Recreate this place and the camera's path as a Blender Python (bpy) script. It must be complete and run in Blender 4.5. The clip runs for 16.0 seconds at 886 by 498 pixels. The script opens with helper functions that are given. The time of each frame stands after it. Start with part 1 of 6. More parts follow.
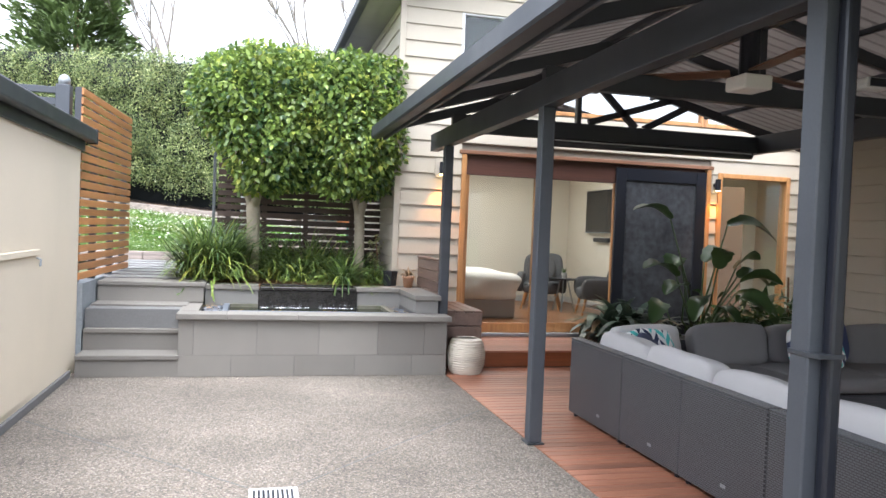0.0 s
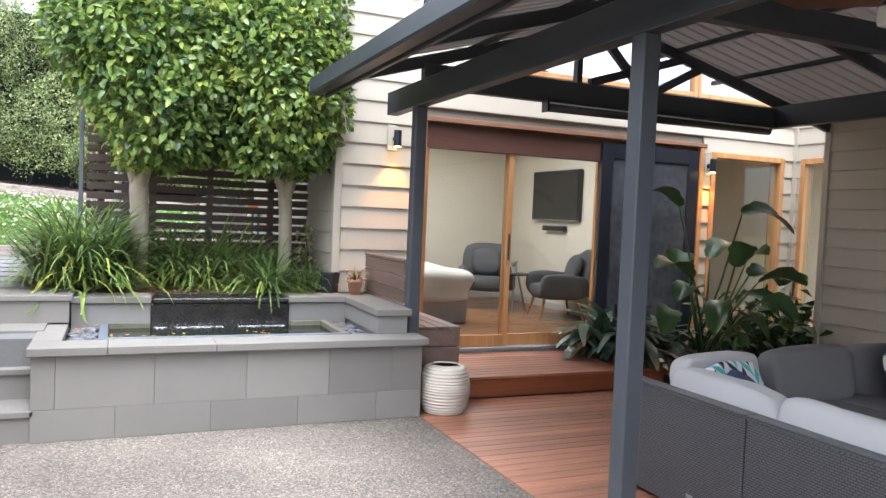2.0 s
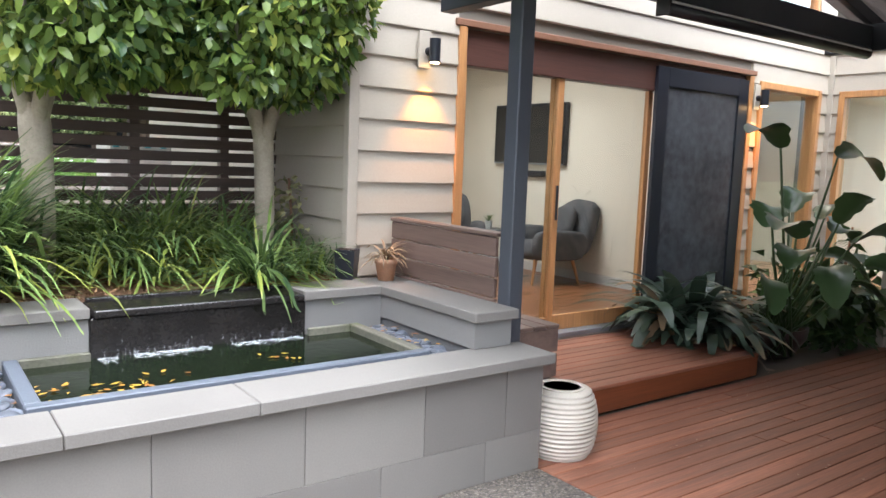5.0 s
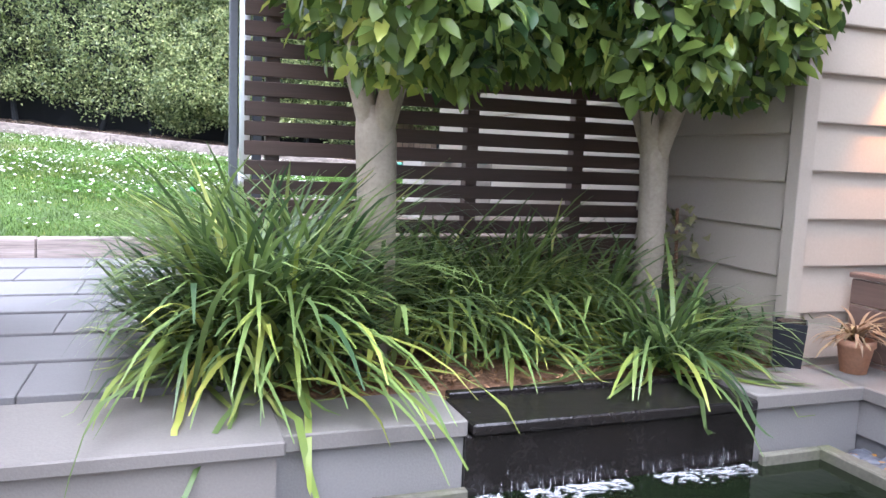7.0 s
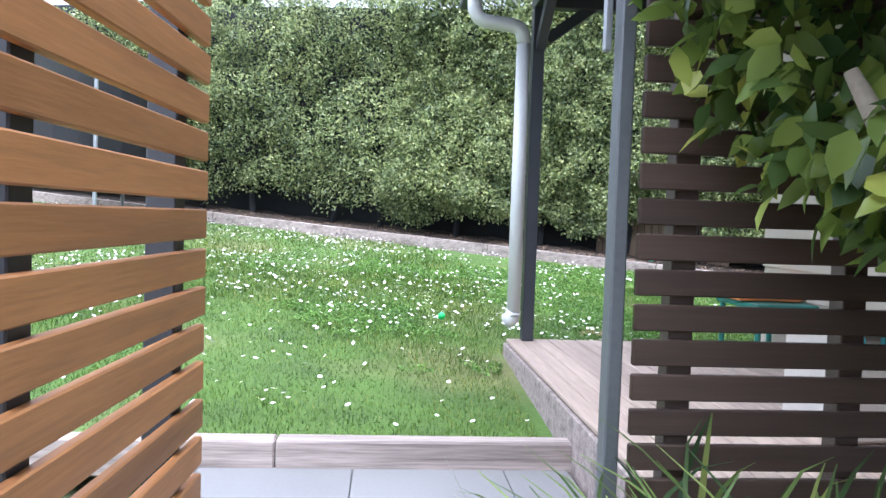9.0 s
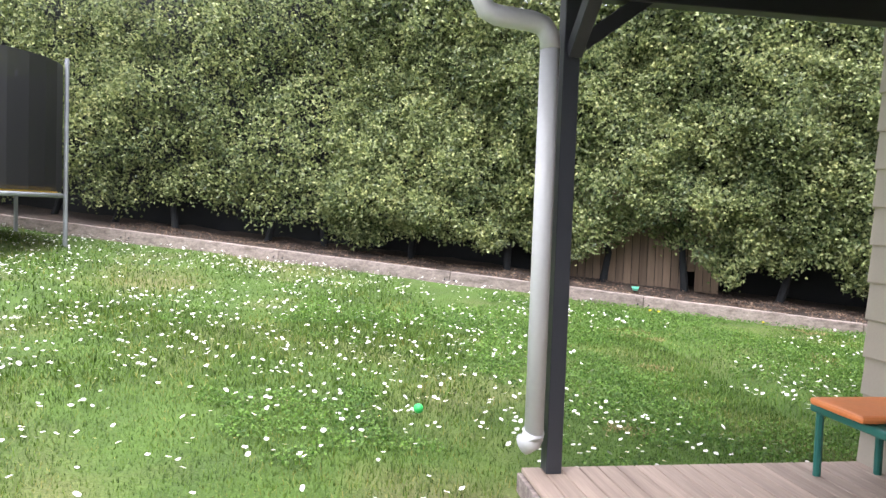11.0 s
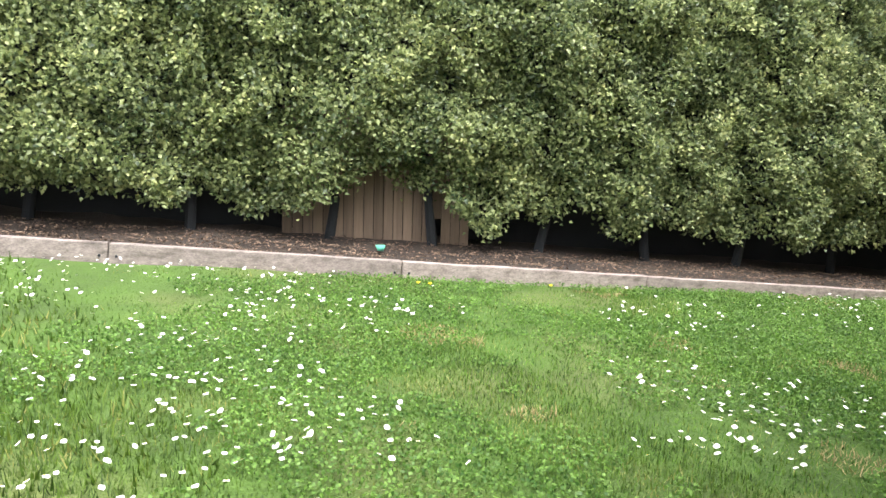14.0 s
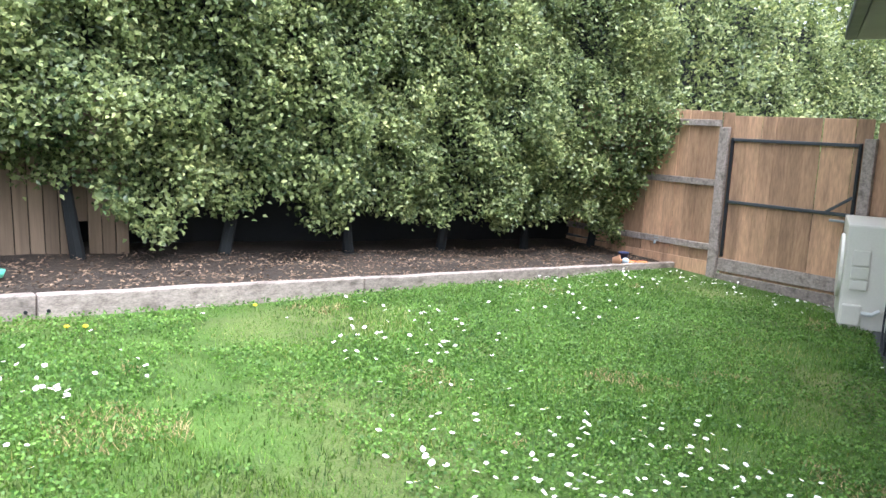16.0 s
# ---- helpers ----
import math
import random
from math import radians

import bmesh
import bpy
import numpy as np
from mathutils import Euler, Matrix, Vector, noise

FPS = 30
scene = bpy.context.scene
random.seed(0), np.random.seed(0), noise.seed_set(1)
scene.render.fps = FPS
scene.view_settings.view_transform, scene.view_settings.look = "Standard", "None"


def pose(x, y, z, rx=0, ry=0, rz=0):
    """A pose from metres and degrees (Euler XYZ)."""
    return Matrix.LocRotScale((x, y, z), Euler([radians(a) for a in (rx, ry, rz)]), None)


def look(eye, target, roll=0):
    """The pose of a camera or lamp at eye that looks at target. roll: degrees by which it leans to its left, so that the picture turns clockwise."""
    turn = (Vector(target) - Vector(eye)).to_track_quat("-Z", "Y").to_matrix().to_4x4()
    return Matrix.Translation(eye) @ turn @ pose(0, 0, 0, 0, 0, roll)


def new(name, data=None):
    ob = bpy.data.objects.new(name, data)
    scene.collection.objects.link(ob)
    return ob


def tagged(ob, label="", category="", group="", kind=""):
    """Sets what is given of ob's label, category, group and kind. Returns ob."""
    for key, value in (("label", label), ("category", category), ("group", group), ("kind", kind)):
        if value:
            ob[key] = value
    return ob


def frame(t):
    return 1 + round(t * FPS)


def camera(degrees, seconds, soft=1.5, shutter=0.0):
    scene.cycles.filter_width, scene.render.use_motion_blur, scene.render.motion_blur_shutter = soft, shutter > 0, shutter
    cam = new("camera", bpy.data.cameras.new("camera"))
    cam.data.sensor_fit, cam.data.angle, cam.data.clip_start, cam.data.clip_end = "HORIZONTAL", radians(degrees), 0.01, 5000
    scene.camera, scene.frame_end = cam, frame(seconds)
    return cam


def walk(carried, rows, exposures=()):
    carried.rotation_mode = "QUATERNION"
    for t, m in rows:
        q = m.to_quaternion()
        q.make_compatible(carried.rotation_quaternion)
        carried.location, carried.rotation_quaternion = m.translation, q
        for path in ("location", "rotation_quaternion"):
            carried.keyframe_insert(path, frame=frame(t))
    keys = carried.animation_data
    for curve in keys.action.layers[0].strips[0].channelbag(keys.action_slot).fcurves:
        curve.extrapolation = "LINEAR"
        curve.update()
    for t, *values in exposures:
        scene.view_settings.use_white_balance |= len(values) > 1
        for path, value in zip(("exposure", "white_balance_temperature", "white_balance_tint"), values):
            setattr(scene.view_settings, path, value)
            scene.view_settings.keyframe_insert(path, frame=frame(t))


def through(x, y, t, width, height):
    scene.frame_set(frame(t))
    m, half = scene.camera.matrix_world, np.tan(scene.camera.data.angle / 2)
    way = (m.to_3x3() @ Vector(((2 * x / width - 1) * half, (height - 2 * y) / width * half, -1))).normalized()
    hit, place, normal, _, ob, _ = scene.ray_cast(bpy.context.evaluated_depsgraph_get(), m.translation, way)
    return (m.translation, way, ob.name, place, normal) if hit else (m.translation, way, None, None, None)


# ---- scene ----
cam = camera(61.1, 16.0)
METRES, EYE, TILT, LEAN, TURN = 14.2, 1.4, 0.0, 0.0, -14.2
ROWS = [
    (0.0, 0.0, 0.0, 0.0, 0.06, -1.44, -2.31),
    (0.5, -0.008, 0.0362, -0.0004, -1.75, -1.65, -2.37),
    (1.0, -0.0198, 0.0721, 0.0013, -3.82, -1.87, -2.45),
    (1.5, -0.0329, 0.1053, 0.0032, -6.54, -2.13, -2.49),
    (2.0, -0.0477, 0.1385, 0.0023, -9.22, -2.43, -2.49),
    (2.5, -0.0646, 0.1693, -0.0004, -11.68, -2.75, -2.46),
    (3.0, -0.0803, 0.1979, -0.0001, -14.57, -3.37, -2.42),
    (5.5, -0.1254, 0.323, 0.003, -22.09, -7.08, -2.16),
    (6.0, -0.1299, 0.3499, 0.0032, -18.41, -7.19, -2.18),
    (6.5, -0.1385, 0.3754, 0.0042, -13.43, -7.16, -2.26),
    (7.0, -0.1535, 0.4045, 0.0053, -5.25, -6.77, -2.28),
    (7.5, -0.1637, 0.4327, 0.0078, 0.39, -6.25, -2.15),
    (8.0, -0.1805, 0.4602, 0.0104, 5.26, -5.03, -2.1),
    (8.5, -0.1926, 0.4831, 0.02, 8.15, -3.68, -1.93),
    (9.0, -0.2028, 0.5088, 0.0336, 9.83, -2.32, -1.97),
    (11.5, -0.2501, 0.648, 0.0623, 2.8, -3.26, -2.1),
    (12.0, -0.2628, 0.6876, 0.0618, 0.43, -4.22, -2.18),
    (12.5, -0.2726, 0.7219, 0.0629, -2.34, -5.08, -2.19),
    (13.0, -0.283, 0.7594, 0.0658, -7.53, -6.05, -2.01),
    (13.5, -0.2875, 0.7903, 0.0681, -13.65, -6.91, -1.92),
    (14.0, -0.2828, 0.827, 0.0699, -23.14, -7.98, -1.8),
    (14.5, -0.2778, 0.8558, 0.0713, -32.46, -9.0, -1.87),
    (15.0, -0.2692, 0.8817, 0.074, -42.16, -9.84, -1.92),
    (15.5, -0.2588, 0.9044, 0.077, -48.08, -10.24, -2.02),
    (16.0, -0.2497, 0.9285, 0.0779, -49.62, -9.98, -2.07),
]
walk(cam, [(t, pose(0, 0, EYE, TILT, LEAN, TURN) @ pose(METRES * x, METRES * y, METRES * z, 90 + pitch, roll, yaw)) for t, x, y, z, yaw, pitch, roll in ROWS], ((0.0, 2.3, 6000, 11), (3.0, 2.42, 5850, 11), (6.0, 2.42, 5850, 12), (7.0, 2.42, 5500, 20), (8.0, 2.38, 5400, 20), (9.0, 2.1, 5450, 15), (11.5, 1.92, 6450, 19), (13.0, 1.95, 6600, 16), (14.5, 2.14, 6250, 11), (16.0, 2.3, 5800, 11)))

# ---------------------------------------------------------------- world and light
world = bpy.data.worlds.new("world")
scene.world = world
world.use_nodes = True
wn, wl = world.node_tree.nodes, world.node_tree.links
sky = wn.new("ShaderNodeTexSky")
sky.sky_type, sky.sun_disc = "NISHITA", False
sky.sun_elevation, sky.sun_rotation = radians(72), radians(202.6)
sky.air_density, sky.dust_density = 1.0, 4.0
haze = wn.new("ShaderNodeHueSaturation")
haze.inputs["Saturation"].default_value = 0.22
wl.new(sky.outputs[0], haze.inputs["Color"])
wl.new(haze.outputs[0], wn["Background"].inputs["Color"])
wn["Background"].inputs["Strength"].default_value = 0.15
sun = new("sun", bpy.data.lights.new("sun", "SUN"))
sun.data.energy, sun.data.angle, sun.data.color = 0.9, radians(80), (1.0, 0.97, 0.92)
sun.matrix_basis = look((-5, -12, 40), (0, 0, 0))


# ---------------------------------------------------------------- materials
def nodes_of(m):
    return m.node_tree.nodes, m.node_tree.links


def mat(name, col, rough=0.6, var=0.12, scale=6.0, fine=60.0, bump=0.15, metal=0.0, stain=None, stain_amount=0.35, spec=0.5, stretch=(1, 1, 1), per=0.0, bump_dist=0.004):
    """Base colour broken at two scales, with stains, fine bump and per-object shift."""
    m = bpy.data.materials.new(name)
    m.use_nodes = True
    n, l = nodes_of(m)
    p = n["Principled BSDF"]
    co = n.new("ShaderNodeTexCoord")
    mp = n.new("ShaderNodeMapping")
    mp.inputs["Scale"].default_value = stretch
    geo = n.new("ShaderNodeNewGeometry")
    l.new(geo.outputs["Position"], mp.inputs["Vector"])
    big, small = n.new("ShaderNodeTexNoise"), n.new("ShaderNodeTexNoise")
    big.inputs["Scale"].default_value, small.inputs["Scale"].default_value = scale, fine
    big.inputs["Detail"].default_value, small.inputs["Detail"].default_value = 5, 3
    l.new(mp.outputs[0], big.inputs["Vector"]), l.new(mp.outputs[0], small.inputs["Vector"])
    add = n.new("ShaderNodeMath")
    add.operation = "ADD"
    l.new(big.outputs["Fac"], add.inputs[0]), l.new(small.outputs["Fac"], add.inputs[1])
    ramp = n.new("ShaderNodeMapRange")
    ramp.inputs["From Min"].default_value, ramp.inputs["From Max"].default_value = 0.6, 1.4
    ramp.inputs["To Min"].default_value, ramp.inputs["To Max"].default_value = 1 - var, 1 + var
    l.new(add.outputs[0], ramp.inputs["Value"])
    last = ramp.outputs[0]
    if per:
        info = n.new("ShaderNodeObjectInfo")
        pr = n.new("ShaderNodeMapRange")
        pr.inputs["To Min"].default_value, pr.inputs["To Max"].default_value = 1 - per, 1 + per
        l.new(info.outputs["Random"], pr.inputs["Value"])
        mul = n.new("ShaderNodeMath")
        mul.operation = "MULTIPLY"
        l.new(last, mul.inputs[0]), l.new(pr.outputs[0], mul.inputs[1])
        last = mul.outputs[0]
    base = n.new("ShaderNodeMix")
    base.data_type = "RGBA"
    base.inputs[6].default_value = (*col, 1)
    base.inputs[7].default_value = (*(stain or [c * 0.6 for c in col]), 1)
    st = n.new("ShaderNodeTexNoise")
    st.inputs["Scale"].default_value, st.inputs["Detail"].default_value = scale * 0.37, 6
    l.new(mp.outputs[0], st.inputs["Vector"])
    sr = n.new("ShaderNodeMapRange")
    sr.inputs["From Min"].default_value, sr.inputs["From Max"].default_value = 0.5, 0.75
    sr.inputs["To Max"].default_value = stain_amount
    l.new(st.outputs["Fac"], sr.inputs["Value"]), l.new(sr.outputs[0], base.inputs[0])
    vm = n.new("ShaderNodeVectorMath")
    vm.operation = "SCALE"
    l.new(base.outputs[2], vm.inputs[0]), l.new(last, vm.inputs["Scale"])
    l.new(vm.outputs[0], p.inputs["Base Color"])
    rr = n.new("ShaderNodeMapRange")
    rr.inputs["To Min"].default_value, rr.inputs["To Max"].default_value = max(0.03, rough - 0.12), min(1, rough + 0.12)
    l.new(big.outputs["Fac"], rr.inputs["Value"]), l.new(rr.outputs[0], p.inputs["Roughness"])
    p.inputs["Metallic"].default_value = metal
    p.inputs["Specular IOR Level"].default_value = spec
    if bump:
        b = n.new("ShaderNodeBump")
        b.inputs["Strength"].default_value, b.inputs["Distance"].default_value = bump, bump_dist
        l.new(small.outputs["Fac"], b.inputs["Height"]), l.new(b.outputs[0], p.inputs["Normal"])
    return m


def leaf_mat(name, dark, light, rough=0.4, through=0.3, tip=None):
    """Foliage whose colour varies leaf by leaf."""
    m = bpy.data.materials.new(name)
    m.use_nodes = True
    n, l = nodes_of(m)
    p = n["Principled BSDF"]
    geo = n.new("ShaderNodeNewGeometry")
    r = n.new("ShaderNodeValToRGB")
    r.color_ramp.elements[0].color, r.color_ramp.elements[1].color = (*dark, 1), (*light, 1)
    if tip:
        r.color_ramp.elements[1].position = 0.9
        e = r.color_ramp.elements.new(1.0)
        e.color = (*tip, 1)
    no = n.new("ShaderNodeTexNoise")
    no.inputs["Scale"].default_value = 1.7
    l.new(geo.outputs["Position"], no.inputs["Vector"])
    a = n.new("ShaderNodeMath")
    a.operation = "MULTIPLY_ADD"
    a.inputs[1].default_value, a.inputs[2].default_value = 0.9, -0.45
    l.new(no.outputs["Fac"], a.inputs[0])
    s = n.new("ShaderNodeMath")
    s.operation = "ADD"
    l.new(geo.outputs["Random Per Island"], s.inputs[0]), l.new(a.outputs[0], s.inputs[1])
    l.new(s.outputs[0], r.inputs["Fac"]), l.new(r.outputs["Color"], p.inputs["Base Color"])
    p.inputs["Roughness"].default_value = rough
    p.inputs["Specular IOR Level"].default_value = 0.4
    t = n.new("ShaderNodeBsdfTranslucent")
    l.new(r.outputs["Color"], t.inputs["Color"])
    mix = n.new("ShaderNodeMixShader")
    mix.inputs["Fac"].default_value = through
    l.new(p.outputs[0], mix.inputs[1]), l.new(t.outputs[0], mix.inputs[2])
    l.new(mix.outputs[0], n["Material Output"].inputs["Surface"])
    return m


def glass_mat(name, tint=(0.9, 0.94, 0.93), rough=0.0, base=0.05):
    m = bpy.data.materials.new(name)
    m.use_nodes = True
    n, l = nodes_of(m)
    t, g, x = n.new("ShaderNodeBsdfTransparent"), n.new("ShaderNodeBsdfGlossy"), n.new("ShaderNodeMixShader")
    t.inputs["Color"].default_value = (*tint, 1)
    g.inputs["Roughness"].default_value = rough
    lw, pw, ma = n.new("ShaderNodeLayerWeight"), n.new("ShaderNodeMath"), n.new("ShaderNodeMath")
    pw.operation, ma.operation = "POWER", "MULTIPLY_ADD"
    pw.inputs[1].default_value, ma.inputs[1].default_value, ma.inputs[2].default_value = 4.0, 0.45, base
    l.new(lw.outputs["Facing"], pw.inputs[0]), l.new(pw.outputs[0], ma.inputs[0])
    l.new(ma.outputs[0], x.inputs[0]), l.new(t.outputs[0], x.inputs[1]), l.new(g.outputs[0], x.inputs[2])
    l.new(x.outputs[0], n["Material Output"].inputs["Surface"])
    return m


def aggregate_mat(name, cols, scale=95.0, patch=0.25):
    """Exposed stones in cement, a voronoi cell to a stone."""
    m = mat(name, (0.4, 0.37, 0.33), 0.85, 0.1)
    n, l = nodes_of(m)
    p = n["Principled BSDF"]
    geo = n.new("ShaderNodeNewGeometry")
    v, e = n.new("ShaderNodeTexVoronoi"), n.new("ShaderNodeTexVoronoi")
    e.feature = "DISTANCE_TO_EDGE"
    for k in (v, e):
        k.inputs["Scale"].default_value = scale
        l.new(geo.outputs["Position"], k.inputs["Vector"])
    r = n.new("ShaderNodeValToRGB")
    r.color_ramp.interpolation = "CONSTANT"
    r.color_ramp.elements[0].color, r.color_ramp.elements[1].color = (*cols[0], 1), (*cols[-1], 1)
    r.color_ramp.elements[1].position = 0.85
    for i, c in enumerate(cols[1:-1]):
        q = r.color_ramp.elements.new(0.85 * (i + 1) / (len(cols) - 1))
        q.color = (*c, 1)
    sep = n.new("ShaderNodeSeparateColor")
    l.new(v.outputs["Color"], sep.inputs[0]), l.new(sep.outputs[0], r.inputs[0])
    cem = n.new("ShaderNodeMapRange")
    cem.inputs["From Max"].default_value = 0.12
    l.new(e.outputs["Distance"], cem.inputs["Value"])
    mx = n.new("ShaderNodeMix")
    mx.data_type = "RGBA"
    mx.inputs[6].default_value = (*[c * 0.75 for c in cols[0]], 1)
    l.new(cem.outputs[0], mx.inputs[0]), l.new(r.outputs[0], mx.inputs[7])
    big = n.new("ShaderNodeTexNoise")
    big.inputs["Scale"].default_value, big.inputs["Detail"].default_value = 0.9, 7
    l.new(geo.outputs["Position"], big.inputs["Vector"])
    mr = n.new("ShaderNodeMapRange")
    mr.inputs["From Min"].default_value, mr.inputs["From Max"].default_value = 0.3, 0.7
    mr.inputs["To Min"].default_value, mr.inputs["To Max"].default_value = 1 - patch, 1 + patch
    l.new(big.outputs["Fac"], mr.inputs["Value"])
    vm = n.new("ShaderNodeVectorMath")
    vm.operation = "SCALE"
    l.new(mx.outputs[2], vm.inputs[0]), l.new(mr.outputs[0], vm.inputs["Scale"])
    l.new(vm.outputs[0], p.inputs["Base Color"])
    b = n.new("ShaderNodeBump")
    b.inputs["Strength"].default_value, b.inputs["Distance"].default_value = 0.7, 0.004
    l.new(cem.outputs[0], b.inputs["Height"]), l.new(b.outputs[0], p.inputs["Normal"])
    return m


def wood_mat(name, col, dark, rough=0.55, axis=0, per=0.18, var=0.2):
    st = [38, 38, 38]
    st[axis] = 1.6
    return mat(name, col, rough, var, 1.0, 3.5, 0.25, stain=dark, stain_amount=0.7, stretch=st, per=per, bump_dist=0.003)


M_AGG = aggregate_mat("exposed aggregate", [(0.15, 0.131, 0.112), (0.22, 0.193, 0.165), (0.165, 0.143, 0.118), (0.31, 0.275, 0.235), (0.10, 0.088, 0.079), (0.24, 0.205, 0.162)])
M_BLUE = mat("bluestone", (0.215, 0.208, 0.198), 0.75, 0.10, 3.0, 150, 0.25, per=0.10, stain=(0.18, 0.175, 0.168), stain_amount=0.5)
M_BLUE2 = mat("bluestone wall tile", (0.182, 0.171, 0.155), 0.7, 0.10, 3.0, 150, 0.2, per=0.16, stain=(0.15, 0.141, 0.128), stain_amount=0.5)
M_CAP = mat("bluestone cap", (0.178, 0.167, 0.151), 0.8, 0.10, 2.5, 130, 0.25, per=0.06, stain=(0.135, 0.126, 0.113), stain_amount=0.6)
M_GROUT = mat("grout", (0.14, 0.14, 0.14), 0.9, 0.1)
M_WALLR = mat("cream render", (0.68, 0.60, 0.475), 0.9, 0.05, 1.5, 220, 0.35, stain=(0.58, 0.52, 0.42), stain_amount=0.4)
M_BOARD = mat("beige weatherboard paint", (0.42, 0.375, 0.305), 0.6, 0.05, 2.0, 90, 0.1, per=0.03, stain=(0.37, 0.33, 0.265), stain_amount=0.4)
M_BACK = mat("wall core", (0.2, 0.18, 0.15), 0.9, 0.05)
M_STEEL = mat("charcoal painted steel", (0.03, 0.034, 0.042), 0.45, 0.08, 3, 80, 0.05, stain=(0.09, 0.09, 0.10), stain_amount=0.3)
M_POST = mat("charcoal painted post", (0.05, 0.056, 0.068), 0.5, 0.08, 3, 80, 0.05, stain=(0.11, 0.12, 0.13), stain_amount=0.3)
M_SOFFIT = mat("roof sheet underside", (0.185, 0.165, 0.152), 0.6, 0.12, 2, 50, 0.05)
M_DECK = wood_mat("deck board stain", (0.285, 0.122, 0.073), (0.135, 0.064, 0.045), 0.45, 0, 0.22, 0.38)
M_FASC = wood_mat("red brown fascia", (0.25, 0.075, 0.03), (0.17, 0.055, 0.025), 0.45, 0, 0.05)
M_SLAT = wood_mat("oiled cedar slat", (0.43, 0.195, 0.07), (0.25, 0.11, 0.042), 0.5, 1, 0.16)
M_SLATD = wood_mat("dark stained slat", (0.082, 0.053, 0.041), (0.045, 0.03, 0.024), 0.55, 0, 0.2)
M_BENCH = wood_mat("brown bench slat", (0.15, 0.10, 0.08), (0.09, 0.06, 0.05), 0.5, 1, 0.15)
M_OAK = wood_mat("orange oiled timber", (0.46, 0.23, 0.09), (0.3, 0.14, 0.06), 0.4, 2, 0.08)
M_HEAD = wood_mat("dark brown header", (0.09, 0.04, 0.03), (0.05, 0.025, 0.02), 0.4, 0, 0.05)
M_BLACK = mat("black aluminium", (0.012, 0.014, 0.021), 0.35, 0.1, 3, 60, 0.03)
M_GLASS = glass_mat("window glass")
M_GLASSR = glass_mat("coated clerestory glass", base=0.5)
M_GREYFENCE = mat("galvanised post", (0.33, 0.35, 0.37), 0.45, 0.1, 4, 60, 0.05, metal=0.6)
M_SLEEPER = wood_mat("weathered sleeper", (0.30, 0.25, 0.225), (0.075, 0.058, 0.05), 0.85, 0, 0.16, 0.5)
M_PALING = mat("treated pine paling", (0.43, 0.26, 0.16), 0.75, 0.30, 1.0, 4.0, 0.25, stain=(0.17, 0.10, 0.065), stain_amount=0.85, stretch=(14, 14, 2.4), per=0.4, bump_dist=0.003)
M_SOIL = mat("garden soil", (0.034, 0.024, 0.018), 0.95, 0.5, 4, 45, 0.9, stain=(0.09, 0.06, 0.04), bump_dist=0.02)
M_MULCH = mat("bark mulch", (0.22, 0.12, 0.07), 0.95, 0.35, 8, 60, 0.9, bump_dist=0.02)
M_TURF = mat("turf", (0.062, 0.118, 0.016), 0.9, 0.4, 2.2, 60, 0.8, stain=(0.20, 0.175, 0.075), stain_amount=0.6, bump_dist=0.02)
M_EARTH = mat("earth", (0.1, 0.12, 0.05), 0.95, 0.3, 1, 20, 0.3)
M_WHITE = mat("white pvc", (0.55, 0.56, 0.57), 0.4, 0.04, 3, 60, 0.04, stain=(0.45, 0.45, 0.43))
# near-black colour that paints in the shade inside the hedge
M_DARKFILL = mat("hedge shade black", (0.012, 0.014, 0.016), 0.95, 0.2)


# ---------------------------------------------------------------- building helpers
BASE = {}


def thing(name, label, category, at=(0, 0, 0), turn=0.0, group="", kind=""):
    ob = tagged(new(name), label, category, group, kind)
    ob.matrix_basis = pose(*at, 0, 0, turn)
    BASE[ob] = ob.matrix_basis.copy()
    ob.empty_display_size = 0.1
    return ob


def part(name, bm, material, parent=None, label="", smooth=False, category="", group="", kind="", local=False):
    """One mesh object; bm is in world metres (in the thing's own frame with local) and is laid under its parent."""
    if parent is not None and not local:
        bm.transform(BASE[parent].inverted())
    me = bpy.data.meshes.new(name)
    bm.to_mesh(me)
    bm.free()
    me.materials.append(material)
    if smooth:
        for p in me.polygons:
            p.use_smooth = True
    ob = tagged(new(name, me), label, category, group, kind)
    ob.parent = parent
    BASE[ob] = BASE[parent] if parent is not None else Matrix.Identity(4)
    return ob


def box(x0, y0, z0, x1, y1, z1, bevel=0.0, bm=None, seg=1):
    b = bmesh.new()
    bmesh.ops.create_cube(b, size=1)
    bmesh.ops.transform(b, matrix=Matrix.Translation(((x0 + x1) / 2, (y0 + y1) / 2, (z0 + z1) / 2)) @ Matrix.Diagonal((abs(x1 - x0), abs(y1 - y0), abs(z1 - z0), 1)), verts=b.verts)
    if bevel:
        bmesh.ops.bevel(b, geom=b.edges[:], offset=bevel, segments=seg, affect="EDGES", profile=0.5)
    return join(bm, b)


def join(bm, b):
    if bm is None:
        return b
    tmp = bpy.data.meshes.new("tmp")
    b.to_mesh(tmp)
    b.free()
    bm.from_mesh(tmp)
    bpy.data.meshes.remove(tmp)
    return bm


def beam(a, b, w, h, bevel=0.003, bm=None):
    """A bar of w by h from a to b."""
    a, b = Vector(a), Vector(b)
    q = box(-w / 2, -h / 2, 0, w / 2, h / 2, (b - a).length, bevel)
    d = (b - a).normalized()
    side = d.cross(Vector((0, 0, 1)))
    side = side.normalized() if side.length > 1e-4 else Vector((1, 0, 0))
    up = side.cross(d)
    q.transform(Matrix.Translation(a) @ Matrix((side, up, d)).transposed().to_4x4())
    return join(bm, q)


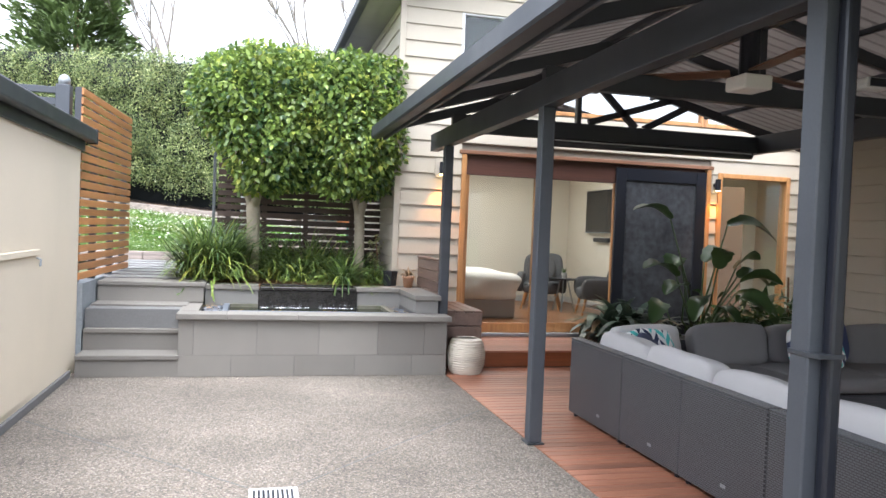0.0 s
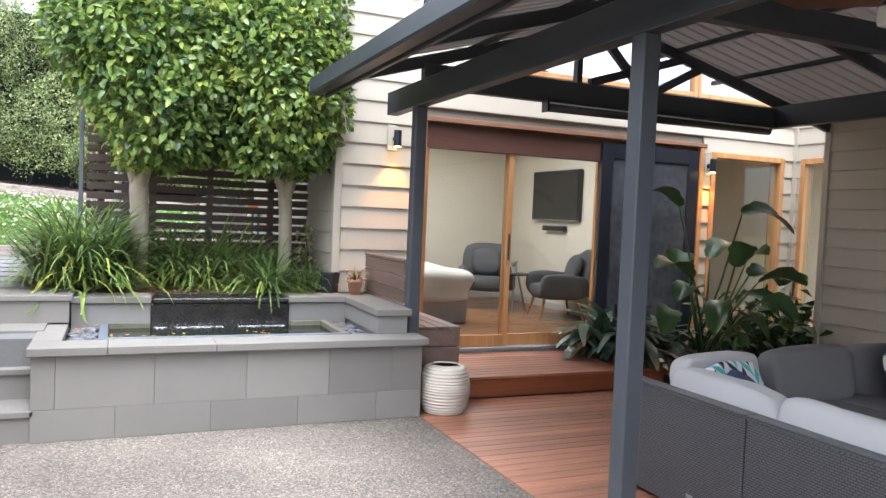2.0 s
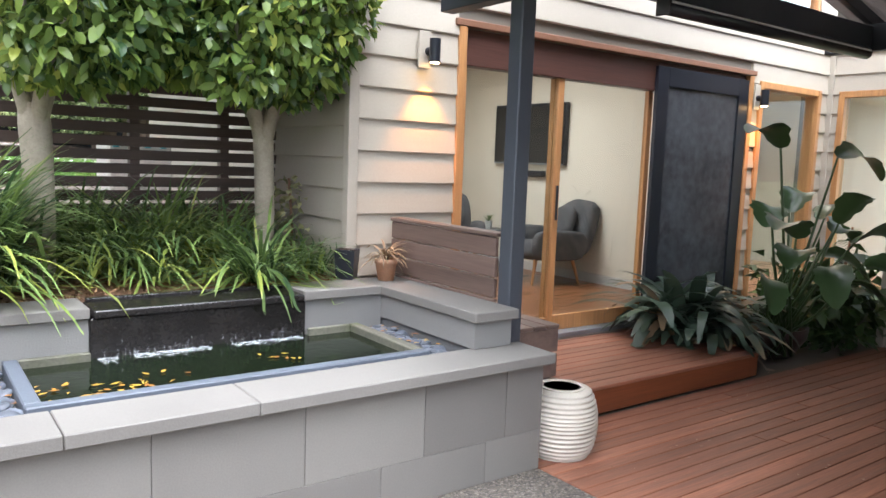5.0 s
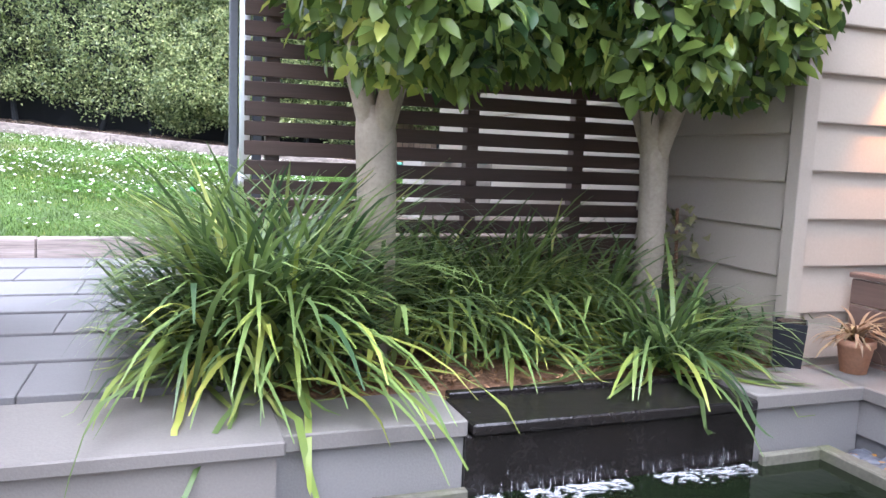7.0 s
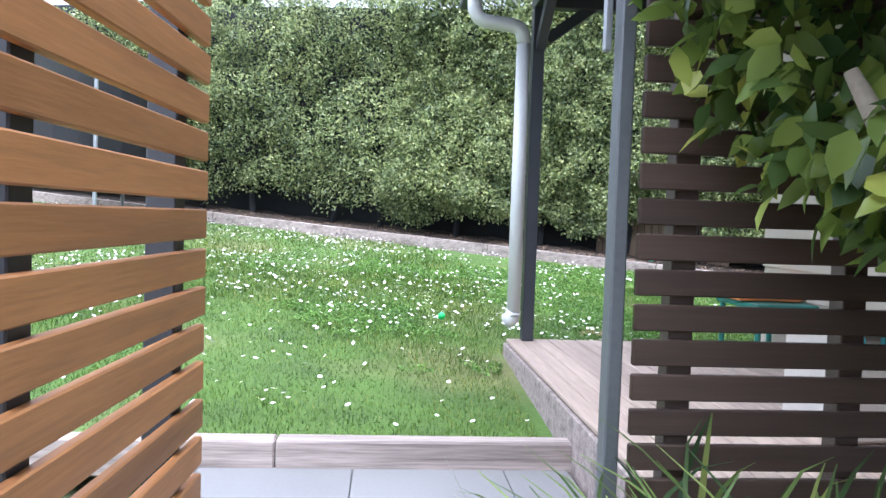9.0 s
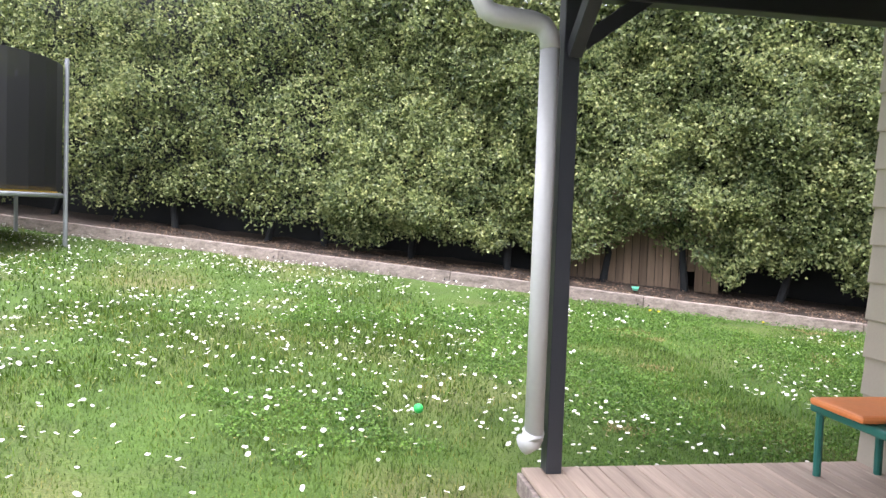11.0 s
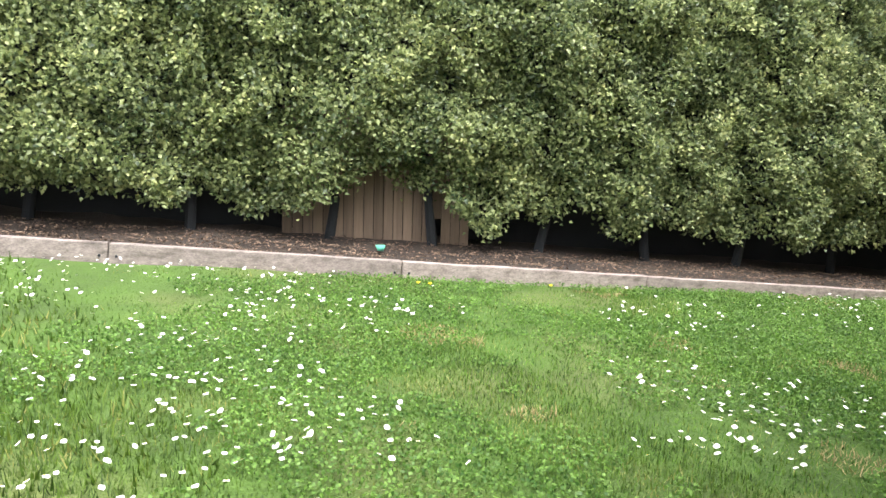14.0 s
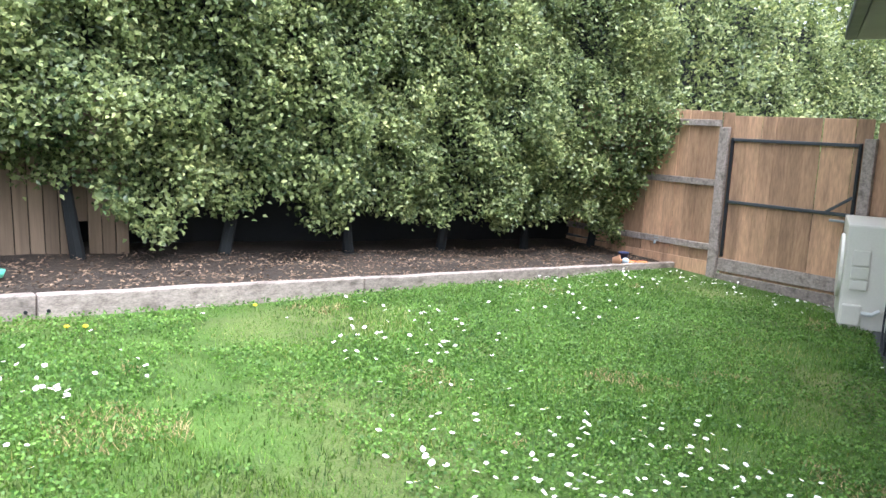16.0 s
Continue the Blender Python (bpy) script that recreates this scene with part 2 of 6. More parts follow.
def tube(points, r, bm=None, n=12, r_end=None, caps=True):
    """A round pipe along points, tapering to r_end."""
    b = bmesh.new()
    pts = [Vector(p) for p in points]
    rings, up = [], None
    for i, p in enumerate(pts):
        d = (pts[min(i + 1, len(pts) - 1)] - pts[max(i - 1, 0)]).normalized()
        if up is None:
            up = d.orthogonal().normalized()
        up = (up - d * up.dot(d)).normalized()
        s = d.cross(up)
        k = i / max(1, len(pts) - 1)
        rad = r[i] if isinstance(r, (list, tuple)) else r + ((r_end if r_end is not None else r) - r) * k
        rings.append([b.verts.new(p + (up * math.cos(6.28318 * j / n) + s * math.sin(6.28318 * j / n)) * rad) for j in range(n)])
    for q0, q1 in zip(rings, rings[1:]):
        for j in range(n):
            b.faces.new((q0[j], q0[(j + 1) % n], q1[(j + 1) % n], q1[j]))
    if caps:
        b.faces.new(rings[0][::-1]), b.faces.new(rings[-1])
    return join(bm, b)


def lathe(profile, at=(0, 0, 0), n=40):
    """A turned body from (radius, height) pairs."""
    b = bmesh.new()
    rings = [[b.verts.new((at[0] + r * math.cos(6.28318 * j / n), at[1] + r * math.sin(6.28318 * j / n), at[2] + z)) for j in range(n)] for r, z in profile]
    for q0, q1 in zip(rings, rings[1:]):
        for j in range(n):
            b.faces.new((q0[j], q0[(j + 1) % n], q1[(j + 1) % n], q1[j]))
    b.faces.new(rings[0][::-1]), b.faces.new(rings[-1])
    return b


def mesh_np(name, verts, faces, material, parent=None, label="", category="", kind="", group=""):
    """A mesh from arrays of vertices and equal-sided faces."""
    me = bpy.data.meshes.new(name)
    v = np.asarray(verts, dtype=np.float32).reshape(-1, 3)
    f = np.asarray(faces, dtype=np.int32)
    me.vertices.add(len(v))
    me.vertices.foreach_set("co", v.ravel())
    me.loops.add(f.size)
    me.loops.foreach_set("vertex_index", f.ravel())
    me.polygons.add(len(f))
    me.polygons.foreach_set("loop_start", np.arange(0, f.size, f.shape[1], dtype=np.int32))
    me.update(calc_edges=True)
    me.validate()
    me.materials.append(material)
    ob = tagged(new(name, me), label, category, group, kind)
    ob.parent = parent
    if parent is not None:
        me.transform(BASE[parent].inverted())
        BASE[ob] = BASE[parent]
    else:
        BASE[ob] = Matrix.Identity(4)
    return ob


def leaves_np(rng, centre, out, length, width, fold=0.25, droop=0.5, spread=0.9, fine=False, face=0.7, lift=0.9):
    """Folded pointed leaves (four triangles as two quads) at centres, facing roughly along out."""
    k = len(centre)
    d = rng.normal(size=(k, 3)) * spread + out
    d[:, 2] -= droop
    d /= np.linalg.norm(d, axis=1)[:, None]
    up = rng.normal(size=(k, 3)) * 0.6 + out * face + np.array([0, 0, lift])
    s = np.cross(d, up)
    s /= np.linalg.norm(s, axis=1)[:, None] + 1e-9
    nrm = np.cross(s, d)
    L = (length * rng.uniform(0.7, 1.25, k))[:, None]
    W = (width * rng.uniform(0.75, 1.2, k))[:, None]
    base, tipv = centre, centre + d * L - nrm * L * 0.16
    if fine:
        m1, m2 = centre + d * L * 0.30 - nrm * L * 0.01, centre + d * L * 0.66 - nrm * L * 0.06
        rows = [base, m1 + s * W * 0.5 + nrm * W * fold, m1, m1 - s * W * 0.5 + nrm * W * fold, m2 + s * W * 0.44 + nrm * W * fold * 0.8, m2, m2 - s * W * 0.44 + nrm * W * fold * 0.8, tipv]
        tri = ((0, 2, 1), (0, 3, 2), (1, 2, 5), (1, 5, 4), (2, 3, 6), (2, 6, 5), (4, 5, 7), (5, 6, 7))
        i = (np.arange(k) * 8)[:, None]
        return np.stack(rows, axis=1).reshape(-1, 3), np.concatenate([i + np.array([q]) for q in tri], axis=0)
    mid = centre + d * L * 0.45
    a, b = mid + s * W * 0.5 + nrm * W * fold, mid - s * W * 0.5 + nrm * W * fold
    v = np.stack([base, a, tipv, b, mid], axis=1).reshape(-1, 3)
    i = (np.arange(k) * 5)[:, None]
    f = np.concatenate([i + np.array([[0, 4, 1]]), i + np.array([[4, 2, 1]]), i + np.array([[0, 3, 4]]), i + np.array([[4, 3, 2]])], axis=0)
    return v, f


def strap_np(rng, roots, n_seg, length, width, lean, droop):
    """Long arching blades out of roots; lean outwards, bent by droop."""
    k = len(roots)
    ang = rng.uniform(0, 2 * np.pi, k)
    el = np.clip(rng.normal(lean, 0.28, k), 0.12, 1.5)
    L = length * rng.uniform(0.6, 1.15, k)
    W = width * rng.uniform(0.7, 1.2, k)
    dr = droop * rng.uniform(0.6, 1.3, k)
    side = np.stack([-np.sin(ang), np.cos(ang), np.zeros(k)], axis=1)
    out = np.stack([np.cos(ang), np.sin(ang), np.zeros(k)], axis=1)
    p = roots.copy()
    rows = []
    for i in range(n_seg + 1):
        t = i / n_seg
        w = (W * np.sin(np.pi * (0.12 + 0.86 * t)) ** 0.6)[:, None] * 0.5
        rows += [p + side * w, p - side * w]
        e = el - dr * t * 2.2
        p = p + (out * np.cos(e)[:, None] + np.array([0, 0, 1.0]) * np.sin(e)[:, None]) * (L / n_seg)[:, None]
    v = np.stack(rows, axis=1).reshape(-1, 3)
    m = 2 * (n_seg + 1)
    i0 = (np.arange(k) * m)[:, None]
    f = np.concatenate([i0 + np.array([[2 * j, 2 * j + 1, 2 * j + 3, 2 * j + 2]]) for j in range(n_seg)], axis=0)
    return v, f


def cells(us, zs, holes):
    """The rectangles of a wall left between its openings."""
    us = sorted({*us, *[h[0] for h in holes], *[h[1] for h in holes]})
    zs = sorted({*zs, *[h[2] for h in holes], *[h[3] for h in holes]})
    for u0, u1 in zip(us, us[1:]):
        for z0, z1 in zip(zs, zs[1:]):
            cu, cz = (u0 + u1) / 2, (z0 + z1) / 2
            if not any(h[0] < cu < h[1] and h[2] < cz < h[3] for h in holes):
                yield u0, u1, z0, z1


BOARDS = []  # weatherboards wanted: wall object, frame, length, rows


def boarded_wall(name, label, origin, turn, length, z0, z1, holes=(), thick=0.16):
    """A clad wall: a core with its openings, and lapped boards laid on its front later. Local x runs along it, -y is out."""
    m = pose(*origin, 0, 0, turn)
    core = bmesh.new()
    for u0, u1, a, b in cells((0, length), (z0, z1), holes):
        box(u0, 0, a, u1, thick, b, 0, core)
    core.transform(m)
    ob = part(name, core, M_BACK, None, label, category="wall", kind="structure")
    BOARDS.append((ob, m, length, z0, z1, holes))
    return ob


# ---------------------------------------------------------------- setting: ground, court, terraces
def lawn_z(x, y):
    return 1.083 - 0.036 * x + 0.062 * (y - 14.4) + 0.022 * np.maximum(0.0, y - 17.8)


def landing_z(y):
    return 0.772 + 0.028 * (y - 7.95)


part("ground", box(-150, -150, -0.6, 150, 150, -0.12), M_EARTH, None, "open green ground round the house", category="ground", kind="structure")
court = part("court_floor", box(-1.9, -4, -0.12, 1.842, 7.3, 0.0), M_AGG, None, "pale exposed aggregate concrete court", category="pavement", kind="structure")

b = bmesh.new()
gx = [-14 + 0.39 * i for i in range(40)] + [1.565] + [1.9 + 0.39 * i for i in range(20)]
gy = [10.80 + 0.358 * i for i in range(6)] + [12.80] + [13.25 + 0.36 * i for i in range(37)]
def lawn_at(x, y):
    return (x, y, lawn_z(x, y) + 0.025 * noise.noise(Vector((x * 0.9, y * 0.9, 0))))
grid = [[b.verts.new(lawn_at(x, y)) for y in gy] for x in gx]
for i in range(len(gx) - 1):
    for j in range(len(gy) - 1):
        if gx[i] < 1.56 or gy[j] > 12.79:
            b.faces.new((grid[i][j], grid[i + 1][j], grid[i + 1][j + 1], grid[i][j + 1]))
bmesh.ops.delete(b, geom=[v for v in b.verts if not v.link_faces], context="VERTS")
lawn = part("lawn", b, M_TURF, None, "sloping green lawn dotted with white daisies", True, category="lawn", kind="structure")
part("terrain_bank", box(-14, 10.81, -0.12, 1.56, 26, 0.35), M_EARTH, None, "earth bank under the lawn", category="ground", kind="structure")
part("terrain_bank_side", box(-14, 7.3, -0.12, -1.9, 10.9, 0.7), M_EARTH, None, "planted bank beside the landing", category="ground", kind="structure")

# drain grate in the court
gr = thing("drain_grate", "small pale metal drain grate in the concrete", "drain", (0.145, 3.9, 0.0))
part("frame", box(0.02, 3.80, 0.0, 0.27, 4.02, 0.004), M_WHITE, gr)
for i in range(9):
    part("slot", box(0.04 + 0.024 * i, 3.83, 0.0042, 0.052 + 0.024 * i, 3.99, 0.0052), M_BLACK, gr)

for a, c in (((0.28, 4.05), (1.83, 5.66)), ((0.01, 4.05), (-1.5, 5.6))):
    part("control_joint", beam((a[0], a[1], -0.004), (c[0], c[1], -0.004), 0.007, 0.012, 0), M_GROUT, court, "thin sawn joint in the concrete")

# steps: four risers
XS0, XS1 = -1.46, -0.60
for i in range(4):
    st = thing("stone_step", "grey bluestone garden step with overhanging tread", "step", (XS0, 7.0 + 0.3 * i, 0), group="garden steps")
    y0, z1 = 7.02 + 0.3 * i, 0.193 * (i + 1)
    x1 = XS1 if i < 3 else -0.47
    part("riser", box(XS0, y0, z1 - 0.193 if i else 0.0, x1, y0 + 0.34, z1 - 0.042), M_BLUE2, st)
    part("tread", box(XS0, y0 - 0.02, z1 - 0.04, x1 + (0.02 if i == 3 else 0), y0 + (0.33 if i < 3 else 0.42), z1, 0.005), M_CAP, st)
part("step_base", box(XS0, 7.38, 0, -0.48, 10.7, 0.56), M_GROUT, None, "concrete base of the garden steps", category="base", kind="structure")

part("landing_base", box(-0.48, 9.52, 0, -0.22, 10.75, 0.74), M_GROUT, None, "concrete base of the landing", category="base", kind="structure")
landing = part("landing_floor", box(-1.75, 8.345, 0.56, -0.485, 10.75, 0.755), mat("pale grout", (0.2, 0.2, 0.195), 0.9, 0.1), None, "pale grey paved landing", category="pavement", kind="structure")
# low side wall between shed and steps
part("side_retaining_wall", box(-1.66, 7.325, 0.0, -1.475, 8.34, 0.79), mat("grey painted block", (0.22, 0.24, 0.26), 0.8, 0.2, 5, 60, 0.3), None, "grey block retaining wall beside the steps", category="wall", kind="structure")
# sleeper edge before the lawn
for x0, x1 in ((-2.9, -1.44), (-1.436, -0.2)):
    sl = thing("edging_sleeper", "pale timber sleeper edging the lawn", "sleeper", (x0, 10.76, 0.84), group="lawn edging sleepers")
    part("timber", box(x0, 10.76, 0.80, x1, 10.86, 0.955, 0.008), M_SLEEPER, sl)

# ---------------------------------------------------------------- pool
M_LIP = mat("blue grey render", (0.10, 0.115, 0.14), 0.6, 0.15, 5, 80, 0.2)
M_MOSSY = mat("mossy pond stone", (0.13, 0.125, 0.095), 0.8, 0.3, 8, 60, 0.4, stain=(0.07, 0.09, 0.02), stain_amount=0.9)
M_WETBLACK = mat("wet black stone", (0.016, 0.014, 0.013), 0.22, 0.35, 7, 60, 0.4)
pool = thing("fish_pool", "raised pond clad in grey bluestone with pale caps", "pond", (0.6, 7.0, 0))
XP0, XP1, YP0, YP1 = -0.62, 1.846, 7.0, 8.02
part("core", box(XP0 + 0.012, YP0 + 0.012, 0, XP1 - 0.012, YP0 + 0.16, 0.50), M_GROUT, pool)
part("core", box(XP0 + 0.012, YP0 + 0.16, 0, XP1 - 0.012, 8.19, 0.30), M_GROUT, pool)
part("core", box(XP0 + 0.012, YP0 + 0.16, 0.30, -0.46, YP1, 0.48), M_GROUT, pool)
for x0, x1 in ((XP0 - 0.02, -0.21), (-0.207, 0.42), (0.423, 1.875)):
    part("cap", box(x0, YP0 - 0.048, 0.52, x1, YP0 + 0.22, 0.570, 0.004), M_CAP, pool)
part("cap", box(XP0 - 0.02, YP0 + 0.222, 0.52, -0.47, 7.90, 0.570, 0.004), M_CAP, pool)
for a, mm in (((-0.27, 7.30, 1.40, 7.355), M_LIP), ((-0.21, 7.955, 0.065, 7.985), M_MOSSY), ((1.10, 7.955, 1.34, 7.985), M_MOSSY), ((-0.27, 7.357, -0.212, 7.985), M_LIP), ((1.342, 7.357, 1.40, 7.985), M_MOSSY)):
    part("lip", box(a[0], a[1], 0.30, a[2], a[3], 0.562, 0.005), mm, pool)
part("pebble_bed", box(-0.46, 7.242, 0.3, -0.272, 7.985, 0.50), M_GROUT, pool)
part("pebble_bed", box(-0.27, 7.242, 0.3, 1.40, 7.298, 0.50), M_GROUT, pool)
part("pebble_bed", box(1.402, 7.242, 0.3, 1.80, 7.985, 0.50), M_GROUT, pool)
for x0, x1 in ((-0.46, 0.068), (1.10, 1.565)):
    part("back_wall", box(x0, 8.02, 0.3, x1, 8.2, 0.697), M_BLUE, pool)
    part("cap", box(x0 - 0.01, 7.995, 0.702, x1 + 0.003, 8.275, 0.750, 0.004), M_CAP, pool)
spw = part("spillway", box(0.07, 8.0, 0.3, 1.098, 8.20, 0.700, 0.004), M_WETBLACK, pool, "wet black stone spillway")
part("spillway_lip", box(0.085, 7.985, 0.702, 1.087, 8.235, 0.738, 0.006), M_WETBLACK, spw, "wet black spill stone")
part("weir_bar", box(0.1, 8.24, 0.72, 1.08, 8.275, 0.750, 0.004), M_WETBLACK, pool)
part("return_wall", box(1.565, 7.18, 0.572, 1.79, 8.27, 0.697), M_BLUE, pool)
part("return_core", box(1.58, 7.26, 0.30, 1.78, 8.27, 0.571), M_GROUT, pool)
part("cap", box(1.548, 7.155, 0.702, 1.815, 8.27, 0.750, 0.004), M_CAP, pool)
# water sheet
wm = bpy.data.materials.new("pond water")
wm.use_nodes = True
n_, l_ = nodes_of(wm)
n_["Principled BSDF"].inputs["Base Color"].default_value = (0.006, 0.010, 0.004, 1)
n_["Principled BSDF"].inputs["Roughness"].default_value = 0.03
n_["Principled BSDF"].inputs["IOR"].default_value = 1.33
tx, bp = n_.new("ShaderNodeTexNoise"), n_.new("ShaderNodeBump")
tx.inputs["Scale"].default_value, tx.inputs["Detail"].default_value = 22, 3
bp.inputs["Strength"].default_value, bp.inputs["Distance"].default_value = 0.16, 0.01
geo_ = n_.new("ShaderNodeNewGeometry")
l_.new(geo_.outputs["Position"], tx.inputs["Vector"]), l_.new(tx.outputs["Fac"], bp.inputs["Height"]), l_.new(bp.outputs[0], n_["Principled BSDF"].inputs["Normal"])
part("pond_water", box(-0.21, 7.357, 0.32, 1.34, 7.996, 0.525), wm, None, "dark rippled pond water", category="water", kind="structure")
# falling strands and foam
fm = bpy.data.materials.new("water foam")
fm.use_nodes = True
fp_ = fm.node_tree.nodes["Principled BSDF"]
fp_.inputs["Base Color"].default_value, fp_.inputs["Roughness"].default_value, fp_.inputs["Alpha"].default_value = (0.66, 0.69, 0.72, 1), 0.2, 0.25
rr = random.Random(3)
b = bmesh.new()
for i in range(80):
    x, top = rr.gauss(rr.choice((0.2, 0.38, 0.6, 0.85, 0.98)), 0.09), 0.528 + abs(rr.gauss(0, 0.03))
    if 0.09 < x < 1.08:
        z = top - rr.uniform(0.006, 0.03)
        tube([(x, 7.994, top), (x + rr.uniform(-0.003, 0.003), 7.988, max(z, 0.526))], 0.0005, b, 5, rr.uniform(0.0008, 0.0018))
for i in range(620):
    x, y = rr.uniform(0.1, 1.05), 7.985 - abs(rr.gauss(0, 0.04))
    if noise.noise(Vector((x * 7, 0, 3))) < -0.1:
        continue
    q = bmesh.new()
    bmesh.ops.create_icosphere(q, subdivisions=1, radius=rr.uniform(0.002, 0.008), matrix=Matrix.Translation((x, y, 0.526)) @ Matrix.Diagonal((1.8, 1, 0.3, 1)))
    join(b, q)
part("waterfall", b, fm, None, "thin white strands and foam of falling water", category="water", kind="stuff")
# pebbles
M_PEB = mat("blue grey pebble", (0.10, 0.112, 0.135), 0.5, 0.15, 12, 80, 0.1, per=0.5)
peb = []
for k in range(4):
    q = bmesh.new()
    bmesh.ops.create_icosphere(q, subdivisions=2, radius=1)
    for v in q.verts:
        v.co *= 1 + 0.18 * noise.noise(v.co * 1.1 + Vector((k * 5, 0, 0)))
    me = bpy.data.meshes.new("pebble")
    q.to_mesh(me)
    q.free()
    me.materials.append(M_PEB)
    for p_ in me.polygons:
        p_.use_smooth = True
    peb.append(me)
def strew(x0, y0, x1, y1, count):
    for _ in range(count):
        o = new("pebble", rr.choice(peb))
        o.parent = pool
        s = rr.uniform(0.015, 0.034)
        o.matrix_basis = BASE[pool].inverted() @ pose(rr.uniform(x0, x1), rr.uniform(y0, y1), 0.508 + rr.uniform(0, 0.026), rr.uniform(-15, 15), rr.uniform(-15, 15), rr.uniform(0, 360)) @ Matrix.Diagonal((s * 1.35, s, s * 0.55, 1))
strew(-0.445, 7.26, -0.29, 7.97, 150)
strew(-0.26, 7.255, 1.38, 7.285, 110)
strew(1.42, 7.26, 1.56, 7.97, 140)
# fallen leaves on water and stones
M_YLEAF = leaf_mat("fallen yellow leaf", (0.30, 0.10, 0.02), (0.52, 0.33, 0.04), 0.5, 0.1)
rng = np.random.default_rng(21)
k = 110
c = np.stack([np.clip(rng.normal(0.02, 0.16, k), -0.2, 0.6), np.clip(rng.normal(7.50, 0.09, k), 7.37, 7.9), np.full(k, 0.529)], axis=1)
c[50:58, 0], c[50:58, 1] = rng.normal(0.82, 0.06, 8), rng.normal(7.62, 0.04, 8)
c[58:90, 0], c[58:90, 1], c[58:90, 2] = rng.uniform(-0.45, -0.3, 32), rng.uniform(7.3, 7.95, 32), 0.552
c[90:, 0], c[90:, 1], c[90:, 2] = rng.uniform(1.42, 1.54, 20), rng.uniform(7.4, 7.95, 20), 0.552
v, f = leaves_np(rng, c, np.zeros((k, 3)), 0.045, 0.024, 0.1, 0.0, 1)
v[:, 2] = np.repeat(c[:, 2], 5) + (v[:, 2] - np.repeat(c[:, 2], 5)) * 0.06 + 0.003
mesh_np("fallen_leaves", v, f, M_YLEAF, None, "fallen yellow leaves on the pond and its pebbles", "leaves", "stuff")

part("planter_soil", box(-0.46, 8.2, 0.3, 1.56, 9.5, 0.725), M_MULCH, None, "bark-mulched raised planting bed", category="garden bed", kind="structure")
rng = np.random.default_rng(4)
k = 2600
c = np.stack([rng.uniform(-0.44, 1.54, k), rng.uniform(8.29, 9.4, k), rng.uniform(0.727, 0.755, k)], axis=1)
v, f = leaves_np(rng, c, np.zeros((k, 3)), 0.05, 0.012, 0.1, 0.0, 1)
v[:, 2] = np.repeat(c[:, 2], 5) + (v[:, 2] - np.repeat(c[:, 2], 5)) * 0.3
mesh_np("bark_chips", v, f, leaf_mat("bark chip", (0.12, 0.06, 0.03), (0.42, 0.24, 0.12), 0.9, 0.0), None, "orange-brown bark chips on the bed", "mulch", "stuff")

# ---------------------------------------------------------------- shed
part("wall_shed", box(-3.2, -4, 0.0, -1.52, 7.32, 2.10), M_WALLR, None, "cream rendered shed wall", category="wall", kind="structure")
part("shed_roof", box(-3.3, -4, 2.102, -1.5, 7.38, 2.15), M_STEEL, None, "charcoal steel shed roof", category="roof", kind="structure")
gut = thing("shed_gutter", "charcoal steel shed gutter and fascia", "gutter", (-1.5, 2, 1.9))
part("fascia", box(-1.518, -4, 1.98, -1.49, 7.36, 2.098, 0.004), M_STEEL, gut)
part("trough", box(-1.488, -4, 2.06, -1.40, 7.40, 2.18, 0.015, seg=2), M_STEEL, gut)
part("end_cap", box(-1.492, 7.401, 2.05, -1.396, 7.415, 2.185, 0.004), M_STEEL, gut)
sd = thing("shed_door", "low cream panel door in the shed wall", "door", (-1.52, 5.2, 0.1))
part("leaf", box(-1.518, 4.2, 0.1, -1.505, 5.93, 1.10, 0.004), M_WALLR, sd)
part("top_trim", box(-1.517, 4.1, 1.102, -1.485, 5.96, 1.145, 0.004), M_WALLR, sd)
part("latch", tube([(-1.52, 5.99, 1.08), (-1.49, 5.99, 1.07), (-1.49, 5.98, 1.02)], 0.008, n=8), M_GREYFENCE, sd)
part("shed_baseboard", box(-1.518, -4, 0.0, -1.49, 7.015, 0.06, 0.004), M_GROUT, None, "dark strip at the foot of the shed wall", category="baseboard", kind="structure")


# ---------------------------------------------------------------- slatted screens
def screen(label, x, y, turn, length, z0, z1, pitch, h, material, post_mat, posts, thick=0.02):
    """Horizontal slats on posts; local x along it, slats on -y."""
    s = thing("slat_screen", label, "screen", (x, y, 0), turn)
    for u in posts:
        part("post", box(u - 0.03, 0.0, z0 - 0.05, u + 0.03, 0.06, z1 - 0.03, 0.003), post_mat, s, local=True)
    first = part("slat", box(0, -thick, 0, length, 0, h, 0.003), material, s, local=True)
    first.location = (0, 0, z0)
    for i in range(1, int(round((z1 - z0) / pitch))):
        o = new("slat", first.data)
        o.parent, o.location, o.rotation_euler = s, (0, rr.uniform(-0.001, 0.001), z0 + i * pitch), (0, rr.uniform(-0.0012, 0.0012), 0)
    return s


screen("oiled cedar screen of horizontal slats on dark posts", -1.53, 7.335, 87.1, 2.05, 0.82, 2.58, 0.083, 0.063, M_SLAT, M_STEEL, (0.05, 0.63, 1.33, 1.93))
screen("dark stained screen of horizontal slats behind the trees", -0.43, 9.44, 0, 1.99, 0.80, 2.62, 0.083, 0.062, M_SLATD, M_SLATD, (0.12, 0.55, 1.05, 1.62))
fp = thing("fence_post", "galvanised steel screen end post", "post", (-0.47, 9.45, 0.76))
part("post", box(-0.492, 9.415, 0.76, -0.457, 9.475, 2.72, 0.004), mat("dull galvanised post", (0.14, 0.152, 0.165), 0.5, 0.12, 4, 60, 0.05, metal=0.3), fp)
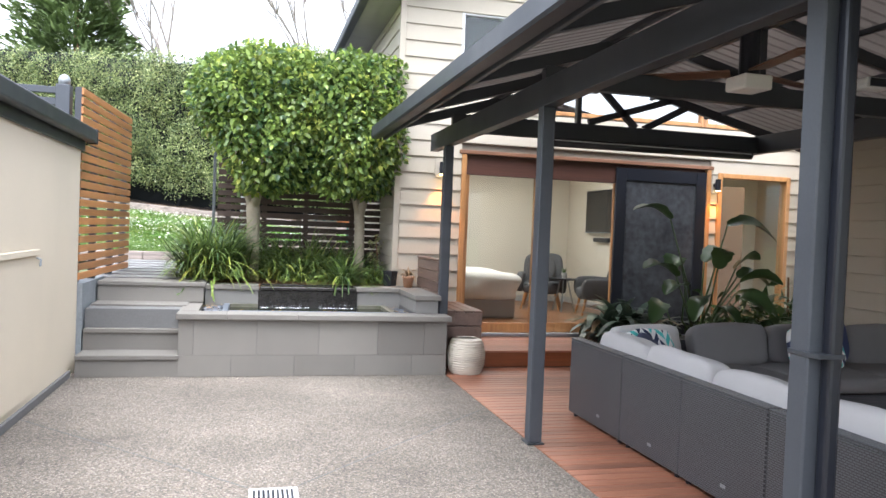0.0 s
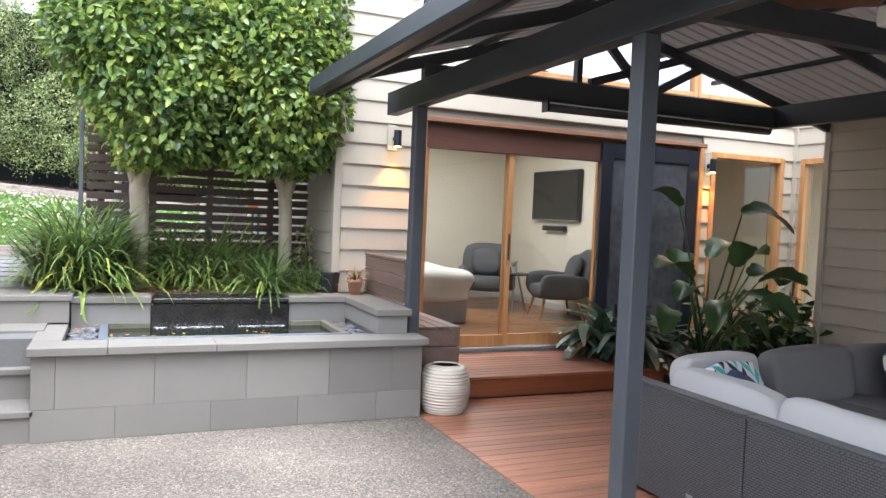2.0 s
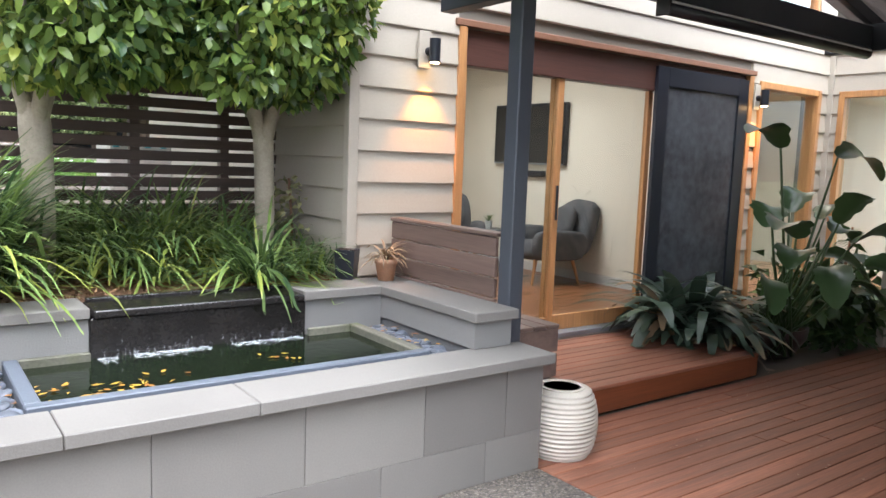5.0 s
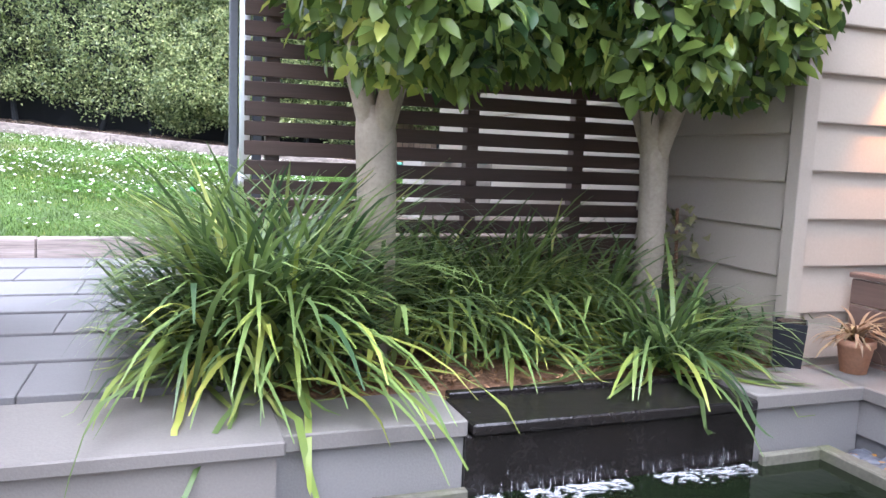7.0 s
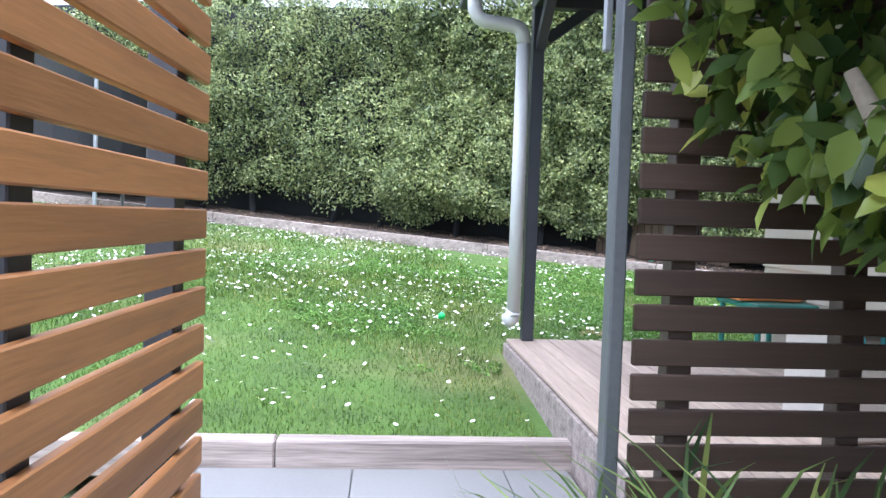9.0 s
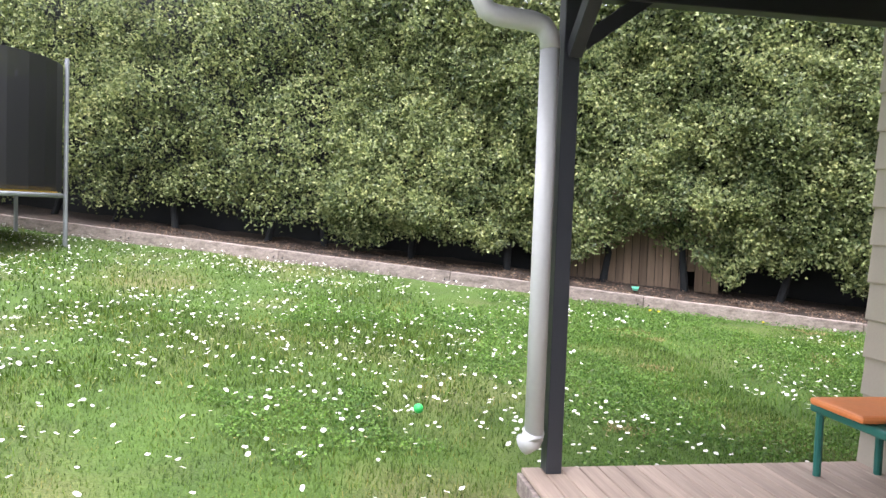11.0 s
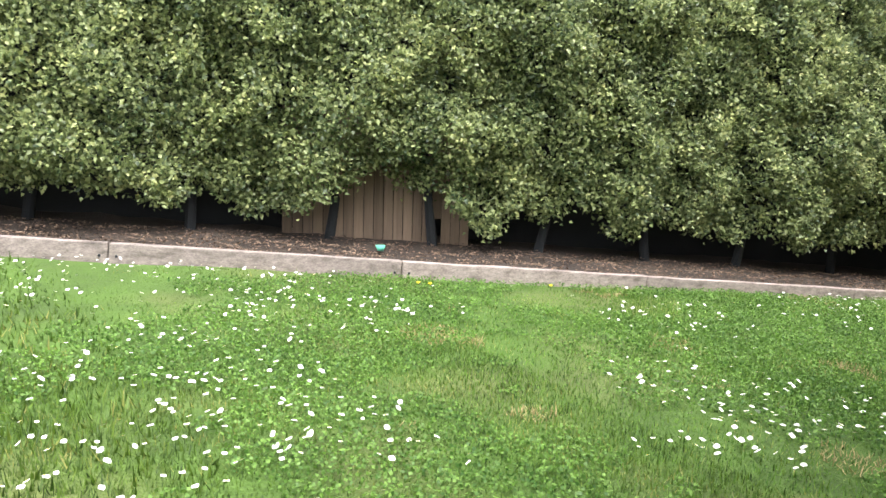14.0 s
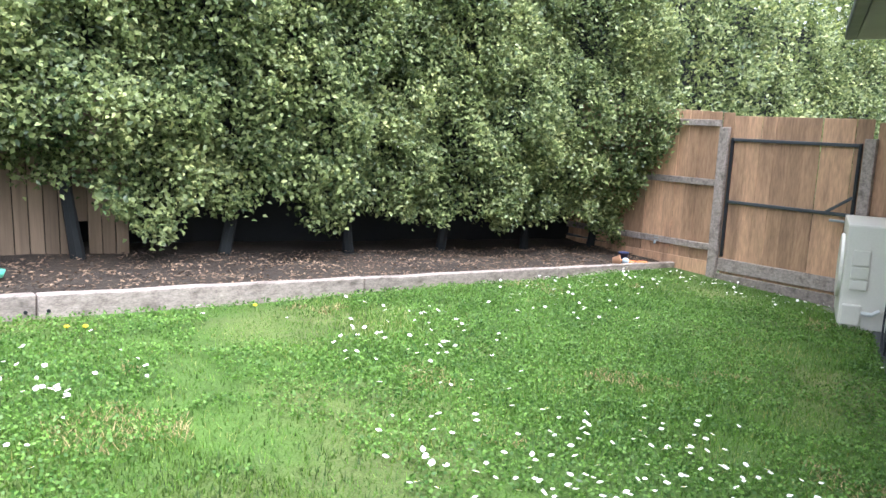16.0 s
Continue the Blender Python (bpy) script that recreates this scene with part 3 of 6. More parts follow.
part("hinge", box(-0.525, 9.44, 2.28, -0.507, 9.46, 2.48, 0.003), M_GREYFENCE, fp)

# ---------------------------------------------------------------- house walls
YH, XH = 8.40, 1.57
DOOR = (2.30 - XH, 5.56 - XH, 0.20, 2.29)
WIN2 = (5.66 - XH, 6.72 - XH, 0.20, 2.26)
UPW = (2.24 - XH, 3.0 - XH, 3.25, 3.92)
CLER = (3.3 - XH, 6.6 - XH, 2.82, 3.75)
boarded_wall("wall_door", "beige weatherboard house wall with timber doors", (XH, YH, 0), 0, 5.33, 0.0, 4.25, (DOOR, WIN2, UPW, CLER))
boarded_wall("wall_side", "beige weatherboard side wall of the house", (XH, 12.6, 0), -90, 4.17, 0.7, 4.0)
boarded_wall("wall_return", "beige weatherboard return wall with a tall window", (6.90, YH, 0), -90, 1.0, 0.0, 2.8, ((0.14, 0.88, 0.2, 2.26),))
boarded_wall("wall_wing", "beige weatherboard wing wall beside the deck", (6.25, 7.4, 0), -90, 11.0, 0.0, 2.8)
boarded_wall("wall_wing_end", "beige weatherboard end of the wing", (6.9, 7.4, 0), 180, 0.65, 0.0, 2.8)
boarded_wall("wall_rear", "grey-beige weatherboard rear wall of the house", (9.8, 12.81, 0), 180, 7.5, 0.3, 3.6)
part("wall_rear_jog", box(1.74, 12.62, 0.3, 2.44, 12.76, 3.6), M_BACK, None, "short return of the rear wall", category="wall", kind="structure")
part("wall_rear_end", box(9.64, 8.4, 0.3, 9.8, 12.79, 3.6), M_BACK, None, "end wall of the house", category="wall", kind="structure")
# roof of the house
def slab(pts, thick):
    q = bmesh.new()
    lo = [q.verts.new(p) for p in pts]
    hi = [q.verts.new((p[0], p[1], p[2] + thick)) for p in pts]
    q.faces.new(lo[::-1]), q.faces.new(hi)
    for i in range(len(pts)):
        j = (i + 1) % len(pts)
        q.faces.new((lo[i], lo[j], hi[j], hi[i]))
    bmesh.ops.recalc_face_normals(q, faces=q.faces)
    return q
hr = thing("house_roof", "dark grey pitched house roof with eaves", "roof", (1.2, 10, 4.0))
part("roof_slope", slab([(1.18, 8.12, 4.02), (7.0, 8.12, 5.8), (7.0, 12.9, 5.8), (1.18, 12.9, 4.02)], 0.08), M_STEEL, hr)
part("eave_gutter", box(1.08, 8.1, 3.96, 1.18, 12.9, 4.08, 0.012), M_POST, hr)
part("soffit", box(1.18, 8.42, 3.97, 1.565, 12.9, 4.0), mat("grey soffit", (0.33, 0.32, 0.30), 0.7, 0.05), hr)
part("barge_board", beam((1.14, 8.12, 4.06), (7.0, 8.12, 5.85), 0.03, 0.2), M_POST, hr)
re = thing("rear_eave", "grey eave and gutter of the rear roof", "roof", (6, 13.2, 3.6))
part("soffit", box(1.6, 12.83, 3.56, 9.95, 13.35, 3.6), mat("rear grey soffit", (0.3, 0.31, 0.31), 0.7, 0.05), re)
part("gutter", box(1.6, 13.35, 3.56, 9.98, 13.47, 3.70, 0.015), M_POST, re)
part("roof_slope", slab([(1.6, 13.37, 3.70), (9.98, 13.37, 3.70), (9.98, 8.6, 5.2), (1.6, 8.6, 5.2)], 0.06), M_STEEL, re)
# corner trims
for x, y, z0, z1 in ((XH - 0.03, YH - 0.035, 0.0, 4.0), (6.88, YH - 0.06, 0.2, 2.8), (6.22, 7.37, 0.0, 2.8)):
    part("corner_trim", box(x - 0.02, y - 0.02, z0, x + 0.045, y + 0.045, z1, 0.003), M_BOARD, None, "beige timber corner stop", category="trim", kind="structure")

# ---------------------------------------------------------------- doors and windows
def glazing(name, label, x0, x1, z0, z1, y, frame_mat, w=0.06, depth=0.07, kindname="window", pane_mat=None):
    """A framed pane in a wall facing -y: jambs, head, sill and glass."""
    g = thing(name, label, kindname, ((x0 + x1) / 2, y, z0))
    part("jamb", box(x0, y - 0.02, z0, x0 + w, y + depth, z1, 0.004), frame_mat, g)
    part("jamb", box(x1 - w, y - 0.02, z0, x1, y + depth, z1, 0.004), frame_mat, g)
    part("head", box(x0 + w, y - 0.018, z1 - w, x1 - w, y + depth, z1, 0.004), frame_mat, g)
    part("sill", box(x0 + w, y - 0.018, z0, x1 - w, y + depth, z0 + w, 0.004), frame_mat, g)
    p = part("pane", box(x0 + w, y + 0.02, z0 + w, x1 - w, y + 0.028, z1 - w), pane_mat or M_GLASS, g)
    p.visible_shadow = False
    return g


d1 = thing("door_1", "timber-framed glass sliding doors with dark screen door", "door", (3.9, YH, 0.2))
for x in (2.30, 5.50):
    part("jamb", box(x, YH - 0.045, 0.20, x + 0.06, YH + 0.14, 2.29, 0.004), M_OAK, d1)
part("head_trim", box(2.27, YH - 0.05, 2.292, 5.59, YH + 0.02, 2.335, 0.004), mat("brown door trim", (0.22, 0.105, 0.06), 0.5, 0.15, 3, 40, 0.1), d1)
part("header", box(2.36, YH + 0.003, 2.06, 5.50, YH + 0.10, 2.288, 0.004), M_HEAD, d1)
part("track", box(2.36, YH - 0.03, 0.18, 5.50, YH + 0.14, 0.215, 0.003), M_GREYFENCE, d1, "metal sliding track")
for x0, x1, yy in ((2.36, 3.30, 0.02), (3.24, 4.335, 0.065)):
    leafp = part("sash", box(x0, YH + yy, 0.215, x0 + 0.055, YH + yy + 0.04, 2.06, 0.003), M_OAK, d1)
    part("stile", box(x1 - 0.055, YH + yy, 0.215, x1, YH + yy + 0.04, 2.06, 0.003), M_OAK, leafp)
    part("rail", box(x0 + 0.055, YH + yy + 0.002, 0.215, x1 - 0.055, YH + yy + 0.038, 0.33, 0.003), M_OAK, leafp)
    pn = part("pane", box(x0 + 0.055, YH + yy + 0.016, 0.33, x1 - 0.055, YH + yy + 0.022, 2.06), M_GLASS, leafp)
    pn.visible_shadow = False
part("pull_handle", box(3.262, YH + 0.005, 1.05, 3.282, YH + 0.019, 1.3, 0.004), M_BLACK, d1, "dark pull handle")
sc = thing("screen_door", "black-framed security screen door", "door", (4.85, YH, 0.2))
for a in ((4.26, 0.215, 4.40, 2.25), (5.36, 0.215, 5.50, 2.25)):
    part("stile", box(a[0], YH - 0.035, a[1], a[2], YH - 0.0, a[3], 0.003), M_BLACK, sc)
part("rail", box(4.40, YH - 0.034, 2.10, 5.36, YH - 0.001, 2.25, 0.003), M_BLACK, sc)
part("rail", box(4.40, YH - 0.034, 0.215, 5.36, YH - 0.001, 0.38, 0.003), M_BLACK, sc)
M_MESH = mat("dark reflective screen glass", (0.058, 0.062, 0.07), 0.16, 0.5, 2.5, 14, 0.04, stain=(0.012, 0.013, 0.015))
part("mesh", box(4.40, YH - 0.02, 0.38, 5.36, YH - 0.014, 2.10), M_MESH, sc)
glazing("window_1", "tall timber-framed fixed window", 5.66, 6.72, 0.20, 2.26, YH - 0.03, M_OAK, 0.06, 0.12)
glazing("window_2", "small upper window with white frame", 2.24, 3.0, 3.25, 3.92, YH, M_WHITE, 0.04)
for x0, x1 in ((3.3, 5.44), (5.444, 6.6)):
    glazing("window_3", "timber-framed clerestory window", x0, x1, 2.82, 3.75, YH, M_OAK, 0.05, pane_mat=M_GLASSR)
g = thing("window_4", "tall timber-framed window in the return wall", "window", (6.9, 7.9, 0.2))
for y0, y1, z0, z1 in ((7.52, 7.58, 0.2, 2.26), (8.20, 8.26, 0.2, 2.26), (7.58, 8.20, 2.2, 2.26), (7.58, 8.20, 0.2, 0.26)):
    part("frame", box(6.86, y0, z0, 6.97, y1, z1, 0.003), M_OAK, g)
pn = part("pane", box(6.91, 7.58, 0.26, 6.918, 8.20, 2.2), M_GLASS, g)
pn.visible_shadow = False

# wall lamps
M_BULB = bpy.data.materials.new("lamp glow")
M_BULB.use_nodes = True
M_BULB.node_tree.nodes["Principled BSDF"].inputs["Emission Color"].default_value = (1, 0.6, 0.22, 1)
M_BULB.node_tree.nodes["Principled BSDF"].inputs["Emission Strength"].default_value = 12
for x in (2.05, 5.60):
    w = thing("wall_lamp", "black cylinder wall lamp glowing amber downwards", "wall lamp", (x, YH - 0.06, 2.05), group="wall lamps")
    part("plate", box(x - 0.07 if x < 3 else x - 0.04, YH - 0.062, 2.0, x + 0.02 if x < 3 else x + 0.04, YH - 0.05, 2.22, 0.003), M_BOARD, w)
    lb = part("body", tube([(x, YH - 0.13, 2.03), (x, YH - 0.13, 2.17)], 0.034, n=20), M_BLACK, w)
    part("bracket", tube([(x, YH - 0.1, 2.10), (x, YH - 0.05, 2.10)], 0.026, n=16), M_BLACK, w)
    part("bulb", tube([(x, YH - 0.13, 2.026), (x, YH - 0.13, 2.0295)], 0.027, n=16), M_BULB, lb, "glowing amber lamp face")
    li = new("wall_lamp_light", bpy.data.lights.new("wall_lamp_light", "SPOT"))
    li.data.energy, li.data.color, li.data.spot_size, li.data.spot_blend, li.data.shadow_soft_size = 8.0, (1.0, 0.36, 0.05), radians(75), 0.6, 0.02
    li.matrix_basis = look((x, YH - 0.13, 2.02), (x, YH - 0.09, 1.0))
    li.parent = w
    li.matrix_parent_inverse = w.matrix_basis.inverted()

# ---------------------------------------------------------------- deck
deck_base = part("deck_floor", box(1.85, -4, -0.12, 6.9, 8.4, -0.03), M_BACK, None, "red-brown stained timber deck", category="deck", kind="structure")
platform = thing("door_step", "low red-brown timber deck step before the sliding doors", "step", (3.2, 7.4, 0))
part("fascia", box(1.95, 7.40, 0.0, 4.36, 7.425, 0.148, 0.003), M_FASC, platform)
part("fascia", box(4.335, 7.427, 0.0, 4.36, 8.36, 0.148, 0.003), M_FASC, platform)
part("base", box(1.96, 7.427, 0.0, 4.33, 8.36, 0.14), M_BACK, platform)
DECKS = [(deck_base, 1.852, 6.24, -1.0, 7.395, 0.0), (platform, 1.95, 4.37, 7.385, 8.355, 0.172)]

# ---------------------------------------------------------------- veranda
for x, y in ((1.86, 7.28), (1.86, 4.687), (1.83, 2.14)):
    p = thing("veranda_post", "square charcoal steel veranda post", "post", (x, y, 0), group="veranda posts")
    part("shaft", box(x - 0.045, y - 0.045, 0.012, x + 0.045, y + 0.045, 2.24, 0.006), M_POST, p)
    part("foot", box(x - 0.06, y - 0.06, 0, x + 0.06, y + 0.06, 0.012, 0.003), M_STEEL, p)
dpp = thing("veranda_downpipe", "black steel downpipe strapped to the veranda post", "downpipe", (1.86, 2.0, 0), )
part("pipe", box(1.832, 2.045, 0.0, 1.882, 2.093, 2.24, 0.012, seg=2), M_BLACK, dpp)
part("strap", box(1.780, 2.04, 1.03, 1.886, 2.19, 1.046, 0.002), M_STEEL, dpp)
roof = thing("veranda_roof", "charcoal gable veranda roof with open truss", "roof", (3.6, 2, 2.2))
part("edge_beam", box(1.815, -3, 2.24, 1.905, 7.9, 2.42, 0.004), M_STEEL, roof)
part("edge_beam", box(5.45, -3, 2.40, 5.54, 7.7, 2.60, 0.004), M_STEEL, roof)
XR, ZR = 3.62, 3.10
part("chord", box(1.91, 7.34, 2.40, 5.45, 7.42, 2.58, 0.003), M_STEEL, roof)
for a, c in (((3.28, 2.58), (3.28, 3.02)), ((3.95, 2.58), (3.48, 3.02)), ((3.40, 2.60), (4.35, 2.90)), ((4.05, 2.58), (4.55, 2.84)), ((2.5, 2.58), (2.5, 2.78))):
    part("brace", beam((a[0], 7.38, a[1]), (c[0], 7.38, c[1]), 0.05, 0.07), M_STEEL, roof)
def slope_sheet(xa, za, xb, zb, y0, y1, lift=0.0, thick=0.02, rib=0.13):
    """A ribbed roof sheet between two slopes' ends."""
    q = bmesh.new()
    nrm = Vector((-(zb - za), 0, xb - xa)).normalized()
    k = int((y1 - y0) / rib)
    prof = []
    for i in range(k):
        yb = y0 + rib * i
        prof += [(yb, 0), (yb + rib * 0.62, 0), (yb + rib * 0.72, 0.009), (yb + rib * 0.9, 0.009)]
    A = [q.verts.new(Vector((xa, y, za)) + nrm * (lift + h)) for y, h in prof]
    B = [q.verts.new(Vector((xb, y, zb)) + nrm * (lift + h)) for y, h in prof]
    for i in range(len(prof) - 1):
        q.faces.new((A[i], B[i], B[i + 1], A[i + 1]))
    bmesh.ops.solidify(q, geom=q.faces[:], thickness=-0.004)
    return q
part("roof_sheet", slope_sheet(1.27, 2.44, XR, ZR, -3, 7.75, 0.06), M_SOFFIT, roof)
part("roof_sheet", slope_sheet(XR, ZR, 6.24, 2.50, -3, 7.75, 0.06), M_SOFFIT, roof)
for i, y in enumerate((-2.2, -0.8, 0.6, 2.1, 3.5, 4.9, 6.1, 7.38)):
    part("rafter", beam((1.33, y, 2.42), (XR, y, ZR), 0.05, 0.09), M_STEEL, roof)
    part("rafter", beam((XR, y, ZR), (6.2, y, 2.47), 0.05, 0.09), M_STEEL, roof)
for x in (2.4, 3.0, 4.3, 5.0):
    z = 2.44 + (x - 1.27) * (ZR - 2.44) / (XR - 1.27) if x < XR else ZR - (x - XR) * 0.60 / 2.62
    part("batten", box(x - 0.02, -3, z + 0.01, x + 0.02, 7.7, z + 0.05, 0.002), M_STEEL, roof)
part("ridge_beam", box(XR - 0.03, -3, ZR - 0.12, XR + 0.03, 7.74, ZR + 0.02, 0.003), M_STEEL, roof)
for y, s in ((4.9, 1), (2.1, 1), (-0.8, 1)):
    part("tie_beam", box(1.91, y - 0.04, 2.42, 5.45, y + 0.04, 2.56, 0.003), M_STEEL, roof)
    part("brace", beam((3.62, y, 2.56), (3.62, y, 3.0), 0.06, 0.08), M_STEEL, roof)
    part("brace", beam((3.7, y, 2.58), (4.45, y, 2.86), 0.05, 0.07), M_STEEL, roof)
g = thing("veranda_gutter", "charcoal square-line veranda gutter", "gutter", (1.25, 2, 2.35))
gb = bmesh.new()
prof = [(0, 0.12), (0, 0.015), (0.015, 0), (0.10, 0), (0.115, 0.015), (0.115, 0.115), (0.103, 0.115), (0.103, 0.02), (0.012, 0.02), (0.012, 0.12)]
A = [gb.verts.new((1.18 + x, -3, 2.345 + z)) for x, z in prof]
B = [gb.verts.new((1.18 + x, 7.92, 2.345 + z)) for x, z in prof]
for i in range(len(prof)):
    j = (i + 1) % len(prof)
    gb.faces.new((A[i], A[j], B[j], B[i]))
gb.faces.new(A), gb.faces.new(B[::-1])
bmesh.ops.recalc_face_normals(gb, faces=gb.faces)
part("trough", gb, M_STEEL, g)
part("end_cap", box(1.175, 7.921, 2.34, 1.30, 7.93, 2.468, 0.003), M_STEEL, g)
part("fascia", box(1.298, -3, 2.33, 1.325, 7.9, 2.47, 0.003), M_STEEL, g)
aw = thing("rolled_blind", "rolled black outdoor blind under the truss", "blind", (4.1, 7.3, 2.3))
part("roll", tube([(2.97, 7.33, 2.36), (5.36, 7.33, 2.37)], 0.045, n=16), M_BLACK, aw, smooth=True)
part("weight_bar", box(2.97, 7.278, 2.375, 5.33, 7.292, 2.387, 0.002), M_WHITE, aw, "pale aluminium edge bar")
part("bracket", box(2.95, 7.28, 2.31, 2.965, 7.38, 2.43, 0.003), M_BLACK, aw)
# ceiling fan and flood lamp
fan = thing("ceiling_fan", "brown-bladed ceiling fan with pale light box", "ceiling fan", (3.24, 4.494, 2.5))
part("rod", tube([(3.24, 4.494, 2.53), (3.24, 4.494, 3.0)], 0.07, n=16), M_BLACK, fan)
part("light_box", box(3.13, 4.384, 2.43, 3.35, 4.604, 2.53, 0.015, seg=2), mat("pale lamp metal", (0.78, 0.77, 0.74), 0.45, 0.05), fan, "pale metal light box")
M_BLADE = wood_mat("brown fan blade", (0.16, 0.08, 0.05), (0.1, 0.05, 0.03), 0.4, 0, 0.02)
for a in (20, 140, 260):
    q = box(0.12, -0.07, 0, 0.72, 0.07, 0.012, 0.004)
    q.transform(pose(3.24, 4.494, 2.55, 8, 0, a))
    part("blade", q, M_BLADE, fan)
sl = thing("flood_lamp", "white security flood lamp on the rafters", "lamp", (3.62, 3.85, 2.42))
part("housing", box(3.54, 3.78, 2.36, 3.72, 3.9, 2.43, 0.02, seg=2), M_WHITE, sl)
part("lens", box(3.56, 3.772, 2.37, 3.70, 3.7795, 2.42, 0.002), M_BLACK, sl)

# ---------------------------------------------------------------- bedroom seen through the glass
M_PLASTER = mat("cream plaster", (0.72, 0.67, 0.58), 0.9, 0.03, 1, 60, 0.03)
M_FLOORW = wood_mat("polished floor", (0.3, 0.13, 0.06), (0.2, 0.08, 0.04), 0.3, 0, 0.1)
part("floor_room", box(1.75, 8.56, 0.05, 9.6, 12.75, 0.2), M_FLOORW, None, "polished brown timber bedroom floor", category="floor", kind="structure")
part("ceiling_room", box(1.75, 8.56, 2.62, 9.6, 12.75, 2.7), M_PLASTER, None, "cream bedroom ceiling", category="ceiling", kind="structure")
part("wall_room_back", box(1.75, 12.6, 0.2, 9.6, 12.74, 2.62), M_PLASTER, None, "cream bedroom back wall", category="wall", kind="structure")
part("wall_room_side", box(1.735, 8.57, 0.2, 1.80, 12.6, 2.62), M_PLASTER, None, "cream bedroom side wall", category="wall", kind="structure")
part("wall_room_tv", box(5.5, 8.75, 0.2, 5.62, 12.6, 2.62), M_PLASTER, None, "cream bedroom wall with a television", category="wall", kind="structure")
part("wall_hall", box(5.62, 10.2, 0.2, 6.6, 10.3, 2.62), M_PLASTER, None, "cream hall wall", category="wall", kind="structure")
part("wall_hall_side", box(9.4, 8.57, 0.2, 9.5, 12.6, 2.62), M_PLASTER, None, "cream hall side wall", category="wall", kind="structure")
part("baseboard", box(5.48, 8.75, 0.2, 5.498, 12.6, 0.30, 0.003), M_WHITE, None, "white bedroom skirting board", category="baseboard", kind="structure")
part("baseboard", box(1.8, 12.58, 0.2, 5.478, 12.598, 0.30, 0.003), M_WHITE, None, "white bedroom skirting board", category="baseboard", kind="structure")
tv = thing("television", "wall-mounted black flat television", "television", (5.5, 11.2, 1.45))
tvb = part("body", box(5.43, 10.52, 1.45, 5.495, 11.72, 2.15, 0.006), M_BLACK, tv)
part("lower_trim", box(5.424, 10.52, 1.452, 5.4295, 11.72, 1.468, 0.002), M_GREYFENCE, tvb, "thin silver lower trim")
part("screen", box(5.423, 10.535, 1.475, 5.4295, 11.69, 2.12), mat("tv glass", (0.012, 0.013, 0.015), 0.08, 0.1, 2, 20, 0), tvb, "dark glossy screen")
sb = thing("soundbar", "small black soundbar on the wall", "soundbar", (5.46, 11.1, 1.33))
part("body", box(5.42, 10.85, 1.31, 5.498, 11.4, 1.38, 0.01), M_BLACK, sb)
M_DOORP = mat("brown door", (0.2, 0.12, 0.08), 0.5, 0.1)
hd = thing("hall_door", "brown hall door standing ajar", "door", (6.8, 10.2, 0.2))
part("leaf", box(6.62, 10.22, 0.2, 7.4, 10.26, 2.25, 0.004), M_DOORP, hd)
part("handle", tube([(6.72, 10.19, 1.2), (6.85, 10.19, 1.2)], 0.012, n=8), M_GREYFENCE, hd, "metal lever handle")
for x in (3.0, 4.6):
    for y in (9.6, 11.4):
        dl = thing("downlight", "small recessed white downlight", "downlight", (x, y, 2.615), group="bedroom downlights")
        part("trim", tube([(x, y, 2.612), (x, y, 2.62)], 0.05, n=20), M_WHITE, dl)
        part("lamp_face", tube([(x, y, 2.606), (x, y, 2.611)], 0.035, n=16), M_BULB, dl)
rl = new("bedroom_light", bpy.data.lights.new("bedroom_light", "AREA"))
rl.data.energy, rl.data.color, rl.data.size = 17.0, (1.0, 0.92, 0.84), 1.6
rl.matrix_basis = look((3.7, 10.5, 2.58), (3.7, 10.5, 0))
# unseen fill lamp added to brighten the hall; no fitting belongs to it
hl = new("hall_fill", bpy.data.lights.new("hall_fill", "AREA"))
hl.data.energy, hl.data.color, hl.data.size = 6.0, (1.0, 0.85, 0.65), 1.0
hl.matrix_basis = look((7.3, 9.4, 2.58), (7.3, 9.4, 0))


def cushion(w, d, h, n=9, e=0.38, puff=0.1, seed=0):
    """A soft box, superellipsoid with slight creases, centred on its base."""
    q = bmesh.new()
    bmesh.ops.create_cube(q, size=2)
    bmesh.ops.subdivide_edges(q, edges=q.edges[:], cuts=n, use_grid_fill=True)
    for v in q.verts:
        c = v.co
        k = (abs(c.x) ** (1 / e) + abs(c.y) ** (1 / e) + abs(c.z) ** (1 / e)) ** e
        m = c / k if k else c
        m = c.lerp(m, 0.85)
        wob = puff * noise.noise(Vector((c.x * 1.3 + seed, c.y * 1.3, c.z * 1.3 + seed)))
        v.co = Vector((m.x * w / 2, m.y * d / 2, (m.z + 1) * h / 2)) * (1 + wob * 0.35)
    return q


M_BEDDING = mat("white bedding", (0.75, 0.72, 0.7), 0.9, 0.06, 6, 60, 0.3)
M_GREYF = mat("charcoal fabric", (0.09, 0.09, 0.10), 0.95, 0.12, 8, 220, 0.4)
bed = thing("bed", "made bed with white cover and grey base", "bed", (2.75, 10.8, 0.2))
q = box(1.85, 9.95, 0.2, 3.60, 12.0, 0.48, 0.03, seg=2)
part("base", q, mat("pinkish grey valance", (0.36, 0.32, 0.31), 0.9, 0.06), bed)
q = cushion(1.80, 2.15, 0.32, 8, 0.2, 0.05)
q.transform(Matrix.Translation((2.72, 10.95, 0.46)))
part("mattress", q, M_BEDDING, bed, smooth=True)
q = cushion(1.96, 1.9, 0.40, 12, 0.16, 0.12, 4)
q.transform(Matrix.Translation((2.74, 10.82, 0.44)))
part("cover", q, M_BEDDING, bed, "white quilted cover", True)


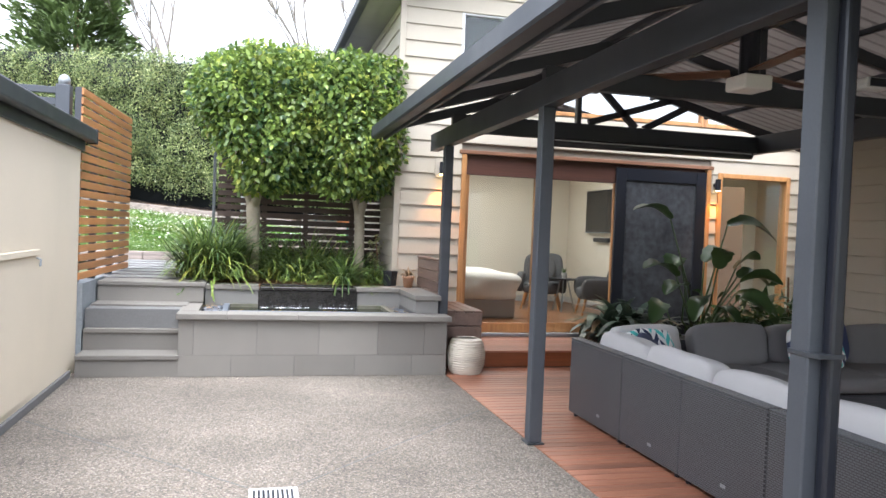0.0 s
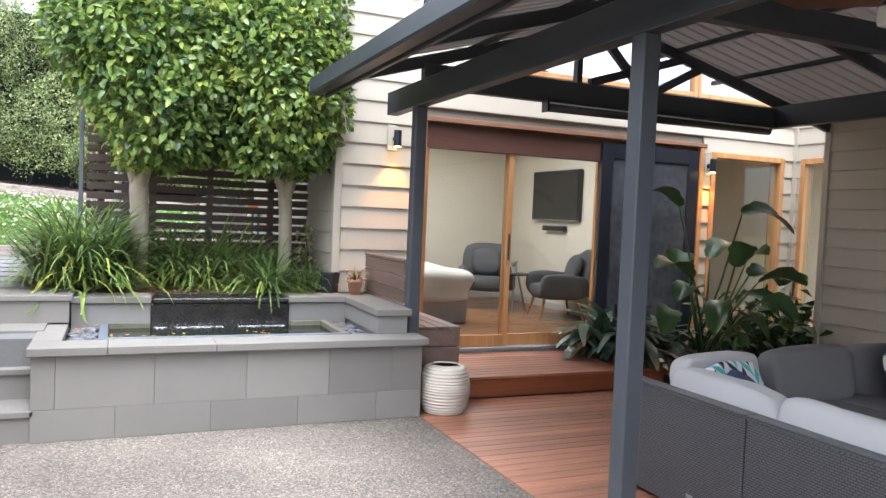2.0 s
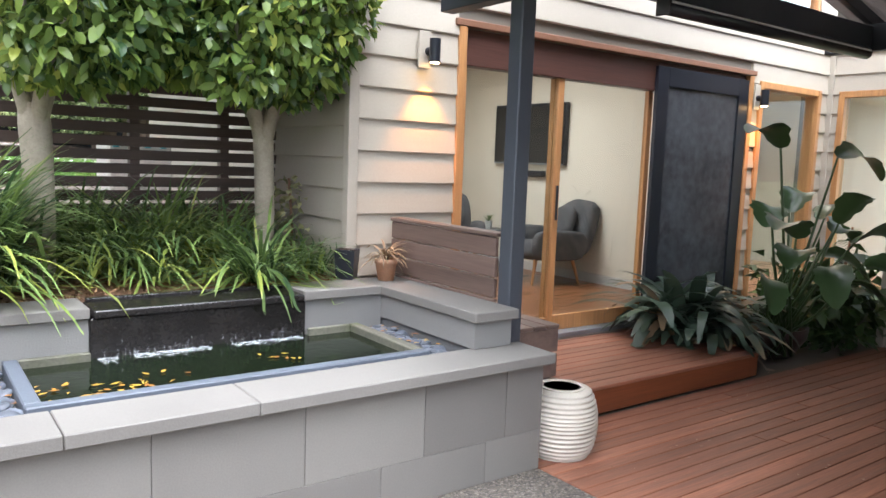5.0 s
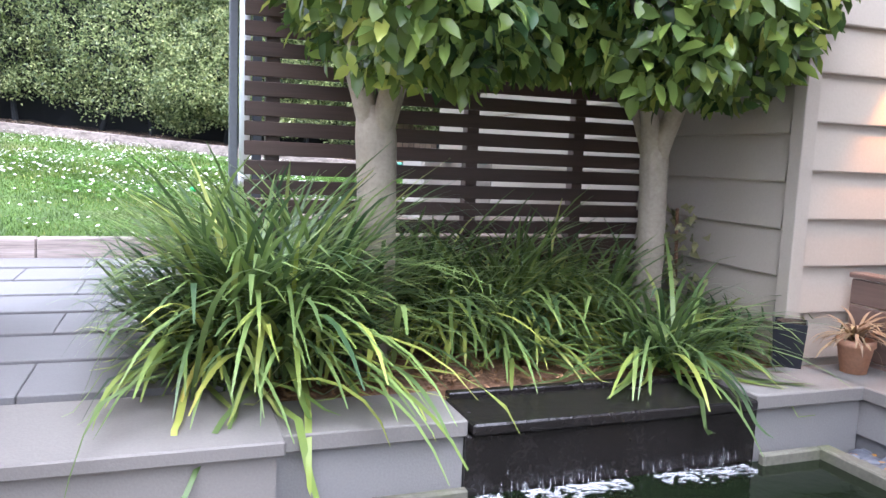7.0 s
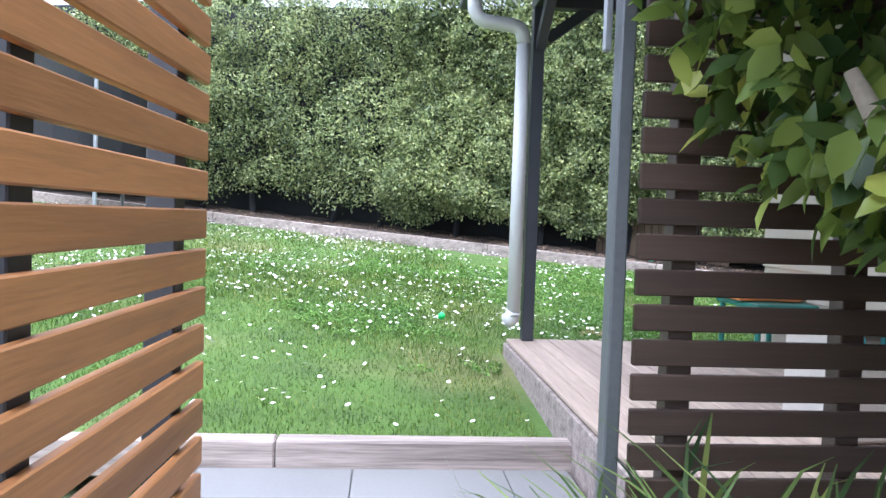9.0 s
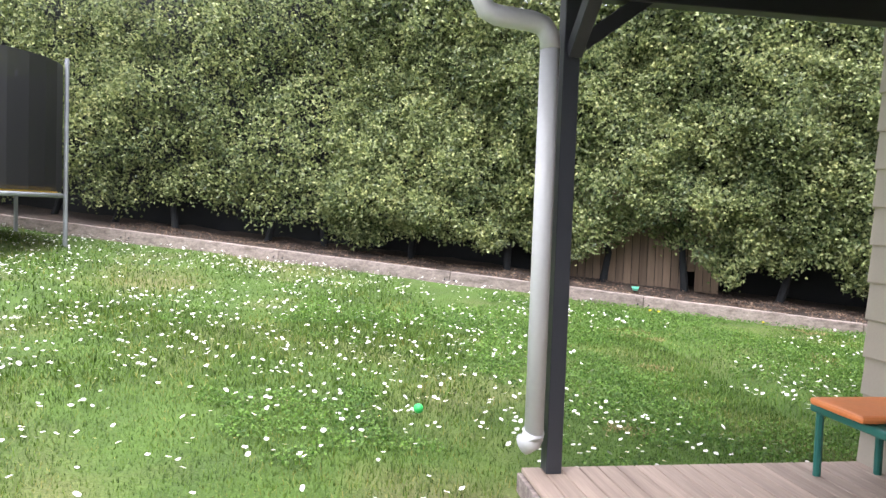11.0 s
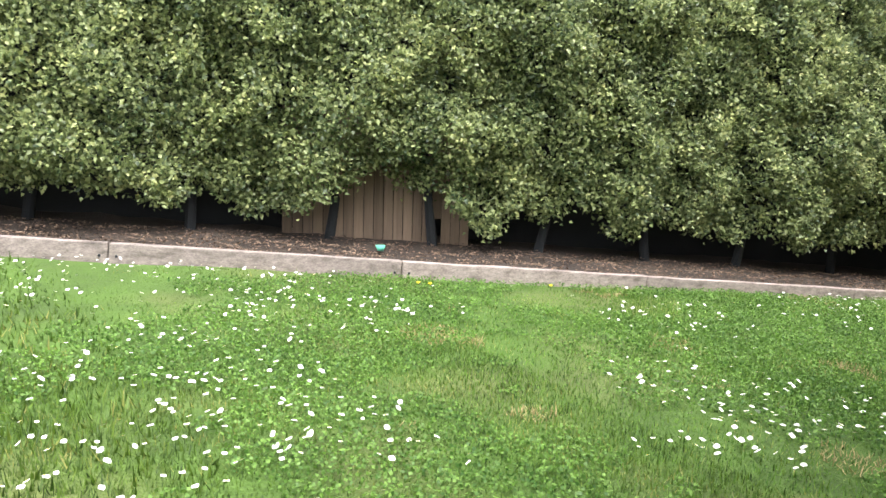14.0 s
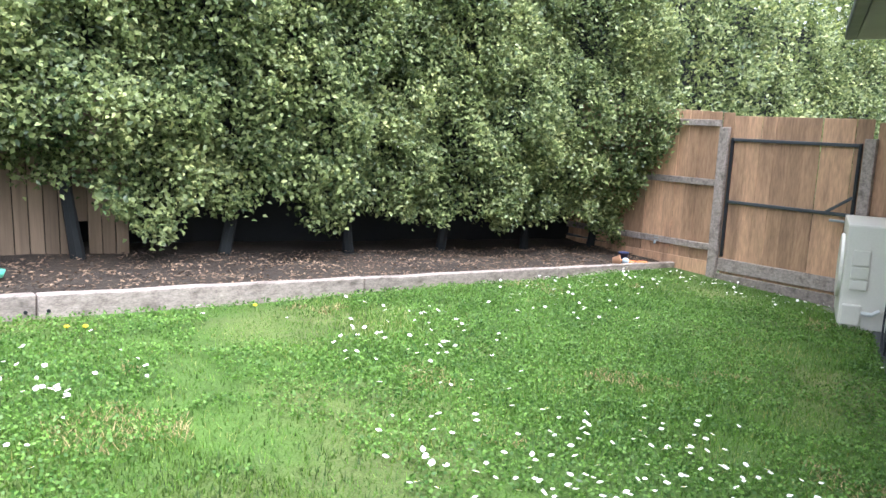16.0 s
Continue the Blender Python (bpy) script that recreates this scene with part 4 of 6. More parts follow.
def armchair(x, y, turn):
    a = thing("armchair", "charcoal fabric armchair with splayed wooden legs", "armchair", (x, y, 0.2), turn, group="bedroom armchairs")
    def put(name, q, at, rx=0, ry=0):
        q.transform(pose(*at, rx, ry, 0))
        part(name, q, M_GREYF, a, smooth=True, local=True)
    put("seat", cushion(0.6, 0.62, 0.2, 6, 0.25), (0, 0, 0.24))
    put("backrest", cushion(0.66, 0.18, 0.62, 6, 0.3), (0, 0.32, 0.28), -14)
    put("armrest", cushion(0.12, 0.62, 0.32, 5, 0.3), (-0.34, 0, 0.26))
    put("armrest", cushion(0.12, 0.62, 0.32, 5, 0.3), (0.34, 0, 0.26))
    put("pillow", cushion(0.42, 0.14, 0.4, 6, 0.45), (0, 0.16, 0.44), -18)
    for sx in (-1, 1):
        for sy in (-1, 1):
            part("leg", tube([(sx * 0.24, sy * 0.22, 0.26), (sx * 0.3, sy * 0.28, 0.0)], 0.022, n=8, r_end=0.013), M_OAK, a, "tapered oak leg", local=True)


armchair(4.56, 11.4, -25)
armchair(5.06, 10.38, -105)
stb = thing("side_table", "small round side table with dark top", "table", (4.75, 10.95, 0.2))
part("tabletop", tube([(4.75, 10.95, 0.70), (4.75, 10.95, 0.72)], 0.22, n=28), M_BLACK, stb)
for a in (0, 120, 240):
    ca, sa = math.cos(radians(a)), math.sin(radians(a))
    part("leg", tube([(4.75 + 0.06 * ca, 10.95 + 0.06 * sa, 0.7), (4.75 + 0.2 * ca, 10.95 + 0.2 * sa, 0.2)], 0.012, n=8), M_GREYFENCE, stb)
tp = thing("table_plant", "small green plant in a white cup", "plant", (4.75, 10.95, 0.72))
part("cup", lathe([(0.03, 0), (0.045, 0.09), (0.04, 0.09), (0.03, 0.02)], (4.75, 10.95, 0.72), 20), M_WHITE, tp)
rng = np.random.default_rng(8)
v, f = strap_np(rng, np.tile(np.array([4.75, 10.95, 0.8]), (26, 1)), 4, 0.13, 0.012, 0.9, 0.3)
mesh_np("leaves", v, f, leaf_mat("table plant leaf", (0.05, 0.09, 0.03), (0.12, 0.2, 0.06)), tp)

# ---------------------------------------------------------------- bench beside the pond
bn = thing("bench", "brown timber slatted bench with solid seat box", "bench", (2.0, 7.8, 0.17))
for i in range(5):
    part("back_slat", box(1.818, 7.36, 0.56 + 0.104 * i, 1.843, 8.33, 0.657 + 0.104 * i, 0.004), M_BENCH, bn)
part("back_cap", box(1.812, 7.35, 1.078, 1.895, 8.34, 1.098, 0.004), M_BENCH, bn)
part("seat_box", box(1.845, 7.40, 0.172, 2.30, 8.33, 0.56, 0.004), M_BENCH, bn)
for i in range(4):
    part("front_slat", box(1.845, 7.372, 0.012 + 0.14 * i, 2.31, 7.397, 0.142 + 0.14 * i, 0.004), M_BENCH, bn)
for i in range(4):
    part("seat_slat", box(1.93 + 0.098 * i, 7.37, 0.562, 2.02 + 0.098 * i, 8.33, 0.584, 0.004), M_BENCH, bn)

# ribbed pot
pot = thing("ribbed_pot", "cream ceramic pot with ribbed rounded sides", "pot", (2.075, 7.10, 0))
prof = [(0.105, 0.0)]
for i in range(111):
    z = 0.005 + 0.335 * i / 110
    k = (z - 0.17) / 0.19
    wave = math.sin(z * 2 * math.pi / 0.0215 + 1.3 * math.sin(z * 31))
    prof.append((0.105 + 0.082 * math.sqrt(max(0, 1 - k * k)) + 0.0042 * wave, z))
prof += [(0.105, 0.345), (0.092, 0.34), (0.088, 0.30), (0.12, 0.2), (0.1, 0.04)]
M_GLAZE = mat("cream glaze", (0.56, 0.515, 0.44), 0.5, 0.1, 9, 120, 0.15, stain=(0.36, 0.31, 0.25), stain_amount=0.7, stretch=(1, 1, 3))
part("body", lathe(prof, (2.075, 7.10, 0), 48), M_GLAZE, pot, smooth=True)
rim = [(0.103 + 0.012 * math.cos(k * math.pi / 6), 0.343 + 0.008 * math.sin(k * math.pi / 6)) for k in range(13)]
part("rim", lathe(rim, (2.075, 7.10, 0), 40), M_GLAZE, pot, "pale rounded rim", True)

# small pots by the wall
M_TERRA = mat("faded terracotta", (0.5, 0.26, 0.15), 0.8, 0.2, 14, 90, 0.2, stain=(0.6, 0.45, 0.35))
tp = thing("terracotta_pot", "terracotta pot with a dry spiky plant", "pot", (1.68, 8.16, 0.750))
part("body", lathe([(0.045, 0), (0.062, 0.10), (0.068, 0.10), (0.068, 0.125), (0.058, 0.125), (0.04, 0.02)], (1.68, 8.16, 0.750), 28), M_TERRA, tp, smooth=True)
rng = np.random.default_rng(31)
v, f = strap_np(rng, np.tile(np.array([1.68, 8.16, 0.87]), (70, 1)) + rng.normal(size=(70, 3)) * 0.012, 5, 0.19, 0.012, 0.75, 0.75)
mesh_np("foliage", v, f, leaf_mat("dry blade", (0.2, 0.13, 0.08), (0.42, 0.32, 0.18), 0.7, 0.1, (0.18, 0.2, 0.07)), tp)
bp_ = thing("black_pot", "square black plastic pot", "pot", (1.50, 8.30, 0.750))
part("body", lathe([(0.07, 0), (0.085, 0.17), (0.078, 0.17), (0.065, 0.02)], (1.50, 8.30, 0.750), 4), M_BLACK, bp_)
part("soil", tube([(1.50, 8.30, 0.80), (1.50, 8.30, 0.92)], 0.05, n=12), M_SOIL, bp_)

# ---------------------------------------------------------------- wicker sofa
def wicker_mat():
    m = mat("dark grey wicker", (0.10, 0.105, 0.115), 0.42, 0.15, 4, 60, 0.0)
    n, l = nodes_of(m)
    geo = n.new("ShaderNodeNewGeometry")
    mp = n.new("ShaderNodeMapping")
    mp.inputs["Rotation"].default_value = (radians(90), 0, radians(90))
    add = n.new("ShaderNodeVectorMath")
    sepx = n.new("ShaderNodeSeparateXYZ")
    l.new(geo.outputs["Position"], sepx.inputs[0])
    sm = n.new("ShaderNodeMath")
    l.new(sepx.outputs["X"], sm.inputs[0]), l.new(sepx.outputs["Y"], sm.inputs[1])
    cmb = n.new("ShaderNodeCombineXYZ")
    l.new(sm.outputs[0], cmb.inputs["X"]), l.new(sepx.outputs["Z"], cmb.inputs["Y"])
    br = n.new("ShaderNodeTexBrick")
    br.inputs["Scale"].default_value = 1.0
    br.inputs["Brick Width"].default_value, br.inputs["Row Height"].default_value = 0.024, 0.0115
    br.inputs["Mortar Size"].default_value, br.inputs["Mortar Smooth"].default_value = 0.0024, 0.5
    l.new(cmb.outputs[0], br.inputs["Vector"])
    bmp = n.new("ShaderNodeBump")
    bmp.invert = True
    bmp.inputs["Strength"].default_value, bmp.inputs["Distance"].default_value = 1.0, 0.006
    l.new(br.outputs["Fac"], bmp.inputs["Height"]), l.new(bmp.outputs[0], n["Principled BSDF"].inputs["Normal"])
    old = n["Principled BSDF"].inputs["Base Color"].links[0].from_socket
    mx = n.new("ShaderNodeMix")
    mx.data_type = "RGBA"
    l.new(br.outputs["Fac"], mx.inputs[0]), l.new(old, mx.inputs[6])
    mx.inputs[7].default_value = (0.022, 0.023, 0.027, 1)
    l.new(mx.outputs[2], n["Principled BSDF"].inputs["Base Color"])
    return m


M_WICK = wicker_mat()
# same grey cloth twice: M_CUSH lighter, with the light falling on it put in
M_CUSH = mat("lit grey outdoor fabric", (0.50, 0.49, 0.49), 0.95, 0.06, 4, 260, 0.35, stain=(0.42, 0.41, 0.41))
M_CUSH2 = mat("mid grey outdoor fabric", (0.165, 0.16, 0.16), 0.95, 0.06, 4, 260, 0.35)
M_NAVY = mat("navy fabric", (0.03, 0.04, 0.10), 0.9, 0.1, 5, 260, 0.3)


def chevron_mat():
    """White cloth with navy, aqua and blue zigzag bands."""
    m = mat("chevron fabric", (0.7, 0.7, 0.7), 0.9, 0.05)
    n, l = nodes_of(m)
    tc = n.new("ShaderNodeTexCoord")
    sp = n.new("ShaderNodeSeparateXYZ")
    l.new(tc.outputs["Object"], sp.inputs[0])
    def op(kind, a, bval):
        k = n.new("ShaderNodeMath")
        k.operation = kind
        for i, s in enumerate((a, bval)):
            if isinstance(s, (int, float)):
                k.inputs[i].default_value = s
            elif s is not None:
                l.new(s, k.inputs[i])
        return k.outputs[0]
    u = op("MULTIPLY", sp.outputs["X"], 8.5)
    zig = op("ABSOLUTE", op("SUBTRACT", op("FRACT", u, 0), 0.5), 0)
    w = op("ADD", op("MULTIPLY", sp.outputs["Z"], 8.5), op("MULTIPLY", zig, 1.3))
    col = n.new("ShaderNodeValToRGB")
    col.color_ramp.interpolation = "CONSTANT"
    e = col.color_ramp.elements
    e[0].color, e[1].color, e[1].position = (0.025, 0.035, 0.08, 1), (0.72, 0.72, 0.72, 1), 0.75
    for pos, c in ((0.25, (0.72, 0.72, 0.72)), (0.5, (0.10, 0.5, 0.48))):
        k = e.new(pos)
        k.color = (*c, 1)
    sh = op("MULTIPLY", op("FLOOR", op("MULTIPLY", u, 2.0), 0), 0.25)
    l.new(op("FRACT", op("ADD", op("MULTIPLY", w, 0.5), sh), 0), col.inputs[0])
    l.new(col.outputs[0], n["Principled BSDF"].inputs["Base Color"])
    return m


M_CHEV = chevron_mat()
XB, YB = 2.435, 5.42
def sofa_module(y0, y1, first=False):
    s = thing("sofa_module", "dark wicker sofa module with back panel" if not first else "dark wicker corner sofa module", "sofa", (XB, y0, 0), group="wicker sofa modules")
    bp0 = part("back_panel", box(XB, y0 + 0.004, 0.03, XB + 0.07, y1 - 0.004, 0.585, 0.006), M_WICK, s)
    part("back_cap", box(XB - 0.002, y0 + 0.004, 0.586, XB + 0.085, y1 - 0.004, 0.604, 0.004), M_WICK, s)
    part("seat_base", box(XB + 0.072, y0 + 0.006, 0.05, XB + 0.80, y1 - 0.006, 0.27, 0.008), M_WICK, s)
    for yy in (y0 + 0.06, y1 - 0.06):
        part("foot", tube([(XB + 0.04, yy, 0.0), (XB + 0.04, yy, 0.03)], 0.016, n=10), M_BLACK, s)
    part("tag", box(XB - 0.004, y0 + 0.30, 0.105, XB - 0.001, y0 + 0.345, 0.125, 0.001), M_GREYFENCE, bp0, "small oval metal tag")
ys = [5.42, 4.58, 3.86, 3.10, 2.34, 1.58, 0.82, 0.06]
for a, c in zip(ys[1:], ys):
    sofa_module(a, c, c == 5.42)
def soft(name, label, w, d, h, at, rx, rz, material, cat="cushion", e=0.24, group="", seed=0, ry=0):
    t = thing(name, label, cat, at, 0, group)
    q = cushion(w, d, h, 9, e, 0.12, seed)
    m = part(name + "_cover", q, material, t, smooth=True, local=True)
    t.matrix_basis = pose(*at, rx, ry, rz)
    return t
for i, (a, c) in enumerate(zip(ys[1:], ys)):
    ln = c - a
    top = (c + a) / 2
    if i == 0:
        top, ln = top - 0.06, 0.74
    soft("back_cushion", "lit-toned grey plump sofa back cushion", ln + 0.02, 0.22, 0.42, (XB + 0.20, top, 0.27), 11, 90 + (2 if i % 2 else -2), M_CUSH, group="sofa back cushions", seed=i)
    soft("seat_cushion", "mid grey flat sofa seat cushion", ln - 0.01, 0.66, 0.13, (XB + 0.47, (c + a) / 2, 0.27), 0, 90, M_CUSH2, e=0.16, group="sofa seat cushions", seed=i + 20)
# far run
for i, x0 in enumerate((3.25, 4.05, 4.85)):
    s = thing("sofa_module", "dark wicker sofa module along the deck", "sofa", (x0, YB, 0), group="wicker sofa modules")
    part("back_panel", box(x0 + 0.004, YB + 0.18, 0.03, x0 + 0.796, YB + 0.25, 0.56, 0.006), M_WICK, s)
    part("seat_base", box(x0 + 0.006, YB - 0.70, 0.05, x0 + 0.794, YB + 0.178, 0.27, 0.008), M_WICK, s)
    part("foot", box(x0 + 0.05, YB - 0.66, 0, x0 + 0.09, YB - 0.62, 0.05, 0.002), M_BLACK, s)
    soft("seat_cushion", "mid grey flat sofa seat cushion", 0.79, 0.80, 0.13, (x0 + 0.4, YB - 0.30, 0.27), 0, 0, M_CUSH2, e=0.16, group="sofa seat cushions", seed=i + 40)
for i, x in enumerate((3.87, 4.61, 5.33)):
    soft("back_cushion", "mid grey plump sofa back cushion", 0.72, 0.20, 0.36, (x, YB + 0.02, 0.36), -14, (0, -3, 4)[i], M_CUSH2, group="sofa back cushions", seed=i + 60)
soft("back_cushion", "lit-toned grey plump corner cushion", 0.62, 0.2, 0.34, (3.08, YB - 0.02, 0.37), -12, 3, M_CUSH, group="sofa back cushions", seed=71)
soft("throw_pillow", "white pillow with navy and aqua chevrons", 0.44, 0.13, 0.34, (3.02, 5.10, 0.40), -34, 12, M_CHEV, "pillow", 0.27, "chevron pillows", 3)
soft("throw_pillow", "white pillow with navy and aqua chevrons", 0.46, 0.13, 0.36, (4.45, 5.08, 0.395), -24, -8, M_CHEV, "pillow", 0.27, "chevron pillows", 5)
soft("throw_pillow", "plain navy throw pillow", 0.44, 0.15, 0.40, (3.03, 4.86, 0.40), -50, 60, M_NAVY, "pillow", 0.27, "navy pillows", 8)
soft("throw_pillow", "plain navy throw pillow", 0.44, 0.15, 0.40, (4.62, 5.22, 0.42), -16, -4, M_NAVY, "pillow", 0.27, "navy pillows", 9)

rng = np.random.default_rng(41)
k = 330
c = np.stack([rng.uniform(1.95, 4.6, k), rng.uniform(4.9, 8.2, k), np.full(k, 0.003)], axis=1)
c[(c[:, 1] > 7.36) & (c[:, 0] < 4.4), 2] = 0.176
c = c[~((c[:, 0] < 2.35) & (c[:, 1] > 7.0)) & ~((c[:, 0] > 2.4) & (c[:, 1] < 5.6))]
v, f = leaves_np(rng, c, np.zeros((len(c), 3)), 0.022, 0.009, 0.1, 0.0, 1)
v[:, 2] = np.repeat(c[:, 2], 5) + np.abs(v[:, 2] - np.repeat(c[:, 2], 5)) * 0.2
mesh_np("leaf_debris", v, f, leaf_mat("dry debris", (0.25, 0.15, 0.09), (0.6, 0.5, 0.42), 0.8, 0.0), None, "scattered dry leaf bits on the deck", "leaves", "stuff")

# ---------------------------------------------------------------- patio plants
M_LANCE = leaf_mat("dark lance leaf", (0.025, 0.042, 0.028), (0.085, 0.125, 0.085), 0.35, 0.12, (0.28, 0.2, 0.12))
M_PADDLE = leaf_mat("paddle leaf", (0.025, 0.055, 0.02), (0.07, 0.12, 0.045), 0.3, 0.12)
rng = np.random.default_rng(12)
lp = thing("broadleaf_plant", "dark broad-leaved plant spilling over the step", "plant", (4.28, 7.95, 0.172))
def lance(rng, root, k, length, width, lean, droop):
    return strap_np(rng, np.tile(np.array(root), (k, 1)) + rng.normal(size=(k, 3)) * np.array([0.12, 0.12, 0.03]), 7, length, width, lean, droop)
v1, f1 = lance(rng, (4.16, 7.96, 0.27), 150, 0.70, 0.095, 0.85, 0.85)
v2, f2 = lance(rng, (4.45, 7.82, 0.22), 90, 0.6, 0.085, 0.7, 0.8)
v1[:, 2], v2[:, 2] = np.maximum(v1[:, 2], 0.185), np.maximum(v2[:, 2], 0.02)
sel = v2[:, 0] < 4.37
v2[sel, 2] = np.maximum(v2[sel, 2], 0.185)
mesh_np("foliage", np.concatenate([v1, v2]), np.concatenate([f1, f2 + len(v1)]), M_LANCE, lp)
part("stem", tube([(4.26, 7.96, 0.172), (4.28, 7.95, 0.42)], 0.05, n=10, r_end=0.03), M_MULCH, lp)


def paddle(stem_pts, tip, width, droop=0.25, bm=None, roll=0.0):
    """A stalk with one big leaf: points of the stalk, then the leaf's far end."""
    q = tube(stem_pts, 0.014, None, 8, 0.008)
    a, t = Vector(stem_pts[-1]), Vector(tip)
    d = t - a
    s = d.cross(Vector((0, 0, 1))).normalized()
    s = Matrix.Rotation(roll, 3, d.normalized()) @ s
    up = s.cross(d).normalized()
    rows = []
    for i in range(11):
        k = i / 10
        c = a + d * k + Vector((0, 0, 1)) * droop * d.length * (math.sin(k * math.pi) * 0.55)
        w = width * 0.5 * (math.sin(math.pi * min(1, 0.08 + 0.9 * k)) ** 0.65) + 0.004
        rip = 1 + 0.12 * math.sin(i * 2.4)
        rows.append([q.verts.new(c + s * w * u * rip + up * (abs(u) ** 1.4) * w * 0.35) for u in (-1, -0.5, 0, 0.5, 1)])
    for r0, r1 in zip(rows, rows[1:]):
        for j in range(4):
            q.faces.new((r0[j], r0[j + 1], r1[j + 1], r1[j]))
    return q


st = thing("paddle_plant", "tall dark green bird-of-paradise plant in the bed", "plant", (4.95, 7.5, 0))
B0 = (4.95, 7.6, 0.1)
LEAVES = [((4.75, 7.5, 0.9), (4.45, 7.42, 1.62), (3.98, 7.38, 1.70), 0.24), ((5.0, 7.45, 0.9), (5.12, 7.35, 1.58), (5.72, 7.3, 1.42), 0.26),
          ((4.7, 7.4, 0.6), (4.45, 7.25, 1.0), (4.0, 7.15, 1.08), 0.28), ((5.05, 7.4, 0.6), (5.2, 7.2, 0.95), (5.6, 7.0, 0.95), 0.26),
          ((4.85, 7.35, 0.5), (4.75, 7.15, 0.80), (4.5, 6.95, 0.55), 0.24), ((5.1, 7.5, 0.6), (5.35, 7.45, 1.0), (5.8, 7.5, 0.9), 0.25),
          ((4.95, 7.35, 0.7), (4.92, 7.2, 1.1), (4.85, 6.95, 1.3), 0.22), ((4.8, 7.6, 0.8), (4.7, 7.6, 1.2), (4.55, 7.55, 1.05), 0.26),
          ((5.2, 7.6, 0.5), (5.45, 7.6, 0.8), (5.8, 7.3, 0.55), 0.24), ((5.0, 7.6, 0.8), (5.05, 7.65, 1.15), (5.35, 7.7, 1.3), 0.24),
          ((4.6, 7.5, 0.4), (4.4, 7.4, 0.7), (4.15, 7.2, 0.5), 0.22),
          ((4.9, 7.3, 0.4), (4.85, 7.05, 0.7), (4.95, 6.8, 0.5), 0.24), ((5.1, 7.4, 0.5), (5.15, 7.1, 0.8), (5.35, 6.85, 0.65), 0.25),
          ((4.7, 7.5, 0.5), (4.6, 7.3, 0.9), (4.3, 7.2, 0.8), 0.26), ((5.2, 7.6, 0.6), (5.4, 7.55, 1.1), (5.75, 7.6, 1.2), 0.25)]
for i, (m1, a, t, w) in enumerate(LEAVES):
    r0 = (B0[0] + 0.12 * math.cos(i * 2.4), B0[1] + 0.12 * math.sin(i * 2.4), 0.05)
    part("leaf", paddle([r0, m1, a], t, w, 0.3, None, 0.5 * math.sin(i * 1.7)), M_PADDLE, st, smooth=True)
bw = thing("bowl_planter", "low dark round planter bowl", "planter", (5.05, 7.75, 0))
part("bowl", lathe([(0.2, 0), (0.30, 0.16), (0.31, 0.24), (0.285, 0.24), (0.27, 0.16), (0.1, 0.05)], (5.05, 7.75, 0.002), 36), mat("dark brown glaze", (0.05, 0.03, 0.03), 0.4, 0.1), bw, smooth=True)
part("soil", tube([(5.05, 7.75, 0.15), (5.05, 7.75, 0.205)], 0.27, n=30), M_SOIL, bw)
fl = thing("floor_foliage", "low green foliage at the house corner", "plant", (5.9, 7.8, 0))
rng = np.random.default_rng(17)
k = 900
c = np.stack([rng.normal(5.85, 0.38, k), rng.normal(7.75, 0.2, k), np.abs(rng.normal(0.28, 0.2, k)) + 0.02], axis=1)
c[:, 0] = np.clip(c[:, 0], 5.2, 6.75)
c[:, 1] = np.clip(c[:, 1], 7.3, 8.2)
v, f = leaves_np(rng, c, np.tile(np.array([0, -0.5, 0.3]), (k, 1)), 0.17, 0.09)
v[:, 2] = np.maximum(v[:, 2], 0.01)
mesh_np("foliage", v, f, leaf_mat("corner leaf", (0.02, 0.05, 0.015), (0.06, 0.11, 0.03), 0.4, 0.15), fl)
pm = thing("palm", "small feathery palm by the return window", "plant", (6.35, 7.85, 0))
part("stem", tube([(6.35, 7.85, 0), (6.33, 7.8, 0.5), (6.25, 7.72, 1.0)], 0.02, n=8, r_end=0.01), M_MULCH, pm)
for i in range(6):
    a = i * 1.05 + 0.3
    q = bmesh.new()
    p0 = Vector((6.28, 7.75, 0.9 - 0.08 * i))
    for j in range(15):
        k = j / 14
        c0 = p0 + Vector((math.cos(a), math.sin(a) * 0.5, 0)) * 0.5 * k + Vector((0, 0, 0.35 * k - 0.55 * k * k))
        for sgn in (-1, 1):
            e = c0 + Vector((-math.sin(a) * sgn, math.cos(a) * sgn * 0.6, -0.35)) * 0.14 * (1 - 0.6 * k)
            w = Vector((math.cos(a), math.sin(a), 0)) * 0.008
            q.faces.new([q.verts.new(x) for x in (c0 - w, c0 + w, e + w * 0.3)])
    part("frond", q, M_PADDLE, pm)

